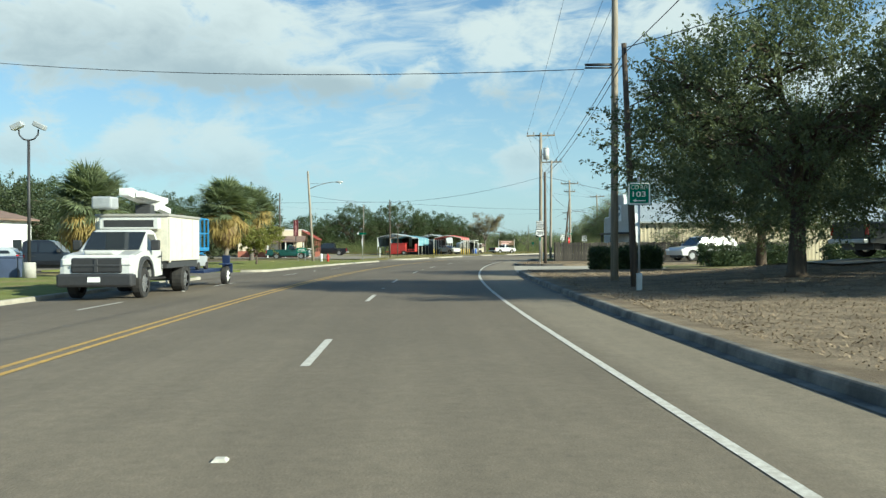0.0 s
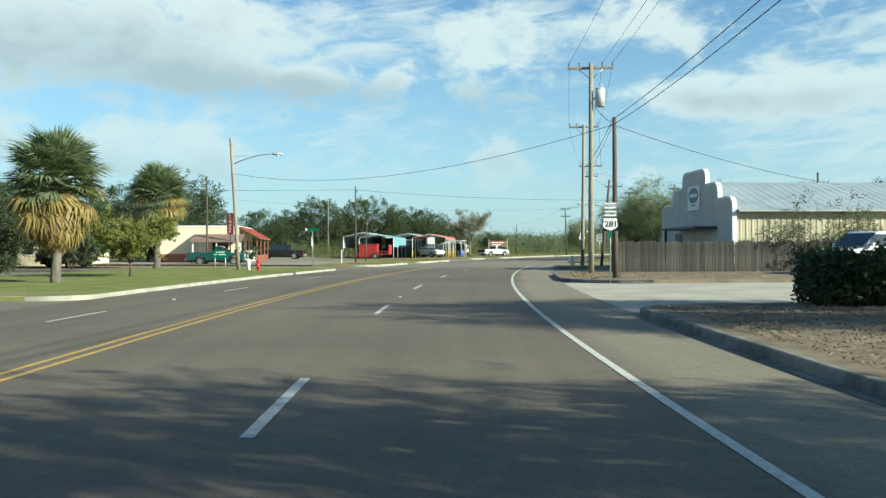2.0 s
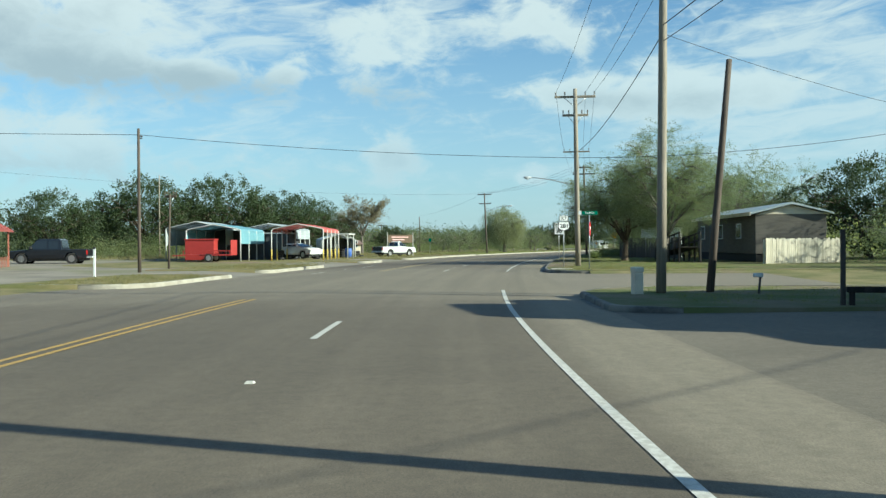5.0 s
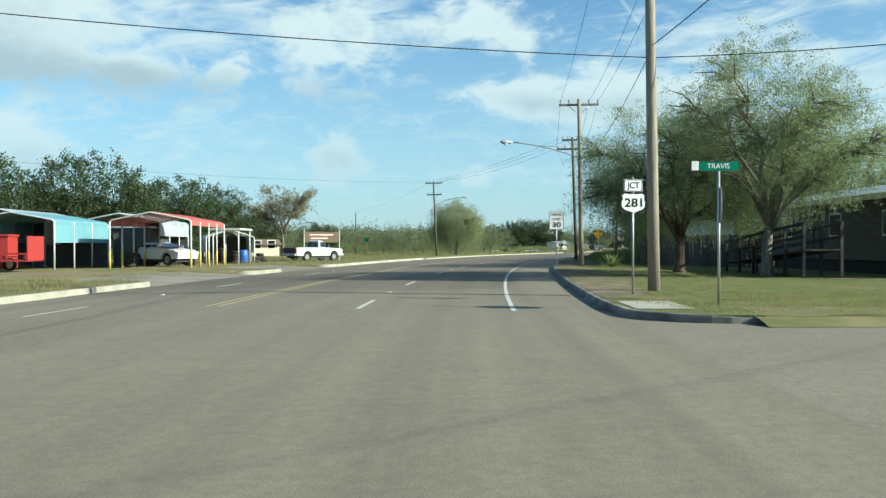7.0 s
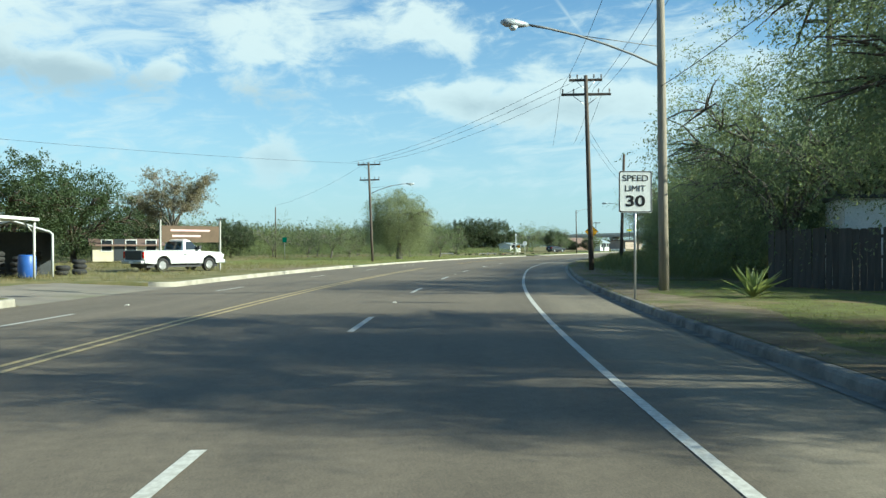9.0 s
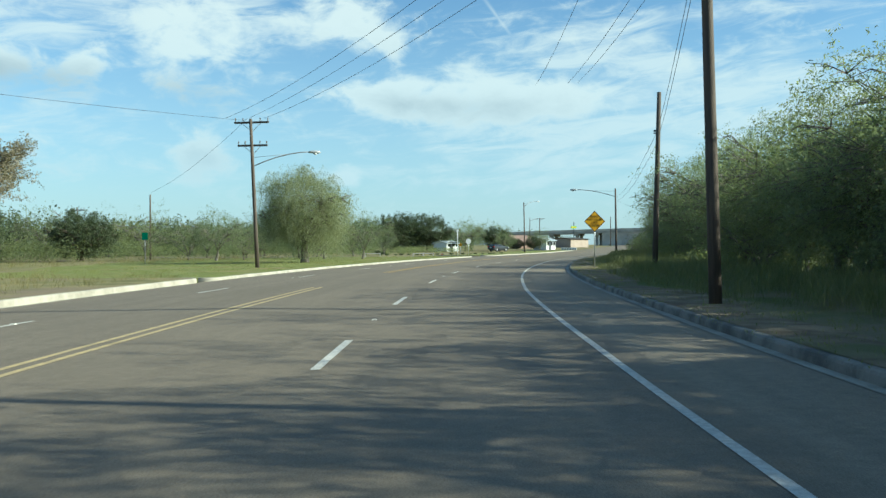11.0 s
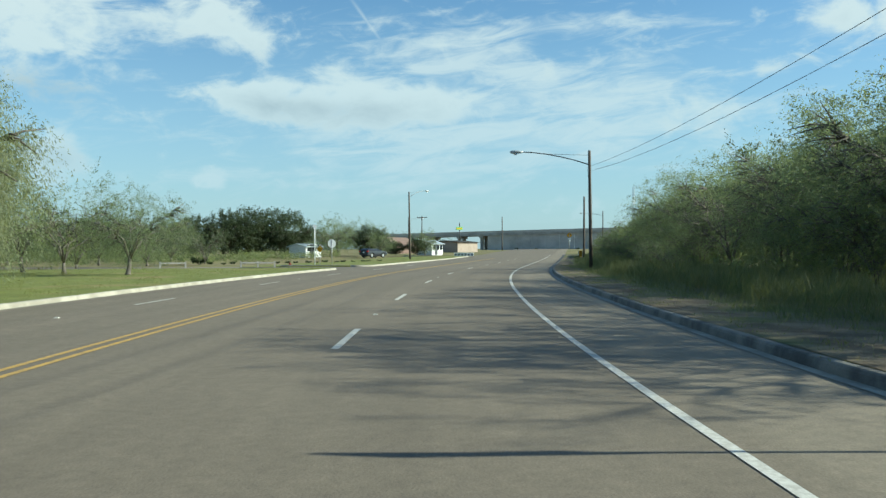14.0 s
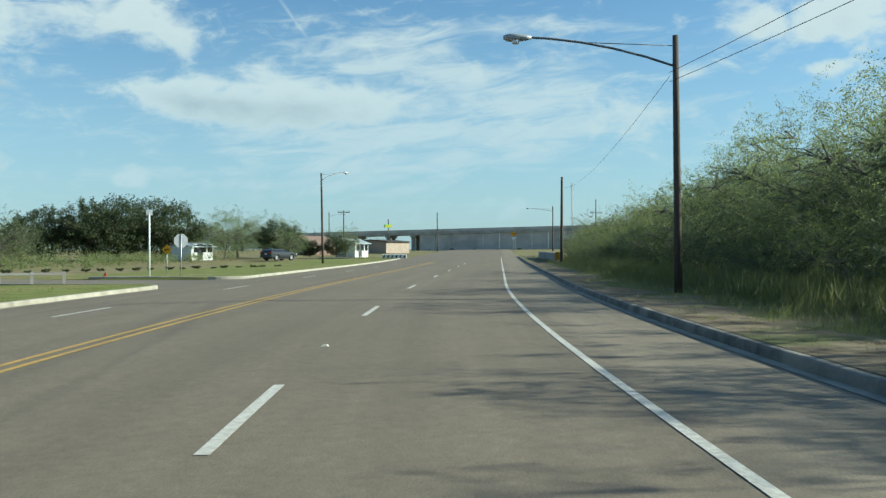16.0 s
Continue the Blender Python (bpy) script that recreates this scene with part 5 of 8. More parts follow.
def scatter_chips():
    rng = np.random.default_rng(9)
    Ps = []
    for s0, s1, o0, o1, n in ((6, 45.5, 4.4, 18, 60000), (61.5, 71, 4.2, 12, 12000)):
        ss, oo = rng.uniform(s0, s1, n), o0 + (o1 - o0) * rng.random(n) ** 1.3
        hh = np.interp(ss, S_ALL, H_ALL)
        base = 0.14 + np.clip((oo - 4) / 24, 0, 1) * 0.12
        Ps.append(np.stack([np.interp(ss, S_ALL, X_ALL) + oo * np.cos(hh), np.interp(ss, S_ALL, Y_ALL) - oo * np.sin(hh), base + rng.uniform(0.0, 0.03, n)], 1))
        Ps[-1][:, 2] += rise(Ps[-1][:, 0], Ps[-1][:, 1])
    P = np.concatenate(Ps)
    n = len(P)
    a = rng.uniform(0, 6.28, n)
    d = np.stack([np.cos(a), np.sin(a), rng.normal(size=n) * 0.35], 1)
    e = np.stack([-np.sin(a), np.cos(a), rng.normal(size=n) * 0.35], 1)
    s = rng.uniform(0.012, 0.038, (n, 1))
    tagged(quads_mesh("wood_chips", P, d * s, e * s * 0.4, CHIP), "scattered tan wood chips on the tree bed", "mulch", kind="stuff")


scatter_chips()


def agave(x, y):
    t = thing("agave_plant", at(x, y, 0.13, 0, 1.35), "pale green agave rosette on the lawn", "plant")
    rng = random.Random(3)
    bm = bmesh.new()
    for i in range(34):
        a, el, ln = rng.uniform(0, 6.28), rng.uniform(0.3, 1.3), rng.uniform(0.5, 0.8)
        d = Vector((math.cos(a) * math.cos(el), math.sin(a) * math.cos(el), math.sin(el)))
        q = Vector((-math.sin(a), math.cos(a), 0))
        mid = d * ln * 0.5
        tip = d * ln + Vector((0, 0, -0.10))
        lo = Vector((0, 0, -0.02))
        v = [bm.verts.new(c) for c in (q * 0.03, mid + q * 0.05, tip, mid - q * 0.05, -q * 0.03, mid + lo * 1.5)]
        bm.faces.new((v[0], v[1], v[2], v[5]))
        bm.faces.new((v[4], v[5], v[2], v[3]))
        bm.faces.new((v[0], v[5], v[4]))
    part("leaves", bm, LEAF_AGAVE, t)


agave(25.0, 135.5)

# ---- poles, lamps, wires ----
INSUL = plain("glazed_insulator", (0.20, 0.16, 0.13), 0.25)
TANK = plain("transformer_paint", (0.52, 0.53, 0.52), 0.45)
LAMP_BODY = plain("lamp_housing", (0.40, 0.42, 0.43), 0.55, 0.2)
LAMP_ARM = plain("weathered_lamp_arm", (0.17, 0.17, 0.17), 0.6, 0.3)
LAMP_GLASS = plain("lamp_glass", (0.70, 0.72, 0.72), 0.15)


def insulator(bm, p, h=0.22):
    x, y, z = p
    tube(bm, (x, y, z), (x, y, z + h), 0.018, 0.018, 6)
    for k in range(3):
        tube(bm, (x, y, z + h * (0.3 + 0.25 * k)), (x, y, z + h * (0.42 + 0.25 * k)), 0.055, 0.03, 8)


def utility_pole(x, y, h, mat, label, ang=0.0, lean=(0, 0), arms=(), r=0.14, tank=None, lamp=None, z0=0.05, bracket=None, cat="utility pole"):
    """arms: (height, length). lamp: (height, reach, compass angle, rise). ang: compass heading of the line of wires."""
    t = thing("utility_pole" if lamp is None or arms else "street_lamp", Matrix.Translation((x, y, z0 + float(rise(x, y)))), label, cat)
    lx, ly = lean
    up = lambda z: Vector((lx * z / h, ly * z / h, z))
    bm = bmesh.new()
    path_tube(bm, [up(z) - Vector((0, 0, 0.12 if z == 0 else 0)) for z in (0, h * 0.3, h * 0.65, h)], [r * 0.86, r * 0.78, r * 0.70, r * 0.6], 12)
    part("pole", bm, mat, t)
    c, s = math.cos(radians(ang)), math.sin(radians(ang))
    for z, ln in arms:
        bm = bmesh.new()
        rot = Matrix.Translation(up(z) + Vector((s, c, 0)) * r * 0.95) @ Matrix.Rotation(radians(-ang), 4, "Z")
        box(bm, -ln / 2, ln / 2, -0.05, 0.05, -0.06, 0.06, 0.012, rot)
        arm = part("crossarm", bm, POLE_DARK if mat is POLE_DARK else POLE_PALE, t)
        for f in (-0.94, -0.5, 0.5, 0.94):
            bm = bmesh.new()
            insulator(bm, rot @ Vector((f * ln / 2, 0, 0.06)))
            part("insulator", bm, INSUL, arm, "glazed pin insulator")
        bm = bmesh.new()
        for f in (-0.55, 0.55):
            tube(bm, rot @ Vector((f * ln / 2, -0.02, -0.05)), up(z - 0.55) + Vector((s, c, 0)) * r, 0.018, 0.018, 5)
        part("brace", bm, GALV, t)
    if tank:
        z, side = tank
        bm = bmesh.new()
        q = up(z) + Vector((c, -s, 0)) * side * (r + 0.26)
        tube(bm, q, q + Vector((0, 0, 0.85)), 0.23, 0.23, 16)
        tube(bm, q + Vector((0, 0, 0.85)), q + Vector((0, 0, 0.92)), 0.24, 0.16, 16)
        tube(bm, q + Vector((0.08, 0, 0.9)), q + Vector((0.08, 0, 1.12)), 0.035, 0.02, 8)
        tube(bm, q + Vector((0, 0, 0.4)), up(z + 0.4), 0.05, 0.05, 6)
        part("transformer", bm, TANK, t, "grey cylindrical pole transformer")
    if bracket:
        z, ln, a = bracket
        d = Vector((math.sin(radians(a)), math.cos(radians(a)), 0))
        bm = bmesh.new()
        tube(bm, up(z), up(z) + d * ln, 0.045, 0.045, 6)
        tube(bm, up(z - 0.10), up(z - 0.10) + d * ln, 0.03, 0.03, 6)
        part("bracket", bm, STEEL_DARK, t)
    if lamp:
        z, reach, a, ris = lamp
        d = Vector((math.sin(radians(a)), math.cos(radians(a)), 0))
        bm = bmesh.new()
        pts = [up(z) + d * reach * f + Vector((0, 0, ris * math.sin(f * math.pi / 2) ** 0.9)) for f in (0, 0.2, 0.4, 0.6, 0.8, 0.92)]
        path_tube(bm, pts, 0.032, 8)
        tube(bm, up(z + 0.55), pts[3], 0.012, 0.012, 5)
        arm = part("lamp_arm", bm, LAMP_ARM, t)
        bm = bmesh.new()
        e = pts[-1]
        w = Vector((d.y, -d.x, 0))
        rings = []
        for f, hw, hh in ((0, 0.05, 0.045), (0.15, 0.10, 0.08), (0.4, 0.16, 0.11), (0.62, 0.15, 0.10), (0.74, 0.07, 0.05)):
            rings.append([bm.verts.new(e + d * f + w * hw * math.cos(k * math.pi / 5) + Vector((0, 0, hh * math.sin(k * math.pi / 5)))) for k in range(10)])
        for q0, q1 in zip(rings, rings[1:]):
            for k in range(10):
                bm.faces.new((q0[k], q0[(k + 1) % 10], q1[(k + 1) % 10], q1[k])).smooth = True
        bm.faces.new(rings[0][::-1]), bm.faces.new(rings[-1])
        part("lamp_head", bm, LAMP_BODY, arm, "grey cobra-head street lamp")
        bm = bmesh.new()
        tube(bm, e + d * 0.42 + Vector((0, 0, -0.08)), e + d * 0.42 + Vector((0, 0, -0.17)), 0.13, 0.07, 12)
        part("lamp_glass", bm, LAMP_GLASS, arm)
    return t


def deg(s):
    return math.degrees(float(heading(s)))


PALE = "weathered pale wooden utility pole"
DARK = "dark creosoted wooden utility pole"
utility_pole(7.35, 27.9, 12.0, POLE_PALE, PALE + " beside an oak", 2, (0.05, 0), ((11.4, 2.3),), 0.15, bracket=(6.95, 0.95, 272), z0=0.12)
utility_pole(7.25, 24.2, 6.8, POLE_DARK, "short leaning " + DARK + " beside an oak", 2, (-0.28, 0), (), 0.12, z0=0.12)
utility_pole(8.55, 61.4, 6.4, POLE_DARK, "short " + DARK + " on the mulch island", 6, (-0.02, 0), (), 0.13, bracket=(6.1, 0.25, 20), z0=0.12)
utility_pole(8.95, 68.9, 10.1, POLE_PALE, PALE + " with a transformer", 7, (0.02, 0), ((9.9, 2.2),), 0.17, (8.0, 1), z0=0.12)
utility_pole(11.68, 87.3, 9.75, POLE_PALE, PALE + " on a grass corner", 9, (0.12, 0), ((9.6, 2.0),), 0.15, z0=0.08)
utility_pole(13.0, 87.4, 5.95, POLE_DARK, "leaning bare " + DARK, 9, (0.60, 0.1), (), 0.12, z0=0.08)
utility_pole(16.95, 112.7, 9.6, POLE_PALE, PALE + " beside a junction sign", 13, (-0.12, 0), ((9.2, 2.2), (8.2, 1.4)), 0.18, z0=0.12)
utility_pole(24.6, 138.9, 9.3, POLE_PALE, PALE + " carrying a street lamp", 17, (-0.12, 0), ((9.0, 2.2),), 0.16, lamp=(6.0, 4.4, 262, 0.75), z0=0.12)
utility_pole(30.9, 157.3, 9.5, POLE_DARK, "leaning " + DARK + " with two crossarms", 20, (-0.3, 0.0), ((9.3, 1.6), (8.6, 2.4)), 0.15, z0=0.12)
utility_pole(33.5, 143.5, 9.6, POLE_DARK, DARK + " among the trees", 20, (0.05, 0.1), ((9.0, 1.5),), 0.15, z0=0.12)
utility_pole(42.0, 176.5, 7.9, POLE_DARK, "bare " + DARK + " at the wood's edge", 25, (0.25, 0), (), 0.15, bracket=(6.2, 0.2, 295), z0=0.12)
utility_pole(66.7, 221.4, 6.82, POLE_DARK, "dark wooden pole with a long-armed street lamp", 33, (-0.1, 0), (), 0.13, lamp=(6.0, 4.15, 303, 0.78), z0=0.12, cat="street lamp")
utility_pole(95.1, 259.65, 7.0, POLE_DARK, "tall bare " + DARK + " by the kerb", 36, (0.05, 0), (), 0.15, z0=0.05)
utility_pole(163.5, 343, 9.0, POLE_DARK, "distant pole with a street lamp", 36, (0, 0), (), 0.16, lamp=(8.0, 5, 300, 0.6), z0=0, cat="street lamp")
utility_pole(150.0, 365, 8.2, POLE_DARK, "distant bare wooden pole", 36, (0, 0), (), 0.16, z0=0)
utility_pole(85.2, 283.2, 8.7, POLE_DARK, "dark wooden pole with a street lamp beside the kerb", 36, (-0.15, 0), (), 0.14, lamp=(8.0, 3.6, 66, 1.0), z0=-0.1, cat="street lamp")
utility_pole(27.6, 197.6, 9.1, POLE_DARK, DARK + " with two crossarms and a street lamp", 29, (-0.38, 0), ((8.9, 2.2), (7.5, 1.9)), 0.15, lamp=(6.2, 3.7, 92, 1.0), z0=-0.08)
utility_pole(-11.5, 85.4, 8.75, POLE_PALE, "pale leaning wooden pole with a street lamp on the lawn", 9, (-0.5, 0), (), 0.15, lamp=(7.0, 2.8, 80, 0.75), z0=-0.05)
utility_pole(-6.1, 113.4, 7.4, POLE_DARK, "thin " + DARK + " on a grass island", 13, (0, 0), (), 0.11, bracket=(7.0, 0.2, 90), z0=0.02)
utility_pole(-5.45, 118.2, 4.3, POLE_DARK, "short bare dark post on a grass island", 13, (0.1, 0), ((4.15, 0.7),), 0.08, z0=0.04)
utility_pole(-19.0, 107.0, 8.0, POLE_DARK, DARK + " behind the lawn", 9, (0, 0), (), 0.12, z0=-0.05)
utility_pole(22.6, 246.5, 7.2, POLE_DARK, DARK + " in the meadow", 30, (0, 0), (), 0.13, z0=-0.2)
utility_pole(15.0, 249.0, 5.8, POLE_DARK, "small " + DARK + " in the meadow", 30, (0, 0), ((5.5, 1.6),), 0.10, z0=-0.2)
utility_pole(34.0, 101.0, 7.6, POLE_DARK, DARK + " behind the shop", 60, (0, 0), ((6.6, 2.0), (6.2, 2.4)), 0.13, z0=0.05)
utility_pole(-15.5, 172, 9.5, POLE_PALE, "thin pale pole among the oaks", 30, (0, 0), (), 0.09, z0=0.05)
utility_pole(118, 345, 7.5, POLE_DARK, "distant dark wooden utility pole", 36, (0, 0), ((7.2, 2.2),), 0.14, z0=0)
utility_pole(128, 372, 8.0, POLE_DARK, "distant wooden pole with a street lamp", 36, (0, 0), (), 0.14, lamp=(7.2, 4, 80, 0.6), z0=0, cat="street lamp")
utility_pole(173.3, 341.1, 10.6, POLE_DARK, "distant wooden pole beyond the wood", 36, (0, 0), ((7.8, 2.2),), 0.14, z0=0)


def cable(a, b, sag, r=0.012, label="thin overhead power line", n=18):
    a, b = Vector(a), Vector(b)
    bm = bmesh.new()
    path_tube(bm, [a.lerp(b, i / n) - Vector((0, 0, sag * 4 * (i / n) * (1 - i / n))) for i in range(n + 1)], r, 5, False)
    ob = part("cable", bm, CABLE)
    tagged(ob, label, "cable", "overhead wires")


# along the right side: pole tops and their wire heights
line = [((7.4, -45), 11.7, 2), ((7.4, 27.9), 11.7, 2), ((8.97, 68.9), 10.25, 7), ((11.8, 87.3), 9.85, 9), ((16.83, 112.7), 9.55, 13), ((24.48, 138.9), 9.3, 17), ((30.4, 157.3), 8.95, 20), ((40, 182), 9.2, 36)]
for (p, z, a), (q, w, b) in zip(line, line[1:]):
    for f in (-1.03, 0.55, 1.03):
        u, v = radians(a), radians(b)
        cable((p[0] + math.cos(u) * f, p[1] - math.sin(u) * f, z), (q[0] + math.cos(v) * f, q[1] - math.sin(v) * f, w), 0.35, 0.008)
THICK = "thick black telephone cable overhead"
cable((6.98, 24.2, 6.75), (8.35, 61.4, 6.35), 0.35, 0.012, THICK)
cable((6.98, 24.2, 6.5), (8.35, 61.4, 6.15), 0.45, 0.012, THICK)
cable((6.98, -20, 6.7), (6.98, 24.2, 6.7), 0.4, 0.012, THICK)
cable((8.4, 61.4, 6.3), (11.75, 87.3, 6.8), 0.25, 0.013, THICK)
cable((8.4, 61.4, 6.1), (11.75, 87.3, 6.4), 0.35, 0.010, THICK)
cable((11.75, 87.3, 6.6), (16.9, 112.7, 6.3), 0.4, 0.013, THICK)
cable((16.9, 112.7, 6.2), (24.5, 138.9, 5.6), 0.4, 0.010, THICK)
cable((6.4, 27.9, 7.0), (-34, 44, 12.4), 0.9, 0.013, THICK)
cable((6.98, 24.2, 6.85), (24, 12, 10.5), 0.2, 0.013, THICK)
cable((-11.85, 85.4, 6.35), (8.4, 61.4, 6.2), 1.15, 0.011, THICK)
cable((8.4, 61.4, 6.25), (24.5, 76.5, 4.9), 0.3, 0.012, THICK)
cable((8.95, 68.9, 8.4), (8.42, 61.4, 6.3), 0.1, 0.012)
cable((-6.1, 113.4, 7.1), (16.8, 112.7, 6.0), 0.25, 0.013, THICK)
cable((-6.1, 113.4, 7.1), (-62, 108, 8.2), 0.5, 0.013, THICK)
cable((16.9, 112.7, 6.0), (33.5, 102, 7.0), 0.5, 0.012, THICK)
cable((11.75, 87.3, 6.6), (34, 101, 6.3), 0.4, 0.007)
cable((30.55, 157.3, 7.3), (42.15, 176.5, 6.3), 0.2, 0.0075)
cable((42.15, 176.5, 6.3), (66.6, 221.6, 6.0), 0.6, 0.0075)
cable((42.2, 176.5, 5.9), (66.6, 221.6, 5.75), 0.7, 0.0075)
cable((30.55, 157.3, 6.9), (42.15, 176.5, 5.9), 0.25, 0.0075)
cable((66.6, 221.6, 5.9), (110.2, 277.5, 7.8), 0.9, 0.006)
cable((26.9, 197.6, 8.95), (30.4, 157.3, 9.5), 0.5, 0.009)
cable((25.8, 197.9, 9.05), (29.6, 157.5, 9.5), 0.6, 0.009)
cable((28.0, 197.2, 9.05), (31.2, 157.1, 9.5), 0.6, 0.009)
cable((26.9, 197.6, 8.9), (22.6, 246.5, 7.2), 0.5, 0.009)
cable((26.9, 197.6, 8.9), (-30, 150, 8.5), 0.9, 0.009)

# ---- signs and street furniture ----
def post(t, h, x=0.0, r=0.028, mat=None):
    bm = bmesh.new()
    tube(bm, (x, 0.03, -0.15), (x, 0.03, h), r, r, 8)
    part("post", bm, mat or GALV, t)


def plate(t, w, h, z, mat, r=0.03, x=0.0, border=None, y=0.0, label="", poly=None, name="sign_plate", back=True, rim=1.0):
    pts = poly or rounded_poly(w, h, r)
    p = part(name, prism(bmesh.new(), pts, y - 0.006, y - 0.002, Matrix.Translation((x, 0, z))), mat, t, label)
    if back:
        part("back_sheet", prism(bmesh.new(), [(a * 0.998, b * 0.998) for a, b in pts], y - 0.0015, y + 0.002, Matrix.Translation((x, 0, z))), SIGN_BACK, p)
    if border is not None:
        bw = min(w, h) * 0.045 * rim
        o, i = [(a * (1 - 0.5 * bw / w * 2), b * (1 - 0.5 * bw / h * 2)) for a, b in pts], [(a * (1 - 1.9 * bw / w * 2), b * (1 - 1.9 * bw / h * 2)) for a, b in pts]
        bm = bmesh.new()
        n = len(pts)
        vo = [bm.verts.new((x + a, y - 0.0085, z + b)) for a, b in o]
        vi = [bm.verts.new((x + a, y - 0.0085, z + b)) for a, b in i]
        for k in range(n):
            bm.faces.new((vo[k], vi[k], vi[(k + 1) % n], vo[(k + 1) % n]))
        part("border", bm, border, p)
    return p


def words(p, text, z, size, mat, width=None, x=0.0, y=-0.010, bold=0.0, gap=1.0):
    text_part("lettering", text, size, mat, p, Matrix.Translation((x, y, z)), "", width, bold, gap)


def bars(p, rows, mat, y=-0.010):
    for x0, x1, z0, z1 in rows:
        part("bar", box_bm(x0, x1, y - 0.001, y + 0.001, z0, z1), mat, p)


def shield_poly(w, h):
    half = [(0.0, 0.50), (0.10, 0.455), (0.24, 0.465), (0.36, 0.50), (0.47, 0.40), (0.44, 0.22), (0.49, 0.02), (0.48, -0.18), (0.36, -0.34), (0.16, -0.42), (0.0, -0.50)]
    pts = half + [(-a, b) for a, b in half[-2:0:-1]]
    return [(a * w, b * h) for a, b in pts][::-1]


def octagon(r):
    return [(r * math.cos(radians(22.5 + 45 * i)), r * math.sin(radians(22.5 + 45 * i))) for i in range(8)]


def sign_thing(x, y, z, ang, label, name="road_sign"):
    return thing(name, facing(x, y, z + float(rise(x, y)), ang), label, "road sign")


# county road marker
t = sign_thing(7.05, 22.6, 0.14, 180, "green county road marker sign on a steel post", "county_road_sign")
post(t, 2.95)
p = plate(t, 0.60, 0.60, 2.52, SIGN_GREEN, 0.04, border=SIGN_WHITE)
words(p, "CO RD", 2.68, 0.15, SIGN_WHITE, 0.42)
words(p, "103", 2.50, 0.20, SIGN_WHITE, 0.34, bold=0.002)
bars(p, [(-0.10, 0.17, 2.325, 2.350)], SIGN_WHITE)
part("arrow", prism(bmesh.new(), [(-0.17, 2.337), (-0.08, 2.385), (-0.08, 2.29)], -0.0115, -0.0095), SIGN_WHITE, p)
part("post_base", box_bm(-0.07, 0.07, -0.04, 0.10, -0.05, 0.45, 0.01), GALV, t)

# route assembly on the island
t = sign_thing(8.02, 59.75, 0.12, road_face(61), "white route marker signs stacked on a steel post", "route_sign")
post(t, 3.05)
p = plate(t, 0.50, 0.27, 2.82, SIGN_WHITE, 0.03, border=SIGN_BLACK)
words(p, "NORTH", 2.82, 0.17, SIGN_BLACK, 0.40)
p = plate(t, 0.50, 0.25, 2.53, SIGN_WHITE, 0.03, border=SIGN_BLACK)
words(p, "BUSINESS", 2.53, 0.14, SIGN_BLACK, 0.43)
p = plate(t, 0.58, 0.52, 2.12, SIGN_BLACK, 0.03)
q = part("shield", prism(bmesh.new(), shield_poly(0.56, 0.49), -0.011, -0.008, Matrix.Translation((0, 0, 2.12))), SIGN_WHITE, t, "white route shield")
words(q, "281", 2.12, 0.30, SIGN_BLACK, 0.42, y=-0.014, bold=0.006)
plate(t, 0.09, 0.22, 1.72, SIGN_GREEN, 0.01)

# junction assembly
t = sign_thing(15.75, 111.2, 0.13, road_face(112) - 12, "junction route marker signs on a steel post", "junction_sign")
post(t, 2.75)
p = plate(t, 0.46, 0.29, 2.55, SIGN_WHITE, 0.03, border=SIGN_BLACK)
words(p, "JCT", 2.55, 0.20, SIGN_BLACK, 0.30, bold=0.002)
p = plate(t, 0.60, 0.47, 2.14, SIGN_BLACK, 0.03)
q = part("shield", prism(bmesh.new(), shield_poly(0.58, 0.45), -0.011, -0.008, Matrix.Translation((0, 0, 2.14))), SIGN_WHITE, t, "white route shield")
words(q, "281", 2.14, 0.28, SIGN_BLACK, 0.43, y=-0.014, bold=0.006)


# street names with a stop sign facing the side street
def corner_sign(x, y, z, stop_ang, name_ang, label, text=None, h=2.9):
    t = sign_thing(x, y, z, stop_ang, label, "stop_sign")
    post(t, h - 0.1)
    p = plate(t, 0.76, 0.76, 1.95, SIGN_RED, poly=octagon(0.38))
    words(p, "STOP", 1.95, 0.26, SIGN_WHITE, 0.52, bold=0.004)
    rel = Matrix.Rotation(radians(stop_ang - name_ang), 4, "Z")
    b = part("name_blade", box_bm(-0.36, 0.40, -0.004, 0.004, -0.09, 0.09, 0.0, Matrix.Translation((0.05, 0.03, h)) @ rel), SIGN_GREEN, t, "green street name blade")
    if text:
        text_part("lettering", text, 0.14, SIGN_WHITE, b, Matrix.Translation((0.05, 0.03, h)) @ rel @ Matrix.Translation((0.0, -0.007, 0)), "", 0.44)
    part("emblem_plate", box_bm(-0.52, -0.38, -0.004, 0.004, -0.08, 0.10, 0.0, Matrix.Translation((0.05, 0.03, h)) @ rel), SIGN_WHITE, t)
    return t


corner_sign(16.15, 107.9, 0.13, 112, 192, "stop sign and green street name blade on one post", "TRAVIS", 2.72)
corner_sign(-7.15, 89.3, -0.05, 273, 190, "stop sign seen from its grey back under a street name blade", None, 2.75)

# speed limit
t = sign_thing(22.05, 135.6, 0.13, road_face(138) - 5, "black on white speed limit sign on a steel post", "speed_limit_sign")
post(t, 2.9)
p = plate(t, 0.76, 0.94, 2.42, SIGN_WHITE, 0.04, border=SIGN_BLACK, rim=0.45)
words(p, "SPEED", 2.72, 0.19, SIGN_BLACK, 0.58)
words(p, "LIMIT", 2.49, 0.19, SIGN_BLACK, 0.46)
words(p, "30", 2.20, 0.34, SIGN_BLACK, 0.44, bold=0.008)

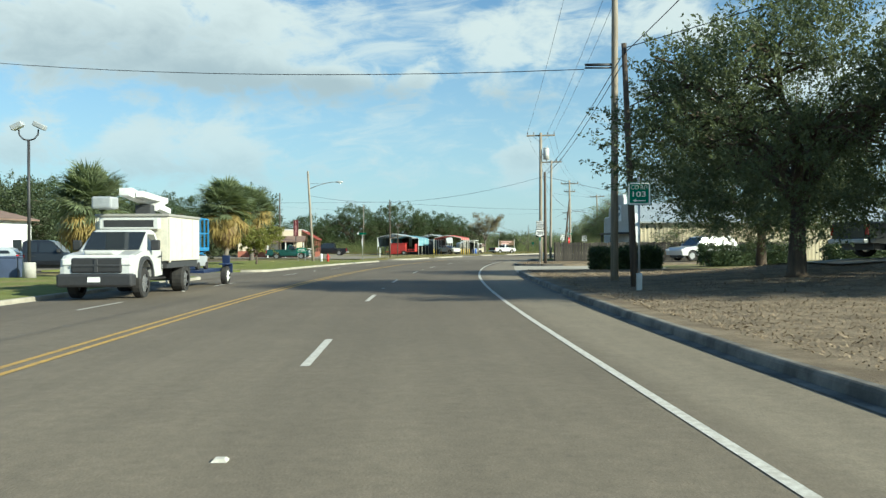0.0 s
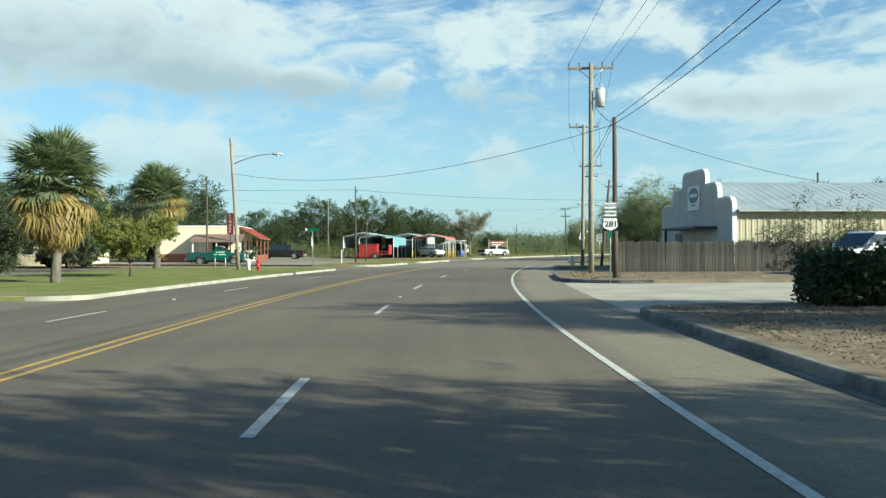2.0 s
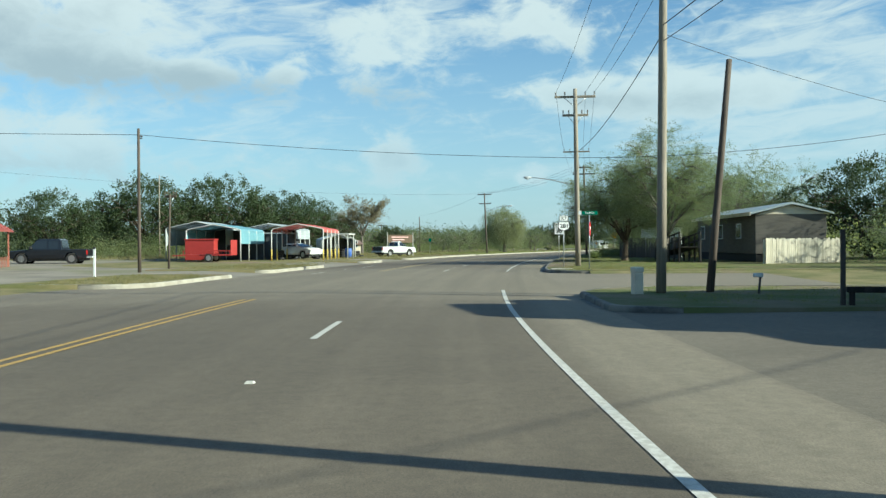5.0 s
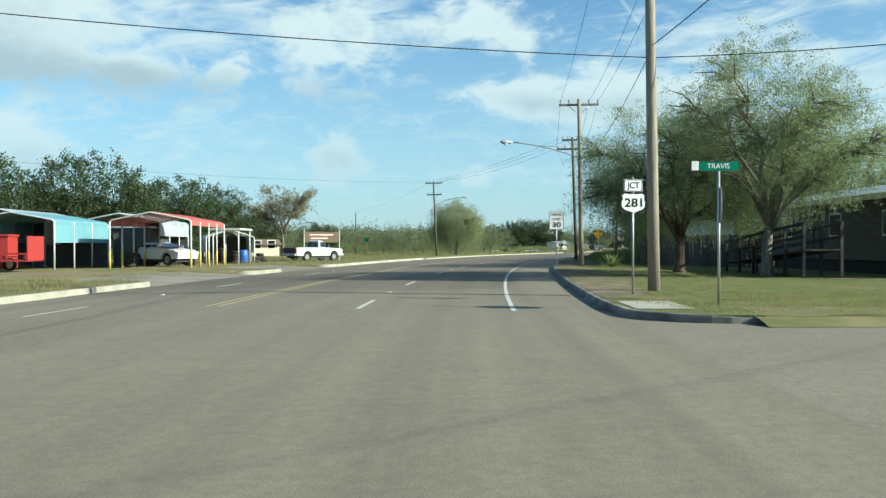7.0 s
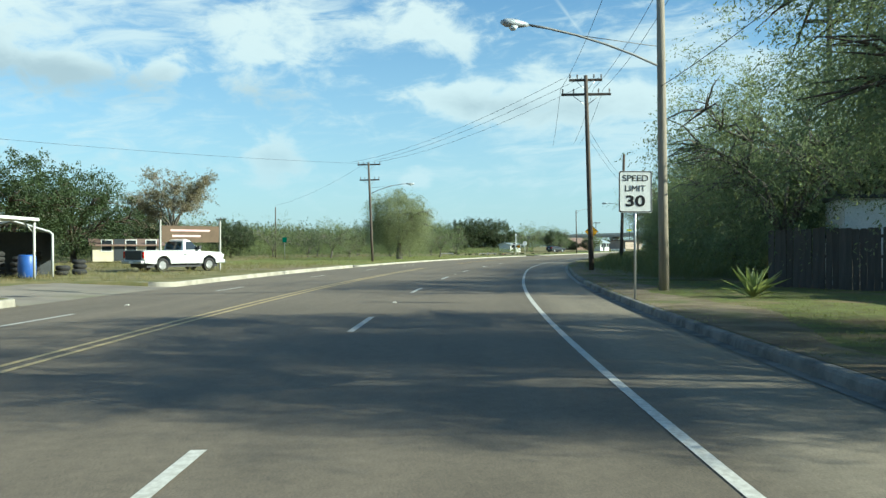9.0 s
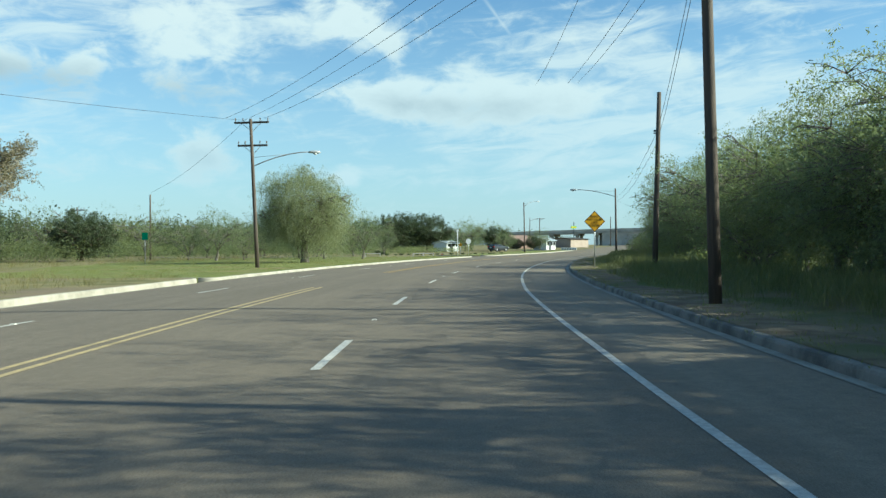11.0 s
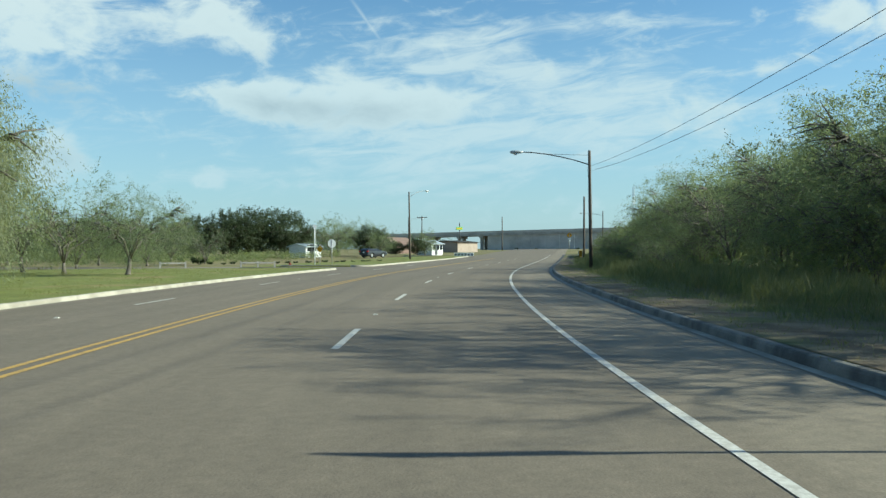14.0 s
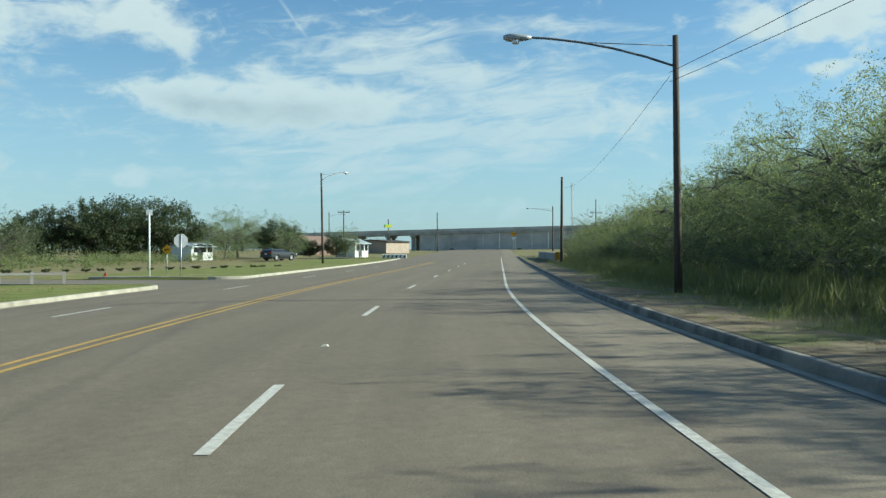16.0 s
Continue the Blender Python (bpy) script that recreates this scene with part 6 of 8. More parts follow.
# yellow warning diamond
t = sign_thing(42.55, 182.8, 0.13, road_face(190) - 9, "yellow diamond bridge ice warning sign", "warning_sign")
post(t, 2.9)
dia = [(0.54, 0), (0, 0.54), (-0.54, 0), (0, -0.54)]
p = plate(t, 1.08, 1.08, 2.36, SIGN_YELLOW, poly=dia, border=SIGN_BLACK, rim=0.5)
for i, (tx, w) in enumerate((("BRIDGE", 0.43), ("MAY ICE IN", 0.68), ("COLD", 0.32), ("WEATHER", 0.52))):
    words(p, tx, 2.60 - 0.152 * i, 0.15, SIGN_BLACK, w, bold=-0.001, gap=1.25)

# left side, at the meadow's end: seen from behind
t = sign_thing(62.1, 250.8, -0.25, 0, "stop sign seen from its pale grey back", "stop_sign")
post(t, 2.35)
plate(t, 0.76, 0.76, 2.0, SIGN_RED, poly=octagon(0.38))
t = sign_thing(60.3, 250.0, -0.25, 200, "tall white street name post", "street_sign")
post(t, 3.4, r=0.045, mat=SIGN_WHITE)
plate(t, 0.30, 0.26, 3.4, SIGN_WHITE, 0.01)
t = sign_thing(62.4, 254.5, -0.25, road_face(250), "small yellow diamond sign with a black arrow", "warning_sign")
post(t, 1.7)
p = plate(t, 0.5, 0.5, 1.55, SIGN_YELLOW, poly=[(0.28, 0), (0, 0.28), (-0.28, 0), (0, -0.28)])
bars(p, [(-0.12, 0.12, 1.53, 1.58), (-0.12, -0.07, 1.45, 1.6)], SIGN_BLACK)
t = sign_thing(165, 358, 0.0, 212, "yellow diamond sign with a black arrow before the embankment", "warning_sign")
post(t, 4.0, r=0.06)
p = plate(t, 1.2, 1.2, 3.55, SIGN_YELLOW, poly=[(0.74, 0), (0, 0.74), (-0.74, 0), (0, -0.74)], border=SIGN_BLACK)
bars(p, [(-0.12, 0.12, 3.3, 3.72), (-0.28, 0.28, 3.62, 3.78)], SIGN_BLACK)
plate(t, 0.6, 0.6, 2.75, SIGN_WHITE, 0.04)
t = sign_thing(21.5, 219, -0.2, 200, "green street blade on a thin post", "street_sign")
post(t, 2.6)
plate(t, 0.5, 0.6, 2.3, SIGN_GREEN, 0.02)

# low green guide board on the lawn
t = sign_thing(-12.4, 84.0, -0.05, 188, "low green guide board with white lettering on two posts", "guide_sign")
post(t, 1.05, -0.35), post(t, 1.05, 0.35)
p = plate(t, 0.95, 0.46, 1.10, SIGN_GREEN, 0.02)
bars(p, [(-0.28, 0.3, 1.17, 1.23), (-0.1, 0.38, 1.01, 1.07), (-0.4, -0.2, 1.01, 1.07)], SIGN_WHITE)
# small white marker stake on the lot
t = sign_thing(-6.9, 107.6, 0.0, 190, "thin white marker stake on the lot", "marker_stake")
part("post", box_bm(-0.05, 0.05, -0.03, 0.03, -0.05, 1.25, 0.01), SIGN_WHITE, t)
part("cap", box_bm(-0.055, 0.055, -0.035, 0.035, 1.252, 1.34, 0.01), STEEL_DARK, t)


def hydrant(x, y, z, mat, label, k=1.0):
    t = thing("fire_hydrant", at(x, y, z, 20, k), label, "fire hydrant")
    bm = bmesh.new()
    for z0, z1, a, b in ((0, 0.06, 0.15, 0.15), (0.06, 0.52, 0.105, 0.10), (0.52, 0.56, 0.14, 0.14)):
        tube(bm, (0, 0, z0), (0, 0, z1), a, b, 14)
    part("barrel", bm, mat, t)
    bm = bmesh.new()
    for z0, z1, a, b in ((0.56, 0.66, 0.125, 0.09), (0.66, 0.70, 0.09, 0.04), (0.70, 0.77, 0.03, 0.03)):
        tube(bm, (0, 0, z0), (0, 0, z1), a, b, 14)
    part("bonnet", bm, mat, t)
    for a in (0, 90, 180):
        bm = bmesh.new()
        d = Vector((math.cos(radians(a)), math.sin(radians(a)), 0))
        tube(bm, d * 0.08 + Vector((0, 0, 0.42)), d * 0.19 + Vector((0, 0, 0.42)), 0.055 if a != 90 else 0.07, None, 10)
        part("nozzle", bm, mat, t)


HYD_RED = plain("hydrant_red", (0.50, 0.03, 0.025), 0.45)
hydrant(-9.7, 82.8, -0.02, HYD_RED, "red fire hydrant on the lawn by the kerb")
hydrant(58.3, 250.4, -0.25, plain("hydrant_faded_red", (0.26, 0.045, 0.03), 0.6), "small faded red fire hydrant in the meadow", 0.62)
t = thing("utility_marker", at(-10.35, 83.0, -0.02), "white plastic utility marker post", "marker post")
bm = bmesh.new()
path_tube(bm, [(0, 0, -0.02), (0, 0, 0.5), (0, 0, 0.7), (0, 0, 0.74)], [0.14, 0.135, 0.13, 0.06], 12)
part("body", bm, SIGN_WHITE, t)
t = thing("utility_pedestal", at(10.95, 87.0, 0.08, 10, 0.9), "cream telephone pedestal in the grass", "utility box")
part("body", box_bm(-0.13, 0.13, -0.12, 0.12, -0.03, 0.62, 0.02), plain("pedestal_cream", (0.66, 0.60, 0.46), 0.5), t)
part("cap", box_bm(-0.145, 0.145, -0.135, 0.135, 0.622, 0.78, 0.03), MATS["pedestal_cream"], t)
t = thing("mail_post", at(13.9, 86.6, 0.06, 0), "short black post with a small lamp", "post")
bm = bmesh.new()
tube(bm, (0, 0, -0.05), (0.05, 0, 0.45), 0.03, 0.03, 8)
part("post", bm, STEEL_DARK, t)
part("head", box_bm(-0.12, 0.10, -0.06, 0.06, 0.45, 0.55, 0.02), SIGN_WHITE, t)

# car park floodlights on a concrete foot
t = thing("floodlight_pole", at(-17.0, 39.3, -0.05), "dark steel pole with twin floodlights on a concrete base", "lamp post")
bm = bmesh.new()
path_tube(bm, [(0, 0, -0.05), (0, 0, 0.72), (0, 0, 0.75)], [0.30, 0.28, 0.25], 16)
part("base", bm, CONCRETE, t, "pale concrete footing")
bm = bmesh.new()
tube(bm, (0, 0, 0.7), (0, 0, 6.3), 0.075, 0.06, 10)
part("pole", bm, STEEL_DARK, t)
for sx in (-1, 1):
    bm = bmesh.new()
    path_tube(bm, [(0, 0, 6.25), (sx * 0.25, 0, 6.32), (sx * 0.42, 0, 6.5), (sx * 0.45, 0, 6.75)], 0.035, 8)
    arm = part("arm", bm, STEEL_DARK, t)
    m = Matrix.Translation((sx * 0.5, 0, 6.9)) @ Matrix.Rotation(radians(sx * 25), 4, "Y")
    part("lamp_head", box_bm(-0.28, 0.28, -0.18, 0.18, -0.09, 0.13, 0.04, m), LAMP_BODY, arm, "boxy floodlight head")
    part("lamp_glass", box_bm(-0.22, 0.22, -0.14, 0.14, -0.105, -0.092, 0.0, m), LAMP_GLASS, arm)
t = thing("waste_bin", at(-18.2, 39.9, -0.06, 10), "dark blue waste bin beside the lamp post", "waste bin")
part("body", box_bm(-0.45, 0.45, -0.4, 0.4, 0, 0.95, 0.04), plain("bin_blue", (0.06, 0.08, 0.14), 0.5), t)
part("lid", box_bm(-0.48, 0.48, -0.43, 0.43, 0.952, 1.04, 0.03), MATS["bin_blue"], t)
# concrete lamp foot across the car park
t = thing("lamp_footing", at(26.5, 62.0, 0.28), "round concrete lamp footing in the car park", "footing")
bm = bmesh.new()
path_tube(bm, [(0, 0, -0.1), (0, 0, 0.75), (0, 0, 0.78)], [0.33, 0.32, 0.28], 16)
part("base", bm, CONCRETE, t)
bm = bmesh.new()
tube(bm, (0, 0, 0.78), (0, 0, 6.5), 0.06, 0.05, 8)
part("pole", bm, GALV, t)

# ---- buildings ----
METAL_GREY = material("corrugated_grey_metal", (0.54, 0.515, 0.47), (0.42, 0.40, 0.37), 0.55, 0.8, 20, 0.5, 0.05)
METAL_TAN = material("corrugated_tan_metal", (0.50, 0.43, 0.29), (0.41, 0.35, 0.235), 0.55, 0.8, 20, 0.5, 0.05)
METAL_ROOF = material("pale_metal_roof", (0.50, 0.54, 0.54), (0.36, 0.40, 0.40), 0.4, 0.6, 12, 0.6, 0.05, metal=0.4)
TRIM_WHITE = material("white_trim_paint", (0.76, 0.76, 0.73), (0.55, 0.55, 0.52), 0.6, 2, 20, 0.4, 0.05)
EAVES_GREY = plain("grey_eaves_paint", (0.34, 0.36, 0.34), 0.5)
STUCCO = material("cream_stucco", (0.66, 0.58, 0.44), (0.52, 0.44, 0.32), 0.85, 0.7, 25, 0.5, 0.15)
STUCCO_RED = material("brick_red_dado", (0.34, 0.13, 0.09), (0.24, 0.09, 0.06), 0.85, 1.0, 25, 0.6, 0.15)
ROOF_RED = material("red_metal_roof", (0.29, 0.075, 0.058), (0.20, 0.055, 0.045), 0.55, 0.8, 15, 0.5, 0.05)
ROOF_BROWN = material("brown_shingle_roof", (0.22, 0.145, 0.115), (0.13, 0.09, 0.07), 0.9, 1.5, 25, 0.7, 0.2)
SHEET_BLUE = material("pale_blue_metal_sheet", (0.17, 0.335, 0.385), (0.12, 0.26, 0.31), 0.45, 0.8, 15, 0.5, 0.05, metal=0.1)
SHEET_RED = material("salmon_red_metal_sheet", (0.50, 0.12, 0.095), (0.38, 0.085, 0.07), 0.45, 0.8, 15, 0.5, 0.05, metal=0.1)
FRAME_WHITE = plain("white_steel_tube", (0.55, 0.55, 0.51), 0.5)
FRAME_YELLOW = plain("yellow_painted_post", (0.62, 0.46, 0.10), 0.55)
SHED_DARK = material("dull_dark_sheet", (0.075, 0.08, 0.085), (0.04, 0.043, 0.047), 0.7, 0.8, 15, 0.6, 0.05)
DARKVOID = plain("dark_interior", (0.02, 0.02, 0.02), 0.9)
DOOR_DARK = plain("dark_door_paint", (0.045, 0.05, 0.055), 0.5)
WALL_CONC = material("embankment_concrete", (0.52, 0.485, 0.435), (0.36, 0.335, 0.30), 0.9, 0.25, 6, 0.8, 0.1)


def corrugated(bm, x0, x1, z0, z1f, y, pitch=0.3, depth=0.035, m=None):
    """A ribbed sheet in the xz plane at y; z1f gives its top by x."""
    n = max(2, int(round((x1 - x0) / pitch)))
    xs = []
    for i in range(n):
        a = x0 + (x1 - x0) * i / n
        p = (x1 - x0) / n
        xs += [(a, 0), (a + p * 0.55, 0), (a + p * 0.65, -depth), (a + p * 0.9, -depth)]
    xs.append((x1, 0))
    lo = [bm.verts.new((x, y + d, z0)) for x, d in xs]
    hi = [bm.verts.new((x, y + d, z1f(x))) for x, d in xs]
    for i in range(len(xs) - 1):
        bm.faces.new((lo[i], lo[i + 1], hi[i + 1], hi[i]))
    if m is not None:
        bmesh.ops.transform(bm, matrix=m, verts=lo + hi)
    return bm


def metal_shop():
    """Shop of ribbed metal: stepped false front towards the road, gable hall behind."""
    t = new("metal_shop")
    t.empty_display_size = 0.3
    t.matrix_basis = Matrix.Translation((17.15, 72.8, 0.08)) @ Matrix.Rotation(radians(92.5), 4, "Z")
    tagged(t, "grey ribbed metal shop with a stepped white-edged false front", "shop building")
    # local: x along the front, +y towards the road, hall at -y
    W = 12.0
    tiers = [(0, 2.1, 3.95), (2.1, 4.0, 4.85), (4.0, 8.0, 5.75), (8.0, 9.9, 4.85), (9.9, 12.0, 3.95)]
    outline = [(0, 0)]
    r = 0.55
    for i, (a, b, h) in enumerate(tiers):
        left = i <= 2
        right = i >= 2
        if left:
            outline += [(a, h - r)] + [(a + r - r * math.cos(q), h - r + r * math.sin(q)) for q in (0.4, 0.8, 1.2)] + [(a + r, h)]
        else:
            outline.append((a, h))
        if right:
            outline += [(b - r, h)] + [(b - r + r * math.sin(q), h - r + r * math.cos(q)) for q in (0.4, 0.8, 1.2)] + [(b, h - r)]
        else:
            outline.append((b, h))
    outline.append((W, 0))
    core = part("front_wall", prism(bmesh.new(), outline, -0.16, -0.02), METAL_GREY, t)

    def top(x):
        zs = [z for (x0, z), (x1, z2) in zip(outline, outline[1:]) if min(x0, x1) <= x <= max(x0, x1)]
        best = 0
        for (xa, za), (xb, zb) in zip(outline, outline[1:]):
            if min(xa, xb) - 1e-6 <= x <= max(xa, xb) + 1e-6 and abs(xb - xa) > 1e-6:
                best = max(best, za + (zb - za) * (x - xa) / (xb - xa))
        return max(best, 3.2) - 0.03

    bm = corrugated(bmesh.new(), 0.05, W - 0.05, 0.0, top, 0.02, 0.3, -0.035)
    part("rib_sheet", bm, METAL_GREY, core)
    bm = bmesh.new()
    pts = [Vector((x, -0.07, z)) for x, z in outline]
    for a, b in zip(pts, pts[1:]):
        if (b - a).length > 0.02:
            d = (b - a).normalized()
            nrm = Vector((-d.z, 0, d.x)) * 0.055
            v = []
            for q in (a, b):
                for sx, sy in ((-1, -1), (1, -1), (1, 1), (-1, 1)):
                    v.append(bm.verts.new(q + nrm * sx + Vector((0, 0.13 * sy, 0))))
            for k in range(4):
                bm.faces.new((v[k], v[(k + 1) % 4], v[4 + (k + 1) % 4], v[4 + k]))
    part("edge_trim", bm, TRIM_WHITE, t, "white edge trim of the false front")
    # the hall
    D = 22.0
    part("hall_wall", corrugated(bmesh.new(), 0, D, 0, lambda x: 3.25, 0, 0.32, 0.022, Matrix.Translation((0.12, -0.2, 0)) @ Matrix.Rotation(radians(-90), 4, "Z")), METAL_TAN, t, "tan ribbed metal side wall")
    part("hall_wall", box_bm(W - 0.2, W - 0.1, -D, -0.2, 0, 3.25), METAL_TAN, t)
    part("hall_wall", prism(bmesh.new(), [(0.1, 0), (W - 0.1, 0), (W - 0.1, 3.25), (W / 2, 5.1), (0.1, 3.25)], -D - 0.05, -D + 0.05), METAL_TAN, t)
    for x0, x1, z0, z1 in ((-0.25, W / 2, 3.22, 5.12), (W / 2, W + 0.25, 5.12, 3.22)):
        bm = bmesh.new()
        n = 44
        for i in range(n):
            ya, yb = -0.2 - (D + 0.3) * i / n, -0.2 - (D + 0.3) * (i + 1) / n
            rib = 0.014
            pr = [(ya, 0), (ya + (yb - ya) * 0.8, 0), (ya + (yb - ya) * 0.85, rib), (yb, rib), (yb, 0)]
            lo = [bm.verts.new((x0, yy, z0 + q)) for yy, q in pr]
            hi = [bm.verts.new((x1, yy, z1 + q)) for yy, q in pr]
            for k in range(4):
                bm.faces.new((lo[k], lo[k + 1], hi[k + 1], hi[k]))
        bmesh.ops.remove_doubles(bm, verts=bm.verts, dist=0.0005)
        part("roof", bm, METAL_ROOF, t, "pale standing-seam metal roof")
    part("eave_gutter", box_bm(-0.3, -0.2, -D - 0.3, -0.2, 3.14, 3.26), EAVES_GREY, t, "grey painted eaves gutter")
    # notice on the front, awning, door and posts
    nb = part("notice_board", box_bm(4.85, 6.95, 0.06, 0.09, 3.45, 4.90, 0.01), SIGN_WHITE, t, "white notice board with a round emblem")
    bm = bmesh.new()
    c = [bm.verts.new((5.9 + 0.85 * math.cos(q), 0.096, 4.33 + 0.46 * math.sin(q))) for q in [2 * math.pi * k / 28 for k in range(28)]]
    bm.faces.new(c)
    part("emblem", bm, plain("emblem_teal", (0.10, 0.16, 0.19), 0.5), nb)
    part("emblem_band", box_bm(5.25, 6.55, 0.10, 0.104, 4.22, 4.44), SIGN_WHITE, nb)
    part("bar", box_bm(5.55, 6.25, 0.10, 0.104, 3.72, 3.80), MATS["emblem_teal"], nb)
    part("awning", box_bm(2.2, 8.2, 0.04, 1.3, 2.30, 2.44, 0.02, None), STEEL_DARK, t, "flat dark awning over the door")
    for x in (7.8,):
        part("awning_post", box_bm(x - 0.07, x + 0.07, 1.1, 1.24, 0, 2.298), STEEL_DARK, t)
    part("shop_door", box_bm(8.2, 9.3, 0.06, 0.10, 0.02, 2.1), DOOR_DARK, t)
    return t


metal_shop()


def plank_fence(name, p0, p1, h, mat, label, pitch=0.15, z0=0.1, seed=1, group=""):
    p0, p1 = Vector(p0), Vector(p1)
    d = p1 - p0
    ln = d.length
    ang = math.atan2(d.y, d.x)
    t = thing(name, Matrix.Translation((p0.x, p0.y, z0)) @ Matrix.Rotation(ang, 4, "Z"), label, "fence")
    rng = random.Random(seed)
    meshes = []
    for k in range(5):
        hh = h * rng.uniform(0.97, 1.03)
        w = pitch * rng.uniform(0.90, 0.96)
        me = bpy.data.meshes.new("plank")
        bm = prism(bmesh.new(), [(0, 0), (w, 0), (w, hh - 0.04), (w - 0.03, hh), (0.03, hh), (0, hh - 0.04)], -0.01, 0.01)
        bm.to_mesh(me)
        bm.free()
        me.materials.append(mat)
        meshes.append(me)
    n = int(ln / pitch)
    for i in range(n):
        shared("plank", rng.choice(meshes), t, Matrix.Translation((i * pitch, rng.uniform(-.006, .006), rng.uniform(-.03, .02))) @ Matrix.Rotation(radians(rng.uniform(-1.0, 1.0)), 4, "Y"))
    for z in (0.35, h * 0.55, h - 0.25):
        part("rail", box_bm(0, ln, 0.02, 0.06, z - 0.045, z + 0.045), mat, t)
    k = max(2, int(ln / 2.4))
    for i in range(k + 1):
        part("fence_post", box_bm(ln * i / k - 0.05, ln * i / k + 0.05, 0.062, 0.16, -0.1, h - 0.05), mat, t)
    return t


plank_fence("plank_fence", (10.1, 69.2), (31.0, 73.4), 1.52, FENCE_WOOD, "weathered grey plank fence with uneven tops", 0.15, 0.15, 1)
plank_fence("picket_fence", (28.3, 113.8), (34.5, 116.0), 1.5, material("pale_fence_wood", (0.50, 0.46, 0.36), (0.34, 0.30, 0.22), 0.85, 2.2, 30, 0.7, 0.2, rand=0.3, stretch=(5, 5, 0.5)), "pale upright picket fence beside a trailer home", 0.17, 0.08, 2)
plank_fence("dark_fence", (28.6, 140.0), (31.2, 132.8), 1.75, material("dark_fence_wood", (0.085, 0.075, 0.065), (0.05, 0.045, 0.04), 0.9, 2.2, 30, 0.7, 0.2, rand=0.4, stretch=(5, 5, 0.5)), "dark weathered plank fence under trees", 0.2, 0.08, 3)

# low timber rail before the shop
t = thing("timber_rail", Matrix.Translation((13.6, 82.4, 0.06)) @ Matrix.Rotation(radians(-22), 4, "Z"), "low weathered timber parking rail", "rail")
part("beam", box_bm(0, 4.2, -0.07, 0.07, 0.30, 0.42, 0.015), FENCE_WOOD, t)
for x in (0.1, 1.5, 2.8, 4.1):
    part("rail_post", box_bm(x - 0.05, x + 0.05, -0.05, 0.05, -0.05, 0.30), FENCE_WOOD, t)
part("tall_post", box_bm(-0.11, -0.02, -0.05, 0.05, -0.05, 1.55, 0.01), FENCE_WOOD, t)


def liquor_store():
    t = thing("liquor_store", Matrix.Translation((-26.1, 112.6, -0.02)) @ Matrix.Rotation(radians(6), 4, "Z"), "cream stucco liquor store with a red metal side roof", "shop building")
    # local x along the front (towards the road), y away up the road
    part("wall", box_bm(0.6, 8.6, 0, 14, 0, 3.55, 0.02), STUCCO, t)
    part("dado", box_bm(0.58, 8.62, -0.02, 14.02, 0, 0.9), STUCCO_RED, t, "brick red painted dado")
    part("parapet_cap", box_bm(0.54, 8.66, -0.06, 14.06, 3.552, 3.66), TRIM_WHITE, t)
    bm = bmesh.new()
    prism(bm, [(8.63, 3.6), (10.6, 2.45), (10.6, 2.36), (8.63, 3.5)], 0.2, 14.6)
    part("side_roof", bm, ROOF_RED, t, "sloping red metal roof over the side")
    for i in range(24):
        y = 0.3 + 14.2 * i / 23
        part("roof_rib", prism(bmesh.new(), [(8.64, 3.62), (10.58, 2.49), (10.58, 2.46), (8.64, 3.59)], y, y + 0.05), ROOF_RED, t)
    for y in (0.4, 5, 9.6, 14.2):
        part("roof_post", box_bm(10.3, 10.38, y, y + 0.08, 0, 2.55), STUCCO_RED, t)
    for i in range(34):
        y = 0.6 + i * 0.40
        if not 4.2 < y < 5.6:
            part("railing_bar", box_bm(10.34, 10.38, y, y + 0.04, 0.05, 0.75), STUCCO_RED, t)
    for y in (3, 8, 11.5):
        part("side_window", box_bm(8.62, 8.66, y, y + 1.2, 1.1, 2.2), GLASS, t)
    # porch
    part("porch_roof", prism(bmesh.new(), [(4.4, 0), (4.4, 0.1), (9.2, 0.1), (9.2, 0)], -3.0, -0.02, Matrix(((1, 0, 0, 0), (0, 1, 0, 0), (0, 0.24, 1, 2.72), (0, 0, 0, 1)))), ROOF_BROWN, t, "brown sloping porch roof")
    for x in (4.6, 6.8, 9.0):
        part("porch_post", box_bm(x, x + 0.12, -2.85, -2.73, 0, 2.05), TRIM_WHITE, t)
    part("shop_window", box_bm(6.1, 7.6, -0.06, -0.025, 1.0, 2.2), GLASS, t)
    part("shop_door", box_bm(4.8, 5.7, -0.06, -0.025, 0.02, 2.1), SIGN_WHITE, t)
    part("air_unit", box_bm(8.9, 9.7, 4.3, 5.2, 0.0, 1.2, 0.03), SIGN_WHITE, t)
    return t


liquor_store()
t = thing("liquor_sign", Matrix.Translation((-17.7, 110.6, 0)), "tall dark red vertical liquor sign on a pole", "shop sign")
bm = bmesh.new()
tube(bm, (0, 0, -0.05), (0, 0, 4.6), 0.06, 0.06, 10)
part("pole", bm, STEEL_DARK, t)
sb = part("sign_box", box_bm(-0.30, 0.30, -0.10, 0.10, 2.75, 4.75, 0.03), plain("sign_maroon", (0.10, 0.015, 0.02), 0.5), t, "dark maroon sign box with pale letters")
for i, ch in enumerate("LIQUOR"):
    text_part("lettering", ch, 0.34, plain("letter_pink", (0.70, 0.42, 0.40), 0.5), sb, Matrix.Translation((0, -0.11, 4.55 - 0.32 * i)), "", None, 0.004)


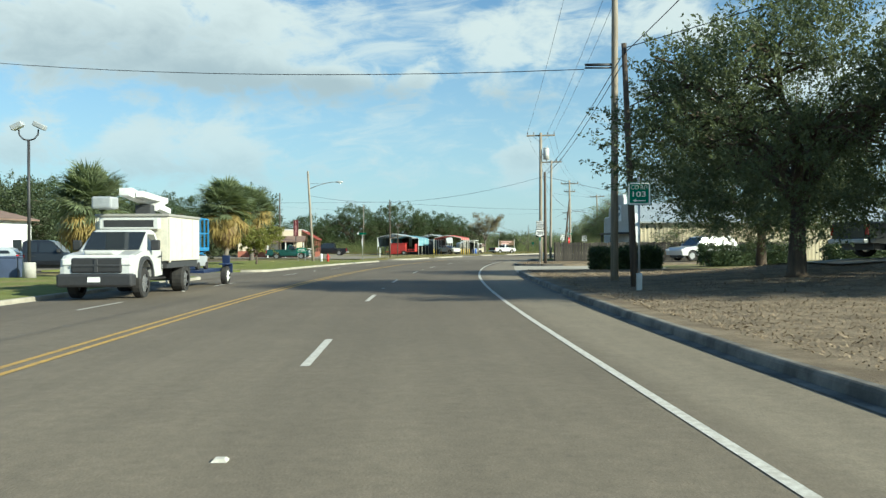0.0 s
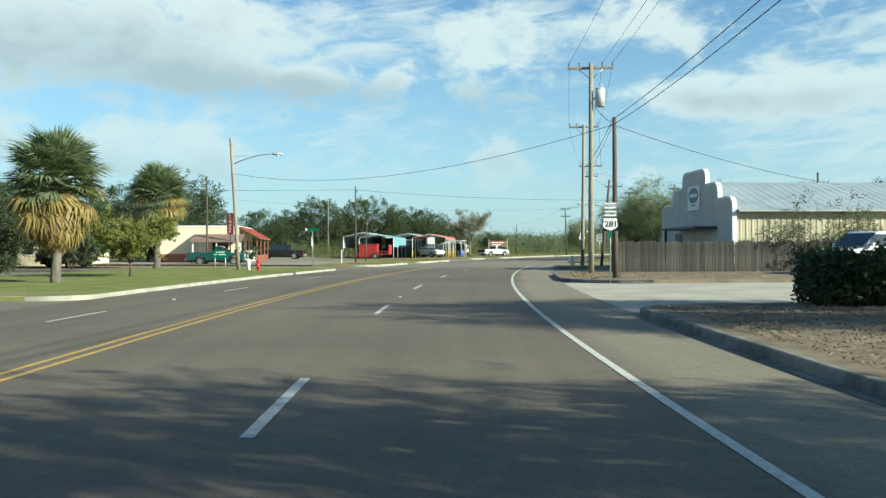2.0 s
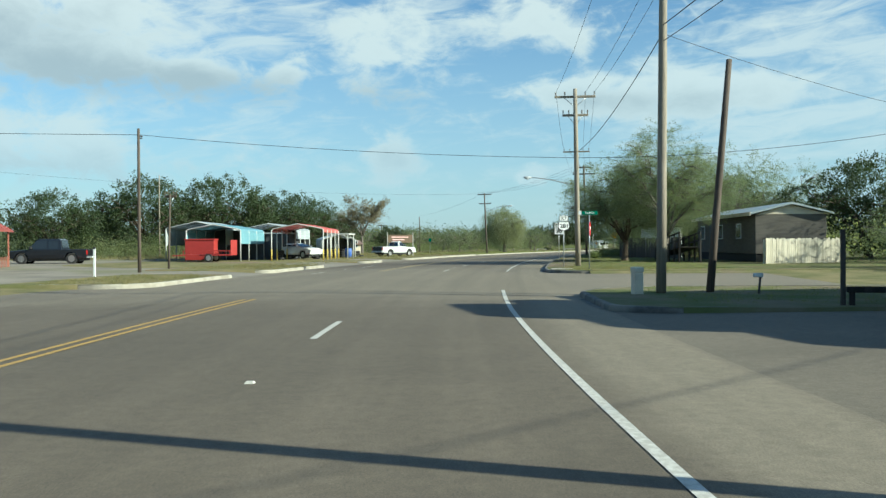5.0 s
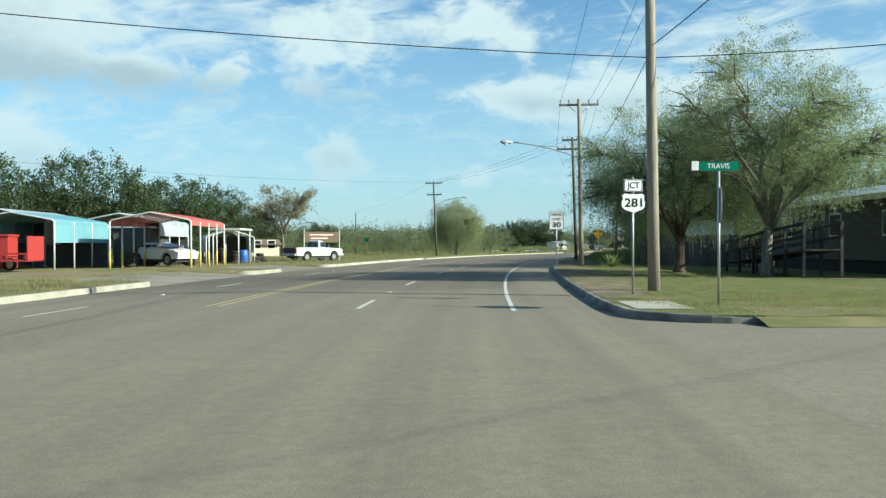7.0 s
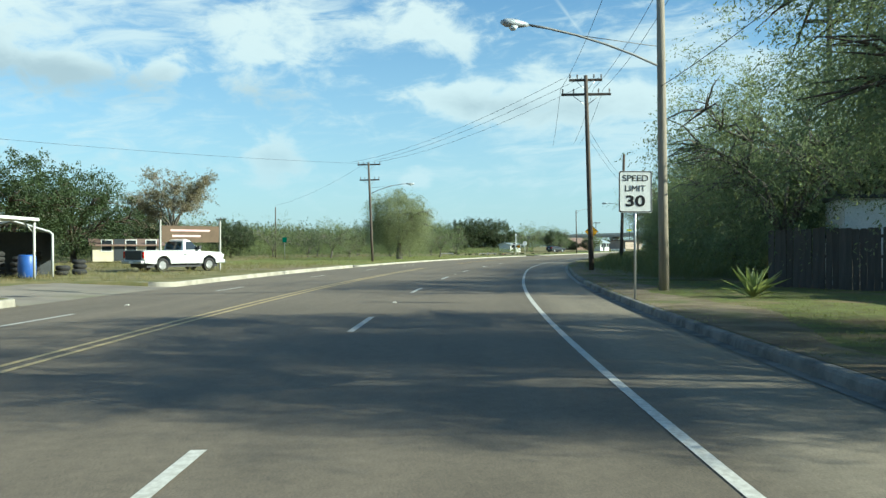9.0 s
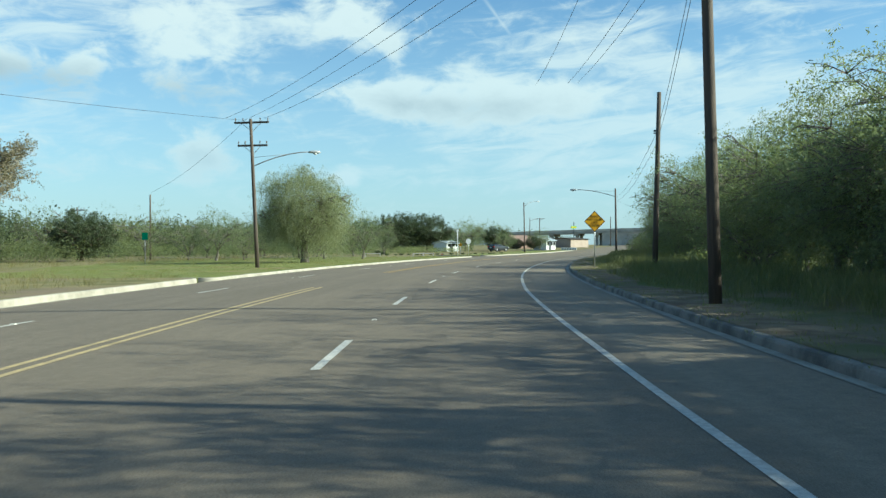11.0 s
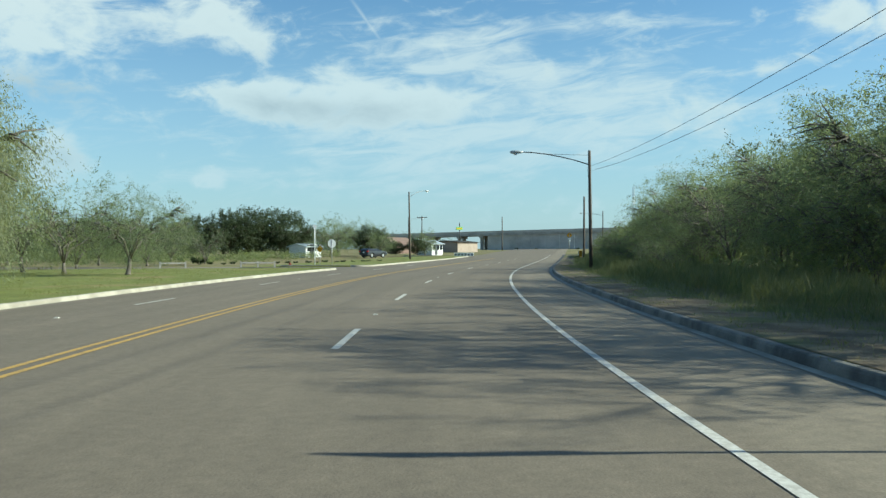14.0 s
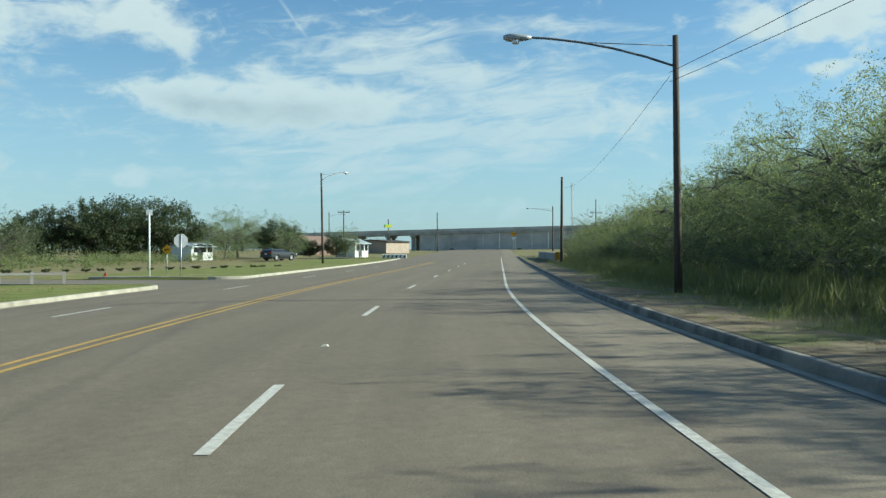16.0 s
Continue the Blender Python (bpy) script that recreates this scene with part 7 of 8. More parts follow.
def house(x, y, z, turn, w, d, h, rh, wall, roof, label, name="house", openings=True):
    t = thing(name, at(x, y, z, turn), label, "house")
    part("wall", box_bm(-w / 2, w / 2, -d / 2, d / 2, 0, h), wall, t)
    bm = prism(bmesh.new(), [(-d / 2 - 0.4, h), (0, h + rh), (d / 2 + 0.4, h), (d / 2 + 0.4, h - 0.1), (0, h + rh - 0.14), (-d / 2 - 0.4, h - 0.1)], -w / 2 - 0.3, w / 2 + 0.3, Matrix.Rotation(radians(90), 4, "Z"))
    part("roof", bm, roof, t)
    for sx in (-1, 1):
        part("gable", prism(bmesh.new(), [(-d / 2, h), (0, h + rh - 0.15), (d / 2, h)], -0.06, 0.06, Matrix.Translation((sx * (w / 2 - 0.07), 0, -0.02)) @ Matrix.Rotation(radians(90), 4, "Z")), wall, t)
    if not openings:
        return t
    for k in (-0.3, 0.05, 0.34):
        wdw = part("window", box_bm(k * w - 0.5, k * w + 0.5, -d / 2 - 0.04, -d / 2 - 0.005, 0.9, 2.0), TRIM_WHITE, t)
        part("pane", box_bm(k * w - 0.42, k * w + 0.42, -d / 2 - 0.05, -d / 2 - 0.042, 0.98, 1.92), GLASS, wdw)
    part("door", box_bm(-0.12 * w - 0.45, -0.12 * w + 0.45, -d / 2 - 0.045, -d / 2 - 0.005, 0.05, 2.05), DOOR_DARK, t)
    return t


house(-33.5, 106.5, -0.05, -3, 9, 7, 2.7, 1.3, STUCCO, METAL_ROOF, "small cream house behind the palms")
house(5.6, 206, 0, 8, 6, 5, 1.5, 0.6, STUCCO, ROOF_BROWN, "low pale house with a brown roof behind dry grass")
house(-29.5, 52, -0.05, 80, 9, 8, 3.2, 1.0, TRIM_WHITE, ROOF_BROWN, "white roadside building with an overhanging roof", "office_building")
STUCCO_TAN = material("tan_stucco", (0.36, 0.29, 0.235), (0.27, 0.215, 0.175), 0.9, 0.8, 25, 0.6, 0.15)
house(82.2, 315, -0.2, 30, 3.8, 3.4, 1.7, 0.5, TRIM_WHITE, METAL_ROOF, "small white outbuilding among trees", "outbuilding")
house(110.9, 327.7, -0.3, 30, 3.7, 3.4, 2.1, 0.7, TRIM_WHITE, METAL_ROOF, "little white shed beside the road", "shed")
house(114.5, 351, -0.3, 30, 8, 7, 1.7, 1.7, ROOF_BROWN, ROOF_BROWN, "low house with a brown roof", "house", False)
house(134, 360, -0.3, 30, 9, 7, 2.3, 0.4, STUCCO_TAN, FENCE_WOOD, "tan roadside shop with a dark flat-pitched roof", "roadside_shop", False)


SIDING_DARK = material("dark_lap_siding", (0.13, 0.115, 0.095), (0.085, 0.075, 0.06), 0.8, 1.2, 20, 0.6, 0.15, stretch=(1, 1, 6))


def trailer_home():
    t = thing("trailer_home", Matrix.Translation((29.6, 117.6, 0.1)) @ Matrix.Rotation(radians(-10.5), 4, "Z"), "long dark trailer home with a pale roof edge under trees", "trailer home")
    part("wall", box_bm(0, 4.3, 0, 15, 0.55, 3.0, 0.02), SIDING_DARK, t)
    part("skirting", box_bm(0.06, 4.24, 0.06, 14.94, 0, 0.548), DARKVOID, t)
    part("roof", prism(bmesh.new(), [(-0.35, 2.98), (2.15, 3.6), (4.65, 2.98), (4.65, 3.08), (2.15, 3.72), (-0.35, 3.08)], -0.3, 15.3), METAL_ROOF, t)
    part("fascia", box_bm(-0.42, -0.36, -0.3, 15.3, 2.90, 3.12), STUCCO, t, "pale fascia board along the eaves")
    part("gable", prism(bmesh.new(), [(0, 2.98), (2.15, 3.58), (4.3, 2.98)], -0.02, 0.05), STUCCO, t)
    for y in (3, 7.5, 12.6):
        w = part("window", box_bm(-0.05, -0.005, y, y + 1.1, 1.5, 2.5), TRIM_WHITE, t)
        part("pane", box_bm(-0.06, -0.052, y + 0.07, y + 1.03, 1.57, 2.43), GLASS, w)
    part("door", box_bm(-0.05, -0.005, 10.2, 11.1, 0.6, 2.6), DOOR_DARK, t)
    r = thing("wooden_ramp", Matrix.Translation((26.0, 122.6, 0.1)) @ Matrix.Rotation(radians(-10.5), 4, "Z"), "grey wooden access ramp with handrails", "ramp")
    sl = Matrix(((1, 0, 0, 0), (0, 1, 0, 0), (0, -0.075, 1, 0.75), (0, 0, 0, 1)))
    for i in range(30):
        part("deck_board", box_bm(0.0, 1.3, -3.6 + i * 0.27, -3.6 + i * 0.27 + 0.25, -0.04, 0.0, 0.0, sl), FENCE_WOOD, r)
    for x in (0.0, 1.3):
        for z in (0.45, 0.9):
            part("handrail", box_bm(x - 0.03, x + 0.03, -3.6, 4.5, z - 0.05, z + 0.05, 0.0, sl), FENCE_WOOD, r)
        for i in range(6):
            y = -3.5 + i * 1.58
            part("rail_post", box_bm(x - 0.05, x + 0.05, y - 0.05, y + 0.05, -0.15, 0.75 - 0.075 * y + 0.95), FENCE_WOOD, r)
    t = thing("garden_shed", Matrix.Translation((32.0, 138.9, 0.1)) @ Matrix.Rotation(radians(-28), 4, "Z"), "white garden shed with a dark flat roof behind a fence", "shed")
    part("wall", box_bm(-1.6, 1.6, -1.4, 1.4, 0, 2.55), TRIM_WHITE, t)
    part("roof", box_bm(-1.8, 1.8, -1.6, 1.6, 2.552, 2.66), STEEL_DARK, t)


trailer_home()


# ---- tyre shop carports ----
def carport(name, x, y, z, turn, w, d, eave, rise_h, sheet, frame, label, side_sheet=0.0, posts=5, post_mat=None, back=False):
    """Open steel carport with a ribbed bowed roof: front right corner at (x, y), running back along local y."""
    t = thing(name, Matrix.Translation((x, y, z)) @ Matrix.Rotation(radians(turn), 4, "Z"), label, "carport")
    prof = [(-w, eave - 0.35), (-w, eave - 0.12), (-w + 0.12, eave), (-w / 2, eave + rise_h), (-0.12, eave), (0, eave - 0.12), (0, eave - 0.35)]
    bm = bmesh.new()
    n = int(d / 0.3)
    for i in range(n):
        ya, yb = d * i / n, d * (i + 1) / n
        for yy0, yy1, off0, off1 in ((ya, ya + 0.22, 0, 0), (ya + 0.22, yb, 0.0, 0.025)):
            a = [bm.verts.new((px * (1 + off0 / w), yy0, pz + off0)) for px, pz in prof]
            b = [bm.verts.new((px * (1 + off1 / w), yy1, pz + off1)) for px, pz in prof]
            for k in range(len(prof) - 1):
                bm.faces.new((a[k], a[k + 1], b[k + 1], b[k]))
    roof = part("roof", bm, sheet, t)
    for yy in (0.0, d):
        bm = bmesh.new()
        path_tube(bm, [(px, yy, pz - 0.03) for px, pz in prof], 0.045, 6)
        part("roof_hoop", bm, frame, t)
    for sx in (-w, 0):
        for i in range(posts):
            yy = d * i / (posts - 1)
            bm = bmesh.new()
            tube(bm, (sx, yy, 0), (sx, yy, eave - 0.1), 0.05, 0.05, 6)
            p = part("post", bm, frame, t)
            if post_mat:
                bm = bmesh.new()
                tube(bm, (sx, yy, 0), (sx, yy, 0.95), 0.062, 0.062, 8)
                part("guard_sleeve", bm, post_mat, p, "yellow painted guard sleeve")
    if side_sheet:
        for sx in (-w, 0):
            part("side_sheet", corrugated(bmesh.new(), 0, d, eave - side_sheet, lambda q: eave - 0.3, 0, 0.25, 0.02, Matrix.Translation((sx + (0.03 if sx == 0 else -0.03), 0, 0)) @ Matrix.Rotation(radians(90), 4, "Z")), sheet, t)
    # near-black sheet across the far end stands in for the shaded interior
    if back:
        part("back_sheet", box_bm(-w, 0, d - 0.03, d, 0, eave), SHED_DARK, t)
    return t


carport("carport", 3.25, 143.2, 0.06, -10, 4.5, 8.2, 2.75, 0.42, SHEET_RED, FRAME_WHITE, "open carport with a red ribbed roof and yellow-sleeved posts", 0, 5, FRAME_YELLOW)
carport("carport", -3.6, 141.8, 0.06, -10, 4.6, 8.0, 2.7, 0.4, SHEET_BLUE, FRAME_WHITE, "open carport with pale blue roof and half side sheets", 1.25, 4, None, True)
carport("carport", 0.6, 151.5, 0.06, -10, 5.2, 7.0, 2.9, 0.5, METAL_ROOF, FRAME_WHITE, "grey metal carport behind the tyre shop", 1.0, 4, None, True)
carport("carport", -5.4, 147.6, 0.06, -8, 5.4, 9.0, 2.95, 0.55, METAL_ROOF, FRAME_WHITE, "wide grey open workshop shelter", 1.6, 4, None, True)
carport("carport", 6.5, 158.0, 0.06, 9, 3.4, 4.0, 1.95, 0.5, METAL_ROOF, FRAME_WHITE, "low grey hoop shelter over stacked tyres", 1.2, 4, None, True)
# flat white frame
t = thing("steel_frame", Matrix.Translation((3.9, 152.6, 0.06)) @ Matrix.Rotation(radians(-12), 4, "Z"), "open white steel frame beside the carport", "steel frame")
for x in (0, 1.7):
    for y in (0, 3.2):
        bm = bmesh.new()
        tube(bm, (x, y, 0), (x, y, 2.3), 0.05, 0.05, 6)
        tube(bm, (x, y, 1.8), (x + (0.4 if x == 0 else -0.4), y, 2.25), 0.03, 0.03, 5)
        part("post", bm, FRAME_WHITE, t)
part("top_frame", box_bm(-0.15, 1.85, -0.15, 3.35, 2.3, 2.42), FRAME_WHITE, t)
# workshop behind the red roof
t = thing("workshop", Matrix.Translation((-2.2, 150.2, 0.06)) @ Matrix.Rotation(radians(-10), 4, "Z"), "cluttered grey workshop shed of the tyre shop", "workshop")
part("wall", box_bm(0, 2.2, 0.6, 5, 0, 2.4), SHED_DARK, t)
part("roof", box_bm(-0.2, 2.4, 0.4, 5.2, 2.402, 2.5), METAL_ROOF, t)
part("door", box_bm(0.5, 1.5, 0.55, 0.595, 0.05, 2.1), DOOR_DARK, t)


def tyre_mesh():
    bm = bmesh.new()
    R, n, k = 0.33, 18, 8
    rings = [[bm.verts.new(((R - 0.10 + 0.10 * math.cos(2 * math.pi * j / k)) * math.cos(2 * math.pi * i / n), (R - 0.10 + 0.10 * math.cos(2 * math.pi * j / k)) * math.sin(2 * math.pi * i / n), 0.11 + 0.11 * math.sin(2 * math.pi * j / k))) for j in range(k)] for i in range(n)]
    for i in range(n):
        for j in range(k):
            bm.faces.new((rings[i][j], rings[(i + 1) % n][j], rings[(i + 1) % n][(j + 1) % k], rings[i][(j + 1) % k]))
    me = bpy.data.meshes.new("tyre")
    bm.to_mesh(me)
    bm.free()
    me.materials.append(RUBBER)
    return me


TYRE = tyre_mesh()
trng = random.Random(8)
for x, y, n in ((5.2, 158.0, 4), (4.3, 158.4, 5), (3.6, 158.2, 3), (6.6, 160.2, 2), (7.2, 161.0, 1), (2.6, 150.2, 3), (-0.6, 147.2, 4), (5.4, 160.0, 5), (6.9, 163.3, 3)):
    for i in range(n):
        ob = new("tyre", TYRE)
        ob.matrix_basis = Matrix.Translation((x + trng.uniform(-.05, .05), y + trng.uniform(-.05, .05), 0.07 + 0.215 * i))
        tagged(ob, "used black tyre stacked outside the tyre shop", "tyre", "stacked tyres")
t = thing("plastic_barrel", at(5.75, 156.6, 0.07), "blue plastic barrel bin outside the shelter", "barrel")
bm = bmesh.new()
path_tube(bm, [(0, 0, 0), (0, 0, 0.1), (0, 0, 0.5), (0, 0, 0.9), (0, 0, 0.95)], [0.30, 0.34, 0.36, 0.34, 0.30], 16)
part("body", bm, plain("barrel_blue", (0.03, 0.10, 0.36), 0.45), t)
# price board on posts
t = thing("board_sign", Matrix.Translation((12.0, 168.0, 0.02)) @ Matrix.Rotation(radians(35), 4, "Z"), "brown wooden board sign between two white posts", "sign board")
for x in (-1.9, 1.9):
    part("post", box_bm(x - 0.045, x + 0.045, -0.045, 0.045, -0.1, 2.75), CONCRETE, t)
bd = part("board", box_bm(-1.82, 1.82, -0.03, 0.03, 1.55, 2.45), material("brown_board", (0.115, 0.075, 0.045), (0.07, 0.048, 0.03), 0.8, 2, 20, 0.6, 0.1), t)
bars(bd, [(-1.3, 1.2, 2.15, 2.25), (-1.2, 0.6, 1.85, 1.95)], MATS["letter_pink"], -0.036)


# ---- overpass ----
def overpass():
    # a straight embankment across the road's end, climbing to the right
    p_l, p_r = Vector((146, 438)), Vector((262, 338))
    d = p_r - p_l
    ln = d.length
    ang = math.atan2(d.y, d.x)
    t = thing("overpass", Matrix.Translation((p_l.x, p_l.y, 1.0)) @ Matrix.Rotation(ang, 4, "Z"), "long grey concrete highway overpass on an embankment wall", "overpass")
    hz = lambda x: 3.6 + 3.4 * (x / ln) ** 0.9 if x > 0 else 3.6 + 0.02 * x
    n = 40
    x_w = 38.0
    for i in range(n):
        xa, xb = x_w + (ln + 60 - x_w) * i / n, x_w + (ln + 60 - x_w) * (i + 1) / n - 0.06
        part("wall_panel", prism(bmesh.new(), [(xa, -2), (xb, -2), (xb, hz(xb)), (xa, hz(xa))], 0, 0.4), WALL_CONC, t)
    xs = [-60 + (ln + 120) * i / 30 for i in range(31)]
    for i in range(30):
        xa, xb = xs[i], xs[i + 1]
        part("deck", prism(bmesh.new(), [(xa, hz(xa) - 0.35), (xb, hz(xb) - 0.35), (xb, hz(xb) + 0.35), (xa, hz(xa) + 0.35)], -0.4, 11), CONCRETE, t)
        part("parapet", prism(bmesh.new(), [(xa, hz(xa) + 0.352), (xb, hz(xb) + 0.352), (xb, hz(xb) + 1.05), (xa, hz(xa) + 1.05)], -0.35, -0.1), WALL_CONC, t)
    for x in (-50, -32, -16, -2, 10, 20, 29, 36):
        for y in (1.0, 8.0):
            part("pier", box_bm(x - 0.5, x + 0.5, y, y + 1.0, -2, hz(x) - 0.35), CONCRETE, t)
        part("pier_cap", box_bm(x - 0.7, x + 0.7, -0.1, 10.5, hz(x) - 1.0, hz(x) - 0.352), CONCRETE, t)
    return t


overpass()
# gas station sign far off
t = thing("tall_sign", at(142, 372, 0), "far tall pole with a green and yellow sign", "sign")
bm = bmesh.new()
tube(bm, (0, 0, 0), (0, 0, 6.8), 0.12, 0.12, 8)
part("pole", bm, STEEL_DARK, t)
part("panel", box_bm(-0.95, 0.75, -0.15, 0.15, 5.0, 5.7), plain("sign_lime", (0.20, 0.50, 0.06), 0.5), t)
part("panel_stripe", box_bm(-0.9, 0.7, -0.17, -0.155, 5.25, 5.45), SIGN_YELLOW, t)
# striped barrier and end marker
t = thing("striped_barrier", at(102.6, 300.0, 0.0, -30), "low white barrier block with black dashes", "barrier")
part("block", box_bm(-1.5, 1.5, -0.2, 0.2, 0, 0.5, 0.04), SIGN_WHITE, t)
for k in range(6):
    part("stripe", prism(bmesh.new(), [(-1.38 + k * 0.5, 0.1), (-1.18 + k * 0.5, 0.1), (-1.08 + k * 0.5, 0.38), (-1.28 + k * 0.5, 0.38)], -0.208, -0.202), SIGN_BLACK, t)
t = sign_thing(94.72, 259.72, 0.1, 216, "black and yellow striped end marker before a concrete parapet", "object_marker")
post(t, 0.95)
p = plate(t, 0.36, 0.68, 0.62, SIGN_YELLOW, 0.02)
for k in range(3):
    part("stripe", prism(bmesh.new(), [(-0.17, 0.30 + k * 0.2), (0.17, 0.44 + k * 0.2), (0.17, 0.53 + k * 0.2), (-0.17, 0.39 + k * 0.2)], -0.010, -0.008), SIGN_BLACK, p)
# concrete parapet over a culvert past the bend
e0, e1 = place(287, 6.5), place(318, 6.3)
t = thing("parapet_wall", Matrix.Translation((e0.x, e0.y, 0.0)) @ Matrix.Rotation(math.atan2(e1.y - e0.y, e1.x - e0.x), 4, "Z"), "low weathered concrete parapet along the kerb", "parapet")
span = (e1 - e0).xy.length
part("wall", box_bm(0.1, span, -0.14, 0.14, -0.1, 0.82, 0.02), CONCRETE, t)
part("coping", box_bm(0.0, span + 0.1, -0.2, 0.2, 0.823, 0.98, 0.03), CONCRETE, t)
for k in range(9):
    x = 0.25 + (span - 0.5) * k / 8
    part("pilaster", box_bm(x - 0.18, x + 0.18, -0.2, 0.2, -0.1, 0.82, 0.02), CONCRETE, t)
# thin lattice mast far beyond the overpass
t = thing("radio_mast", at(311, 507, 0), "thin grey lattice radio mast far off", "radio mast")
foot = [Vector((0.5 * math.cos(a), 0.5 * math.sin(a), 0)) for a in (0, 2.094, 4.189)]
for q in foot:
    bm = bmesh.new()
    tube(bm, q, q + Vector((0, 0, 29.5)), 0.07, 0.07, 6)
    part("leg", bm, GALV, t)
bm = bmesh.new()
for k in range(24):
    for q, r in zip(foot, foot[1:] + foot[:1]):
        tube(bm, q + Vector((0, 0, 1.2 * k)), r + Vector((0, 0, 1.2 * k + 1.2)), 0.035, 0.035, 4)
part("bracing", bm, GALV, t)
# dark shrubs at the foot of the embankment wall
for k in range(17):
    x, y = 176 + 4.6 * k, 409.5 - 3.97 * k
    copy_thing(bush_c, at(x - 1.6, y - 1.9, -0.2, 50 * k, 0.42 + 0.34 * math.sin(k * 1.9) ** 2))

# meadow rail fence
for x0, y0, x1, y1 in ((53.2, 246.6, 55.7, 246.2), (47.6, 248.2, 49.4, 248.0)):
    d = Vector((x1 - x0, y1 - y0))
    t = thing("rail_fence", Matrix.Translation((x0, y0, -0.22)) @ Matrix.Rotation(math.atan2(d.y, d.x), 4, "Z"), "low white rail fence in the meadow", "fence")
    n = int(d.length / 2.4) + 1
    for i in range(n + 1):
        part("rail_post", box_bm(d.length * i / n - 0.06, d.length * i / n + 0.06, -0.05, 0.05, -0.1, 0.58), CONCRETE, t)
    part("rail", box_bm(0, d.length, -0.09, -0.062, 0.44, 0.53), CONCRETE, t)

# ---- vehicles ----
def paint_mat(name, c):
    return plain(name, c, 0.28, 0.0, 0.5, 0.6, 0.05)


def wheel(t, x, y, r=0.37, w=0.24, rim=None):
    """Axle along local y."""
    side = 1 if y > 0 else -1
    bm = bmesh.new()
    n = 22
    prof = [(r * 0.62, -w / 2), (r * 0.93, -w / 2), (r, -w * 0.36), (r, w * 0.36), (r * 0.93, w / 2), (r * 0.62, w / 2)]
    rings = [[bm.verts.new((x + q * math.cos(2 * math.pi * i / n), y + d, r + q * math.sin(2 * math.pi * i / n))) for q, d in prof] for i in range(n)]
    for i in range(n):
        for k in range(len(prof) - 1):
            bm.faces.new((rings[i][k], rings[i][k + 1], rings[(i + 1) % n][k + 1], rings[(i + 1) % n][k]))
    wh = part("wheel", bm, RUBBER, t, "black rubber tyre")
    bm = bmesh.new()
    yo = y + side * w * 0.36
    tube(bm, (x, yo - side * 0.10, r), (x, yo, r), r * 0.63, r * 0.60, 22)
    for k in range(6):
        a = 2 * math.pi * k / 6
        m = Matrix.Translation((x, yo, r)) @ Matrix.Rotation(a, 4, "Y")
        box(bm, -0.035, 0.035, -0.012, 0.03 if side > 0 else 0.012, 0.04, r * 0.6, 0.0, m)
    part("rim", bm, rim or RIM, wh, "metal wheel rim")


def shell(t, name, prof, width, mat, inset=0.0, inset_z=None, bevel=0.05, holes=()):
    """A body hull: the side profile (x, z) drawn across, drawn in above inset_z."""
    bm = bmesh.new()
    ys = [-width / 2, -width / 2 + bevel, width / 2 - bevel, width / 2]
    rings = []
    zmax = max(z for _, z in prof)
    for j, y in enumerate(ys):
        outer = j in (0, 3)
        row = []
        cx = sum(x for x, _ in prof) / len(prof)
        for x, z in prof:
            k = 0.0
            if inset and inset_z is not None and z > inset_z:
                k = inset * (z - inset_z) / (zmax - inset_z)
            yy = y - math.copysign(k, y)
            xx, zz = x, z
            if outer:
                xx = x + (cx - x) * bevel * 0.5 / 2.2
                zz = z - (0.02 if z > (inset_z or 0.6) else 0)
            row.append(bm.verts.new((xx, yy, zz)))
        rings.append(row)
    n = len(prof)
    for a, b in zip(rings, rings[1:]):
        for i in range(n):
            bm.faces.new((a[i], a[(i + 1) % n], b[(i + 1) % n], b[i]))
    bm.faces.new(rings[0][::-1])
    bm.faces.new(rings[-1])
    bmesh.ops.recalc_face_normals(bm, faces=bm.faces[:])
    return part(name, bm, mat, t)


def arch(cx, r, z, n=6):
    """Points of a wheel arch from front to back along the sill."""
    return [(cx + r * math.cos(math.pi * i / n), z + r * math.sin(math.pi * i / n)) for i in range(n + 1)]


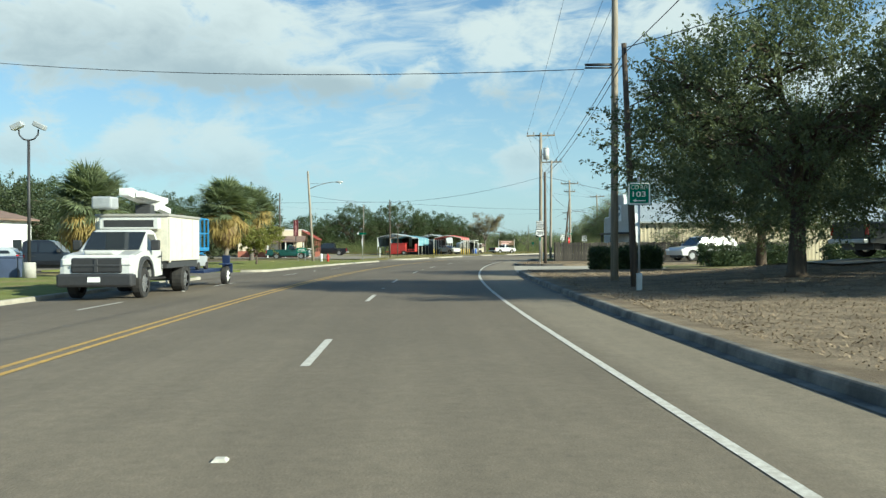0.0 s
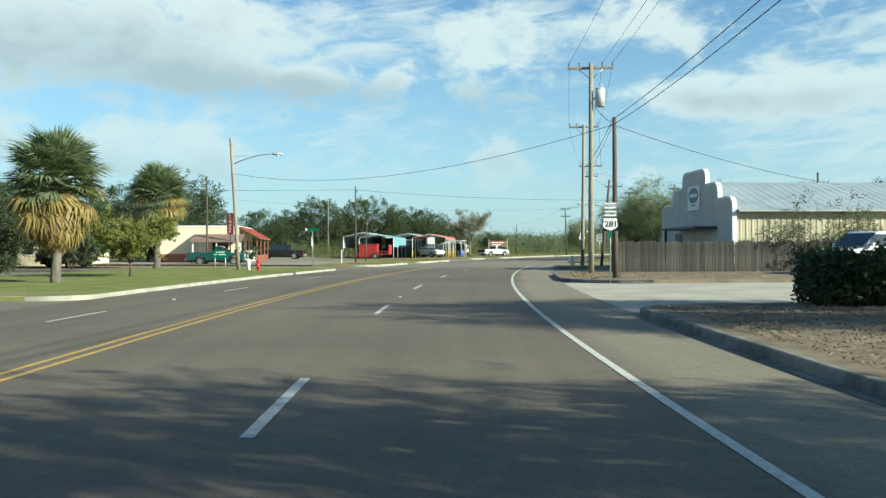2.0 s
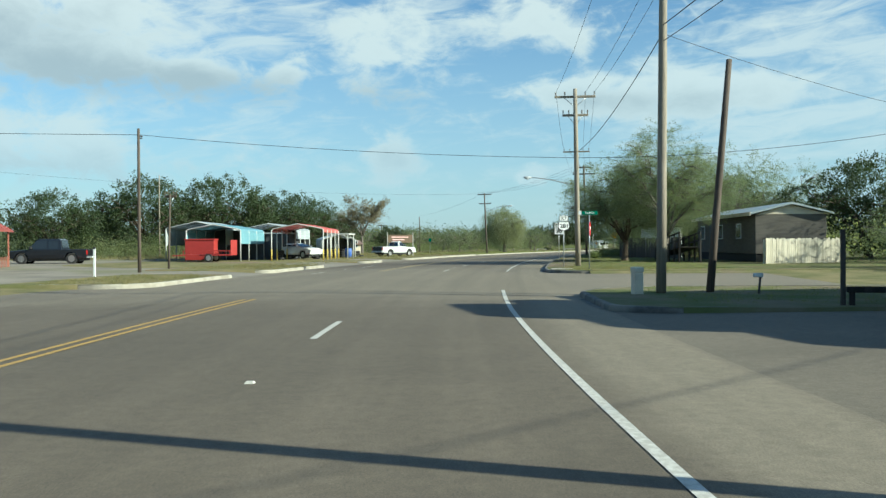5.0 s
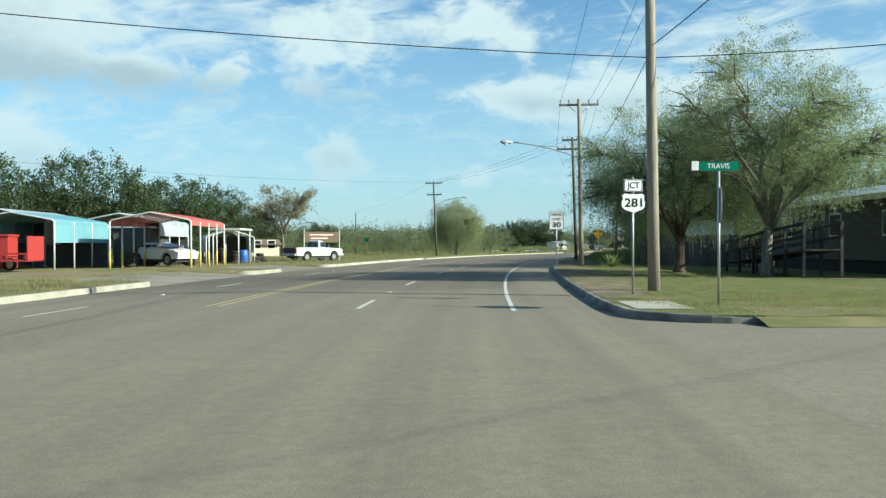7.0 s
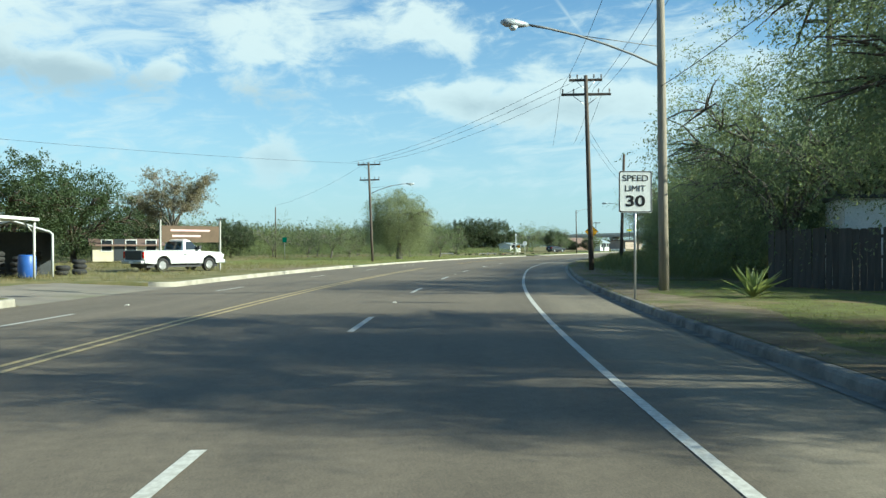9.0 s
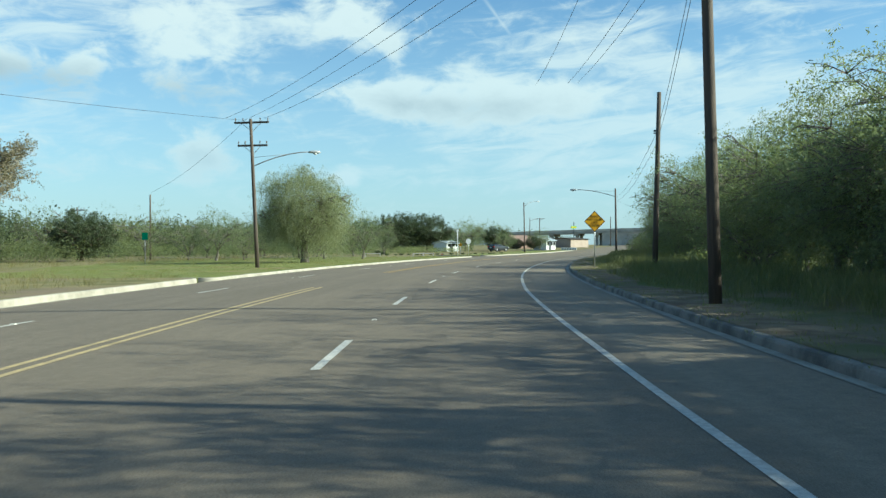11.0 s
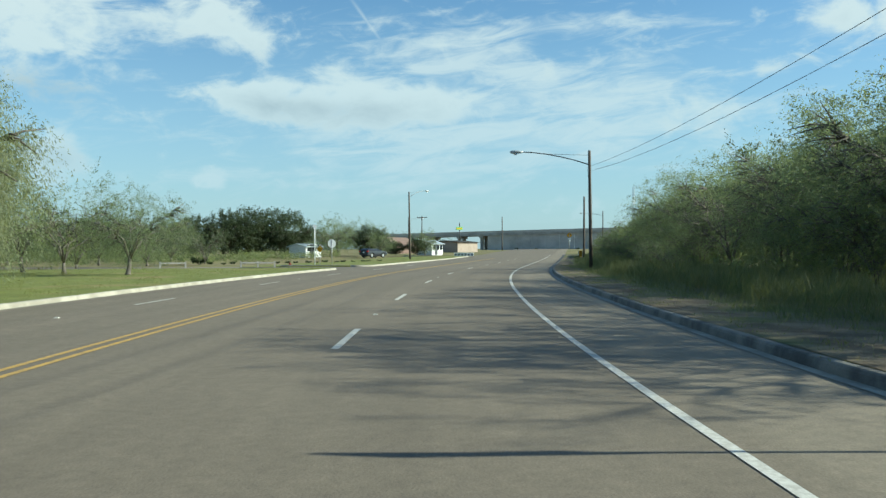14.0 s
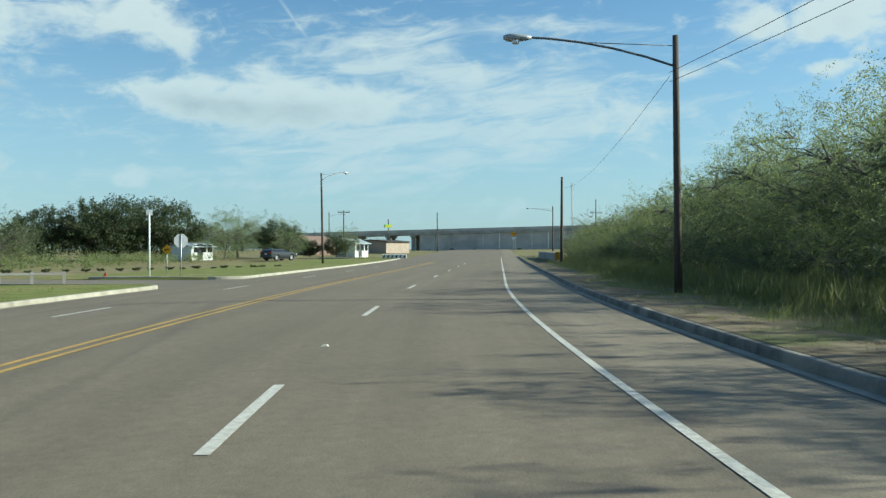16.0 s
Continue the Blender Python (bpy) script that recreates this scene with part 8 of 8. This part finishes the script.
def pickup(m, mat, label, L=5.5, H=1.85, W=1.95, crew=True, wheel_r=0.38, bed_dark=False):
    """Pickup, front towards +x, standing on z = 0."""
    t = thing("pickup_truck", m, label, "pickup truck")
    f, b = L / 2, -L / 2
    fx, rx = f - 0.95, b + 1.15
    sill, belt = 0.48, 1.08
    cab1, cab0 = f - 1.55, (b + 1.85 if crew else b + 2.35)
    lower = [(f - 0.03, sill)] + arch(fx, wheel_r + 0.09, sill - 0.04) + arch(rx, wheel_r + 0.09, sill - 0.04) + [(b + 0.02, sill), (b, 0.62), (b, belt + 0.05), (cab0, belt + 0.05), (cab1, belt), (cab1 + 0.2, belt + 0.02), (f - 0.12, belt - 0.06), (f, belt - 0.2)]
    shell(t, "body", lower, W, mat, 0.04, 0.7, 0.08)
    cab = [(cab0 + 0.02, belt), (cab0 + 0.12, H - 0.08), (cab0 + 0.3, H), (cab1 - 0.75, H), (cab1 - 0.55, H - 0.06), (cab1 + 0.12, belt)]
    cb = shell(t, "cab", cab, W - 0.10, mat, 0.17, belt, 0.06)
    part("windscreen", prism(bmesh.new(), [(cab1 + 0.09, belt + 0.07), (cab1 - 0.50, H - 0.10), (cab1 - 0.48, H - 0.10), (cab1 + 0.115, belt + 0.07)], -W / 2 + 0.22, W / 2 - 0.22), GLASS, cb)
    part("rear_window", prism(bmesh.new(), [(cab0 + 0.03, belt + 0.1), (cab0 + 0.11, H - 0.14), (cab0 + 0.09, H - 0.14), (cab0 + 0.005, belt + 0.1)], -W / 2 + 0.26, W / 2 - 0.26), GLASS, cb)
    mid = (cab0 + cab1) / 2 - 0.15
    for s in (-1, 1):
        for x0, x1, k0, k1 in (([cab0 + 0.22, mid - 0.05, 0.10, 0.0], [mid + 0.05, cab1 - 0.05, 0.0, 0.42]) if crew else ([cab0 + 0.2, cab1 - 0.05, 0.08, 0.42],)):
            bm = bmesh.new()
            y0, y1 = s * (W / 2 - 0.045), s * (W / 2 - 0.18)
            v = [bm.verts.new(q) for q in ((x0, y0, belt + 0.08), (x1, y0, belt + 0.08), (x1 - k1, y1, H - 0.14), (x0 + k0, y1, H - 0.14))]
            bm.faces.new(v)
            part("side_window", bm, GLASS, cb)
        part("door_mirror", box_bm(cab1 - 0.22, cab1 - 0.06, s * (W / 2) - 0.02, s * (W / 2 + 0.16), belt + 0.08, belt + 0.28, 0.02) if s > 0 else box_bm(cab1 - 0.22, cab1 - 0.06, -W / 2 - 0.16, -W / 2 + 0.02, belt + 0.08, belt + 0.28, 0.02), STEEL_DARK, cb)
        part("headlight", box_bm(f - 0.10, f + 0.015, s * W / 2 - (0.36 if s > 0 else -0.06), s * W / 2 - (0.06 if s > 0 else -0.36), 0.74, 0.93, 0.02), CLEAR_LAMP, t)
        part("tail_light", box_bm(b - 0.012, b + 0.06, s * W / 2 - (0.17 if s > 0 else -0.03), s * W / 2 - (0.03 if s > 0 else -0.17), 0.72, 1.06, 0.01), RED_LAMP, t)
        for x in (fx, rx):
            wheel(t, x, s * (W / 2 - 0.16), wheel_r, 0.25)
        part("door_handle", box_bm(mid - 0.35, mid - 0.18, s * W / 2 - 0.01, s * W / 2 + 0.02, belt - 0.17, belt - 0.13) if s > 0 else box_bm(mid - 0.35, mid - 0.18, -W / 2 - 0.02, -W / 2 + 0.01, belt - 0.17, belt - 0.13), STEEL_DARK, t)
    part("grille", box_bm(f - 0.05, f + 0.01, -W / 2 + 0.38, W / 2 - 0.38, 0.66, 0.95, 0.01), STEEL_DARK, t)
    part("front_bumper", box_bm(f - 0.15, f + 0.10, -W / 2 + 0.03, W / 2 - 0.03, 0.42, 0.63, 0.04), GALV, t)
    part("rear_bumper", box_bm(b - 0.14, b + 0.05, -W / 2 + 0.05, W / 2 - 0.05, 0.45, 0.60, 0.03), GALV, t)
    part("tailgate", box_bm(b - 0.018, b + 0.02, -W / 2 + 0.2, W / 2 - 0.2, 0.65, belt + 0.02, 0.01), STEEL_DARK if bed_dark else mat, t)
    # hull is closed here: a dark sheet on top imitates the bed's shaded depth
    part("bed_floor", box_bm(b + 0.1, cab0 - 0.08, -W / 2 + 0.12, W / 2 - 0.12, belt + 0.052, belt + 0.058), STEEL_DARK, t, "dark sheet standing in for the shaded open truck bed")
    part("underside", box_bm(b + 0.3, f - 0.3, -W / 2 + 0.2, W / 2 - 0.2, 0.25, 0.5), STEEL_DARK, t)
    part("number_plate", box_bm(b - 0.15, b - 0.142, -0.16, 0.16, 0.47, 0.58), SIGN_WHITE, t)
    return t


def suv(m, mat, label, L=5.0, H=1.78, W=2.0):
    t = thing("suv_car", m, label, "car")
    f, b = L / 2, -L / 2
    fx, rx, sill, belt, wr = f - 0.95, b + 0.98, 0.42, 1.08, 0.38
    lower = [(f - 0.05, sill)] + arch(fx, wr + 0.07, sill - 0.02) + arch(rx, wr + 0.07, sill - 0.02) + [(b + 0.04, sill), (b, 0.6), (b + 0.02, belt), (f - 1.35, belt), (f - 0.3, belt - 0.10), (f, belt - 0.32)]
    shell(t, "body", lower, W, mat, 0.04, 0.7, 0.09)
    cab = [(b + 0.04, belt - 0.01), (b + 0.30, H - 0.08), (b + 0.5, H), (f - 2.35, H), (f - 2.1, H - 0.05), (f - 1.25, belt - 0.01)]
    cb = shell(t, "cabin", cab, W - 0.1, mat, 0.18, belt, 0.06)
    part("rear_window", prism(bmesh.new(), [(b + 0.06, belt + 0.1), (b + 0.26, H - 0.15), (b + 0.24, H - 0.15), (b + 0.035, belt + 0.1)], -W / 2 + 0.24, W / 2 - 0.24), GLASS, cb)
    part("windscreen", prism(bmesh.new(), [(f - 1.30, belt + 0.06), (f - 2.05, H - 0.09), (f - 2.03, H - 0.09), (f - 1.275, belt + 0.06)], -W / 2 + 0.22, W / 2 - 0.22), GLASS, cb)
    for s in (-1, 1):
        for x0, x1, k0, k1 in ((b + 0.35, b + 1.25, 0.16, 0), (b + 1.33, b + 2.2, 0, 0), (b + 2.28, f - 1.42, 0, 0.55)):
            bm = bmesh.new()
            y0, y1 = s * (W / 2 - 0.045), s * (W / 2 - 0.185)
            bm.faces.new([bm.verts.new(q) for q in ((x0, y0, belt + 0.07), (x1, y0, belt + 0.07), (x1 - k1, y1, H - 0.13), (x0 + k0, y1, H - 0.13))])
            part("side_window", bm, GLASS, cb)
        ya, yb = (W / 2 - 0.32, W / 2 - 0.02) if s > 0 else (-W / 2 + 0.02, -W / 2 + 0.32)
        part("tail_light", box_bm(b - 0.015, b + 0.1, ya, yb, 0.88, 1.08, 0.02), RED_LAMP, t)
        part("headlight", box_bm(f - 0.14, f + 0.0, ya, yb, 0.70, 0.86, 0.02), CLEAR_LAMP, t)
        ma, mb = (W / 2 - 0.02, W / 2 + 0.16) if s > 0 else (-W / 2 - 0.16, -W / 2 + 0.02)
        part("door_mirror", box_bm(f - 1.62, f - 1.48, ma, mb, belt + 0.05, belt + 0.2, 0.02), mat, t)
        for x in (fx, rx):
            wheel(t, x, s * (W / 2 - 0.15), wr, 0.24)
    part("rear_bumper", box_bm(b - 0.06, b + 0.1, -W / 2 + 0.06, W / 2 - 0.06, 0.40, 0.62, 0.04), STEEL_DARK, t)
    part("number_plate", box_bm(b - 0.012, b - 0.004, -0.17, 0.17, 0.75, 0.88), SIGN_WHITE, t)
    part("underside", box_bm(b + 0.3, f - 0.3, -W / 2 + 0.2, W / 2 - 0.2, 0.22, 0.5), STEEL_DARK, t)
    return t


def yaw_to(dx, dy):
    return math.degrees(math.atan2(dy, dx))


W_PAINT = paint_mat("white_car_paint", (0.58, 0.58, 0.555))
K_PAINT = paint_mat("black_car_paint", (0.012, 0.013, 0.016))
G_PAINT = paint_mat("green_car_paint", (0.012, 0.060, 0.052))
S_PAINT = paint_mat("silver_car_paint", (0.36, 0.40, 0.44))
R_PAINT = paint_mat("red_car_paint", (0.42, 0.02, 0.02))
pickup(at(11.2, 166.8, 0.02, yaw_to(0.80, 0.60)), W_PAINT, "white single-cab pickup with a grey tailgate on dry grass", 5.0, 1.72, 1.85, False, 0.36, True)
pickup(at(-17.4, 104.3, -0.07, yaw_to(1, 0.03)), G_PAINT, "dark green pickup parked before the liquor store", 5.0, 1.72, 1.85, False, 0.36)
pickup(at(-17.4, 137.6, 0.04, yaw_to(-1, 0.05)), K_PAINT, "black crew-cab pickup with bright rims on the lot", 5.8, 1.92, 2.0, True, 0.42)
pickup(at(17.7, 28.5, 0.25, yaw_to(1, 0.18)), K_PAINT, "black pickup with chrome wheels under the oaks", 5.8, 1.95, 2.0, True, 0.44)
suv(at(20.4, 64.9, 0.25, yaw_to(-0.93, -0.36)), W_PAINT, "white sport utility car parked by the fence")
suv(at(0.9, 150.4, 0.1, yaw_to(0.75, -0.66)), W_PAINT, "white car standing under the red carport", 4.6, 1.45, 1.8)
suv(at(-21.6, 42.8, -0.06, yaw_to(-1, -0.3)), S_PAINT, "silver car parked in the lot behind palms", 4.6, 1.45, 1.8)
pickup(at(-21.5, 50.2, -0.06, yaw_to(1, 0.2)), K_PAINT, "black pickup parked in the lot behind palms", 5.6, 1.85, 1.95, True, 0.40)
suv(at(-28.6, 99.5, -0.05, yaw_to(1, 0.4)), R_PAINT, "red car half hidden behind the palms", 4.5, 1.45, 1.8)
suv(at(90, 306, -0.2, yaw_to(1, 0.5)), K_PAINT, "dark car parked before small houses", 4.6, 1.4, 1.8)


def flat_trailer(m, mat, label, L=3.6, W=1.9):
    t = thing("utility_trailer", m, label, "trailer")
    part("deck", box_bm(-L / 2, L / 2, -W / 2, W / 2, 0.5, 0.6, 0.01), mat, t)
    for s in (-1, 1):
        part("side_rail", box_bm(-L / 2, L / 2, s * W / 2 - 0.03, s * W / 2 + 0.03, 0.85, 0.92), mat, t)
        for i in range(5):
            x = -L / 2 + 0.05 + (L - 0.1) * i / 4
            part("stake", box_bm(x - 0.03, x + 0.03, s * W / 2 - 0.025, s * W / 2 + 0.025, 0.6, 0.85), mat, t)
        wheel(t, -0.2, s * (W / 2 + 0.14), 0.33, 0.2)
        part("mudguard", box_bm(-0.65, 0.25, min(s * W / 2 + s * 0.03, s * W / 2 + s * 0.26), max(s * W / 2 + s * 0.03, s * W / 2 + s * 0.26), 0.70, 0.74), mat, t)
    part("tail_ramp", box_bm(-L / 2 - 0.05, -L / 2, -W / 2, W / 2, 0.55, 1.75), mat, t, "upright mesh tail ramp")
    part("drawbar", prism(bmesh.new(), [(L / 2, 0.5), (L / 2 + 1.1, 0.46), (L / 2 + 1.1, 0.54), (L / 2, 0.6)], -0.06, 0.06), mat, t)
    return t


RED_TRAILER = plain("red_trailer_paint", (0.36, 0.035, 0.03), 0.5)
flat_trailer(at(-5.8, 139.4, 0.07, 172), RED_TRAILER, "red flat utility trailer with an upright ramp", 3.8, 2.0)
t = thing("red_bin", at(-6.6, 141.9, 0.08, -8), "large red steel bin beside the trailer", "bin")
part("body", box_bm(-1.4, 1.0, -0.6, 0.6, 0.1, 1.75, 0.03), RED_TRAILER, t)
part("rim", box_bm(-1.46, 1.06, -0.66, 0.66, 1.75, 1.86, 0.02), RED_TRAILER, t)


def bucket_truck():
    """White utility truck with a folded boom, towing a lift on a trailer; it stands in the far lane."""
    s0 = 27.4
    p = place(s0, float(lane(s0)) - 7.55, road_z(-7.55))
    m = Matrix.Translation(p) @ Matrix.Rotation(radians(-90) - float(heading(s0)), 4, "Z")
    t = thing("bucket_truck", m, "white utility truck with a folded boom in the oncoming lane", "truck")
    W = 2.05
    fx, rx = 2.2, -1.6
    CREAM = plain("cream_truck_paint", (0.66, 0.63, 0.52), 0.45)
    GREY_SKIRT = plain("dark_grey_plastic", (0.045, 0.047, 0.05), 0.6)
    # bonnet and wings, sloping to a blunt nose
    body = [(3.10, 0.66)] + arch(fx, 0.54, 0.58) + [(0.62, 0.62), (0.55, 1.15), (0.58, 1.34), (1.80, 1.36), (2.30, 1.33), (2.92, 1.24), (3.08, 1.12)]
    shell(t, "hood_body", body, W, W_PAINT, 0.06, 0.95, 0.12)
    part("hood_bulge", box_bm(1.95, 2.95, -0.42, 0.42, 1.24, 1.37, 0.05), W_PAINT, t)
    cab = [(0.55, 1.30), (0.58, 1.78), (0.66, 1.93), (0.90, 1.98), (1.22, 1.97), (1.36, 1.90), (2.0, 1.34)]
    cb = shell(t, "cab", cab, W - 0.12, W_PAINT, 0.20, 1.32, 0.06)
    part("windscreen", prism(bmesh.new(), [(1.985, 1.375), (1.40, 1.885), (1.42, 1.90), (2.005, 1.39)], -W / 2 + 0.24, W / 2 - 0.24), GLASS, cb)
    for s in (-1, 1):
        bm = bmesh.new()
        bm.faces.new([bm.verts.new(q) for q in ((0.72, s * (W / 2 - 0.062), 1.36), (1.80, s * (W / 2 - 0.062), 1.36), (1.34, s * (W / 2 - 0.215), 1.83), (0.78, s * (W / 2 - 0.215), 1.83))])
        part("side_window", bm, GLASS, cb)
        a, b = sorted((s * (W / 2 - 0.02), s * (W / 2 + 0.24)))
        part("door_mirror", box_bm(1.55, 1.68, a, b, 1.36, 1.66, 0.04), STEEL_DARK, cb)
        a, b = sorted((s * (W / 2 - 0.08), s * (W / 2 - 0.36)))
        part("headlight", box_bm(2.98, 3.12, a, b, 0.95, 1.14, 0.03), CLEAR_LAMP, t)
        a, b = sorted((s * (W / 2 - 0.10), s * (W / 2 + 0.07)))
        flare = prism(bmesh.new(), [(fx + 0.62 * math.cos(q), 0.58 + 0.62 * math.sin(q)) for q in [math.pi * k / 10 for k in range(11)]] + [(fx + 0.53 * math.cos(q), 0.58 + 0.53 * math.sin(q)) for q in [math.pi * k / 10 for k in range(10, -1, -1)]], a, b)
        part("wing_flare", flare, GREY_SKIRT, t, "dark grey plastic wing flare")
        part("door_seam", box_bm(0.70, 0.712, min(s * (W / 2 - 0.02), s * (W / 2 + 0.004)), max(s * (W / 2 - 0.02), s * (W / 2 + 0.004)), 0.72, 1.32), STEEL_DARK, cb)
        part("door_handle", box_bm(0.80, 0.98, min(s * (W / 2 - 0.01), s * (W / 2 + 0.03)), max(s * (W / 2 - 0.01), s * (W / 2 + 0.03)), 1.16, 1.20, 0.008), STEEL_DARK, cb)
        wheel(t, fx, s * (W / 2 - 0.12), 0.43, 0.26)
        wheel(t, rx, s * (W / 2 - 0.14), 0.43, 0.40)
    g = part("grille", box_bm(3.02, 3.135, -0.70, 0.70, 0.74, 1.16, 0.05), STEEL_DARK, t, "black crossed grille")
    part("grille_bar", box_bm(3.13, 3.16, -0.68, 0.68, 0.92, 0.98, 0.01), GREY_SKIRT, g)
    part("grille_bar", box_bm(3.13, 3.16, -0.05, 0.05, 0.76, 1.14, 0.01), GREY_SKIRT, g)
    part("front_bumper", box_bm(2.92, 3.30, -W / 2 - 0.02, W / 2 + 0.02, 0.36, 0.73, 0.07), STEEL_DARK, t, "heavy black steel bumper")
    part("number_plate", box_bm(3.302, 3.312, -0.17, 0.17, 0.50, 0.64), SIGN_WHITE, t)
    box_p = part("utility_body", box_bm(-3.1, 0.30, -W / 2 - 0.08, W / 2 + 0.08, 1.02, 2.38, 0.03), CREAM, t, "tall cream chip box body")
    part("box_skirt", box_bm(-3.05, 0.25, -W / 2 - 0.02, W / 2 + 0.02, 0.80, 1.018, 0.02), GREY_SKIRT, t)
    part("box_roof", box_bm(-3.14, 0.34, -W / 2 - 0.11, W / 2 + 0.11, 2.382, 2.47, 0.02), plain("dull_grey_roof", (0.30, 0.29, 0.26), 0.7), box_p)
    for s in (-1, 1):
        for x in (0.18, -1.05, -2.2):
            a, b = sorted((s * (W / 2 + 0.085), s * (W / 2 + 0.11)))
            part("box_rib", box_bm(x, x + (0.12 if x > 0 else 0.03), a, b, 0.98 if x > 0 else 1.1, 2.36), CREAM, box_p)
    part("mud_guard", box_bm(-2.25, -2.18, -W / 2, W / 2, 0.35, 0.8), GREY_SKIRT, t)
    part("chassis", box_bm(-3.1, 2.6, -0.5, 0.5, 0.45, 0.798), STEEL_DARK, t)
    rk = part("cab_guard", box_bm(0.36, 0.62, -0.9, 0.9, 1.99, 2.34, 0.03), W_PAINT, t, "white guard over the cab roof")
    part("guard_void", box_bm(0.622, 0.63, -0.75, 0.75, 2.06, 2.27), STEEL_DARK, rk)
    # folded boom: turret, lower arm, upper arm, bucket
    bm = bmesh.new()
    box(bm, -1.15, -0.65, -0.25, 0.25, 2.46, 2.80, 0.03)
    part("turret", bm, GREY_SKIRT, t)
    bm = bmesh.new()
    prism(bm, [(-3.1, 2.60), (-3.1, 2.76), (0.65, 3.24), (0.95, 3.22), (0.95, 3.00), (0.70, 2.97)], -0.16, 0.12)
    part("upper_arm", bm, TRIM_WHITE, t, "white folded upper boom arm")
    bm = bmesh.new()
    prism(bm, [(-1.0, 2.62), (-1.0, 2.84), (-2.0, 3.06), (-2.0, 2.90)], 0.14, 0.34)
    prism(bm, [(-2.05, 2.90), (-2.05, 3.06), (0.45, 3.16), (0.45, 2.98)], 0.16, 0.36)
    part("lower_arm", bm, TRIM_WHITE, t, "white folded lower boom arm")
    bm = bmesh.new()
    for z in (2.66, 2.9):
        tube(bm, (0.9, -0.25, z), (1.55, -0.25, z), 0.03, 0.03, 6)
    part("bucket_bracket", bm, STEEL_DARK, t)
    part("bucket", box_bm(1.25, 1.85, -0.65, -0.05, 2.56, 2.92, 0.06), LAMP_BODY, t, "grey work bucket")
    # towed trailer with a scissor lift on it
    p2 = m @ Matrix.Translation((-5.9, 0.1, 0))
    c = thing("equipment_trailer", p2, "low dark blue equipment trailer with raised ramps", "trailer")
    NAVY = plain("trailer_navy", (0.012, 0.025, 0.075), 0.5)
    part("deck", box_bm(-2.1, 1.7, -0.85, 0.85, 0.52, 0.62, 0.01), NAVY, c)
    part("drawbar", prism(bmesh.new(), [(1.7, 0.52), (2.7, 0.48), (2.7, 0.56), (1.7, 0.62)], -0.08, 0.08), NAVY, c)
    for q in (-1, 1):
        a, b = sorted((q * 0.55, q * 0.85))
        part("ramp", box_bm(-2.2, -2.08, a, b, 0.6, 1.12, 0.015), NAVY, c, "upright folded ramp")
        a, b = sorted((q * 0.86, q * 1.16))
        part("mudguard", box_bm(-1.25, -0.35, a, b, 0.78, 0.83, 0.01), NAVY, c)
        part("mudguard_end", box_bm(-1.30, -1.24, a, b, 0.45, 0.82, 0.01), NAVY, c)
        wheel(c, -0.8, q * 1.0, 0.36, 0.22, SIGN_WHITE)
        part("tail_light", box_bm(-2.13, -2.105, min(q * 0.62, q * 0.82), max(q * 0.62, q * 0.82), 0.53, 0.61), RED_LAMP, c)
    lift = thing("scissor_lift", p2 @ Matrix.Translation((0.2, 0, 0.622)), "bright blue scissor lift with a railed platform", "lift")
    BLUE = plain("lift_blue", (0.03, 0.20, 0.40), 0.45)
    part("base", box_bm(-0.75, 0.75, -0.38, 0.38, 0.12, 0.50, 0.03), LAMP_BODY, lift, "grey machine base")
    for x in (-0.55, 0.55):
        for q in (-1, 1):
            bm = bmesh.new()
            tube(bm, (x, q * 0.30, 0.14), (x, q * 0.42, 0.14), 0.14, 0.14, 14)
            part("lift_wheel", bm, RUBBER, lift)
    bm = bmesh.new()
    for q in (-0.3, 0.3):
        tube(bm, (-0.7, q, 0.52), (0.7, q, 0.66), 0.035, 0.035, 6)
        tube(bm, (0.7, q, 0.52), (-0.7, q, 0.66), 0.035, 0.035, 6)
    part("scissor_arms", bm, BLUE, lift)
    part("platform", box_bm(-0.85, 0.85, -0.42, 0.42, 0.68, 0.82, 0.015), BLUE, lift)
    for x in (-0.82, -0.28, 0.28, 0.82):
        for q in (-0.39, 0.39):
            part("rail_post", box_bm(x - 0.025, x + 0.025, q - 0.025, q + 0.025, 0.82, 1.90), BLUE, lift)
    for z in (1.34, 1.88):
        for q in (-0.39, 0.39):
            part("guard_rail", box_bm(-0.845, 0.845, q - 0.028, q + 0.028, z - 0.025, z + 0.025), BLUE, lift)
        for x in (-0.82, 0.82):
            part("guard_rail", box_bm(x - 0.028, x + 0.028, -0.36, 0.36, z - 0.025, z + 0.025), BLUE, lift)
    part("control_box", box_bm(0.60, 0.78, -0.32, -0.08, 1.45, 1.80, 0.02), STEEL_DARK, lift)


bucket_truck()
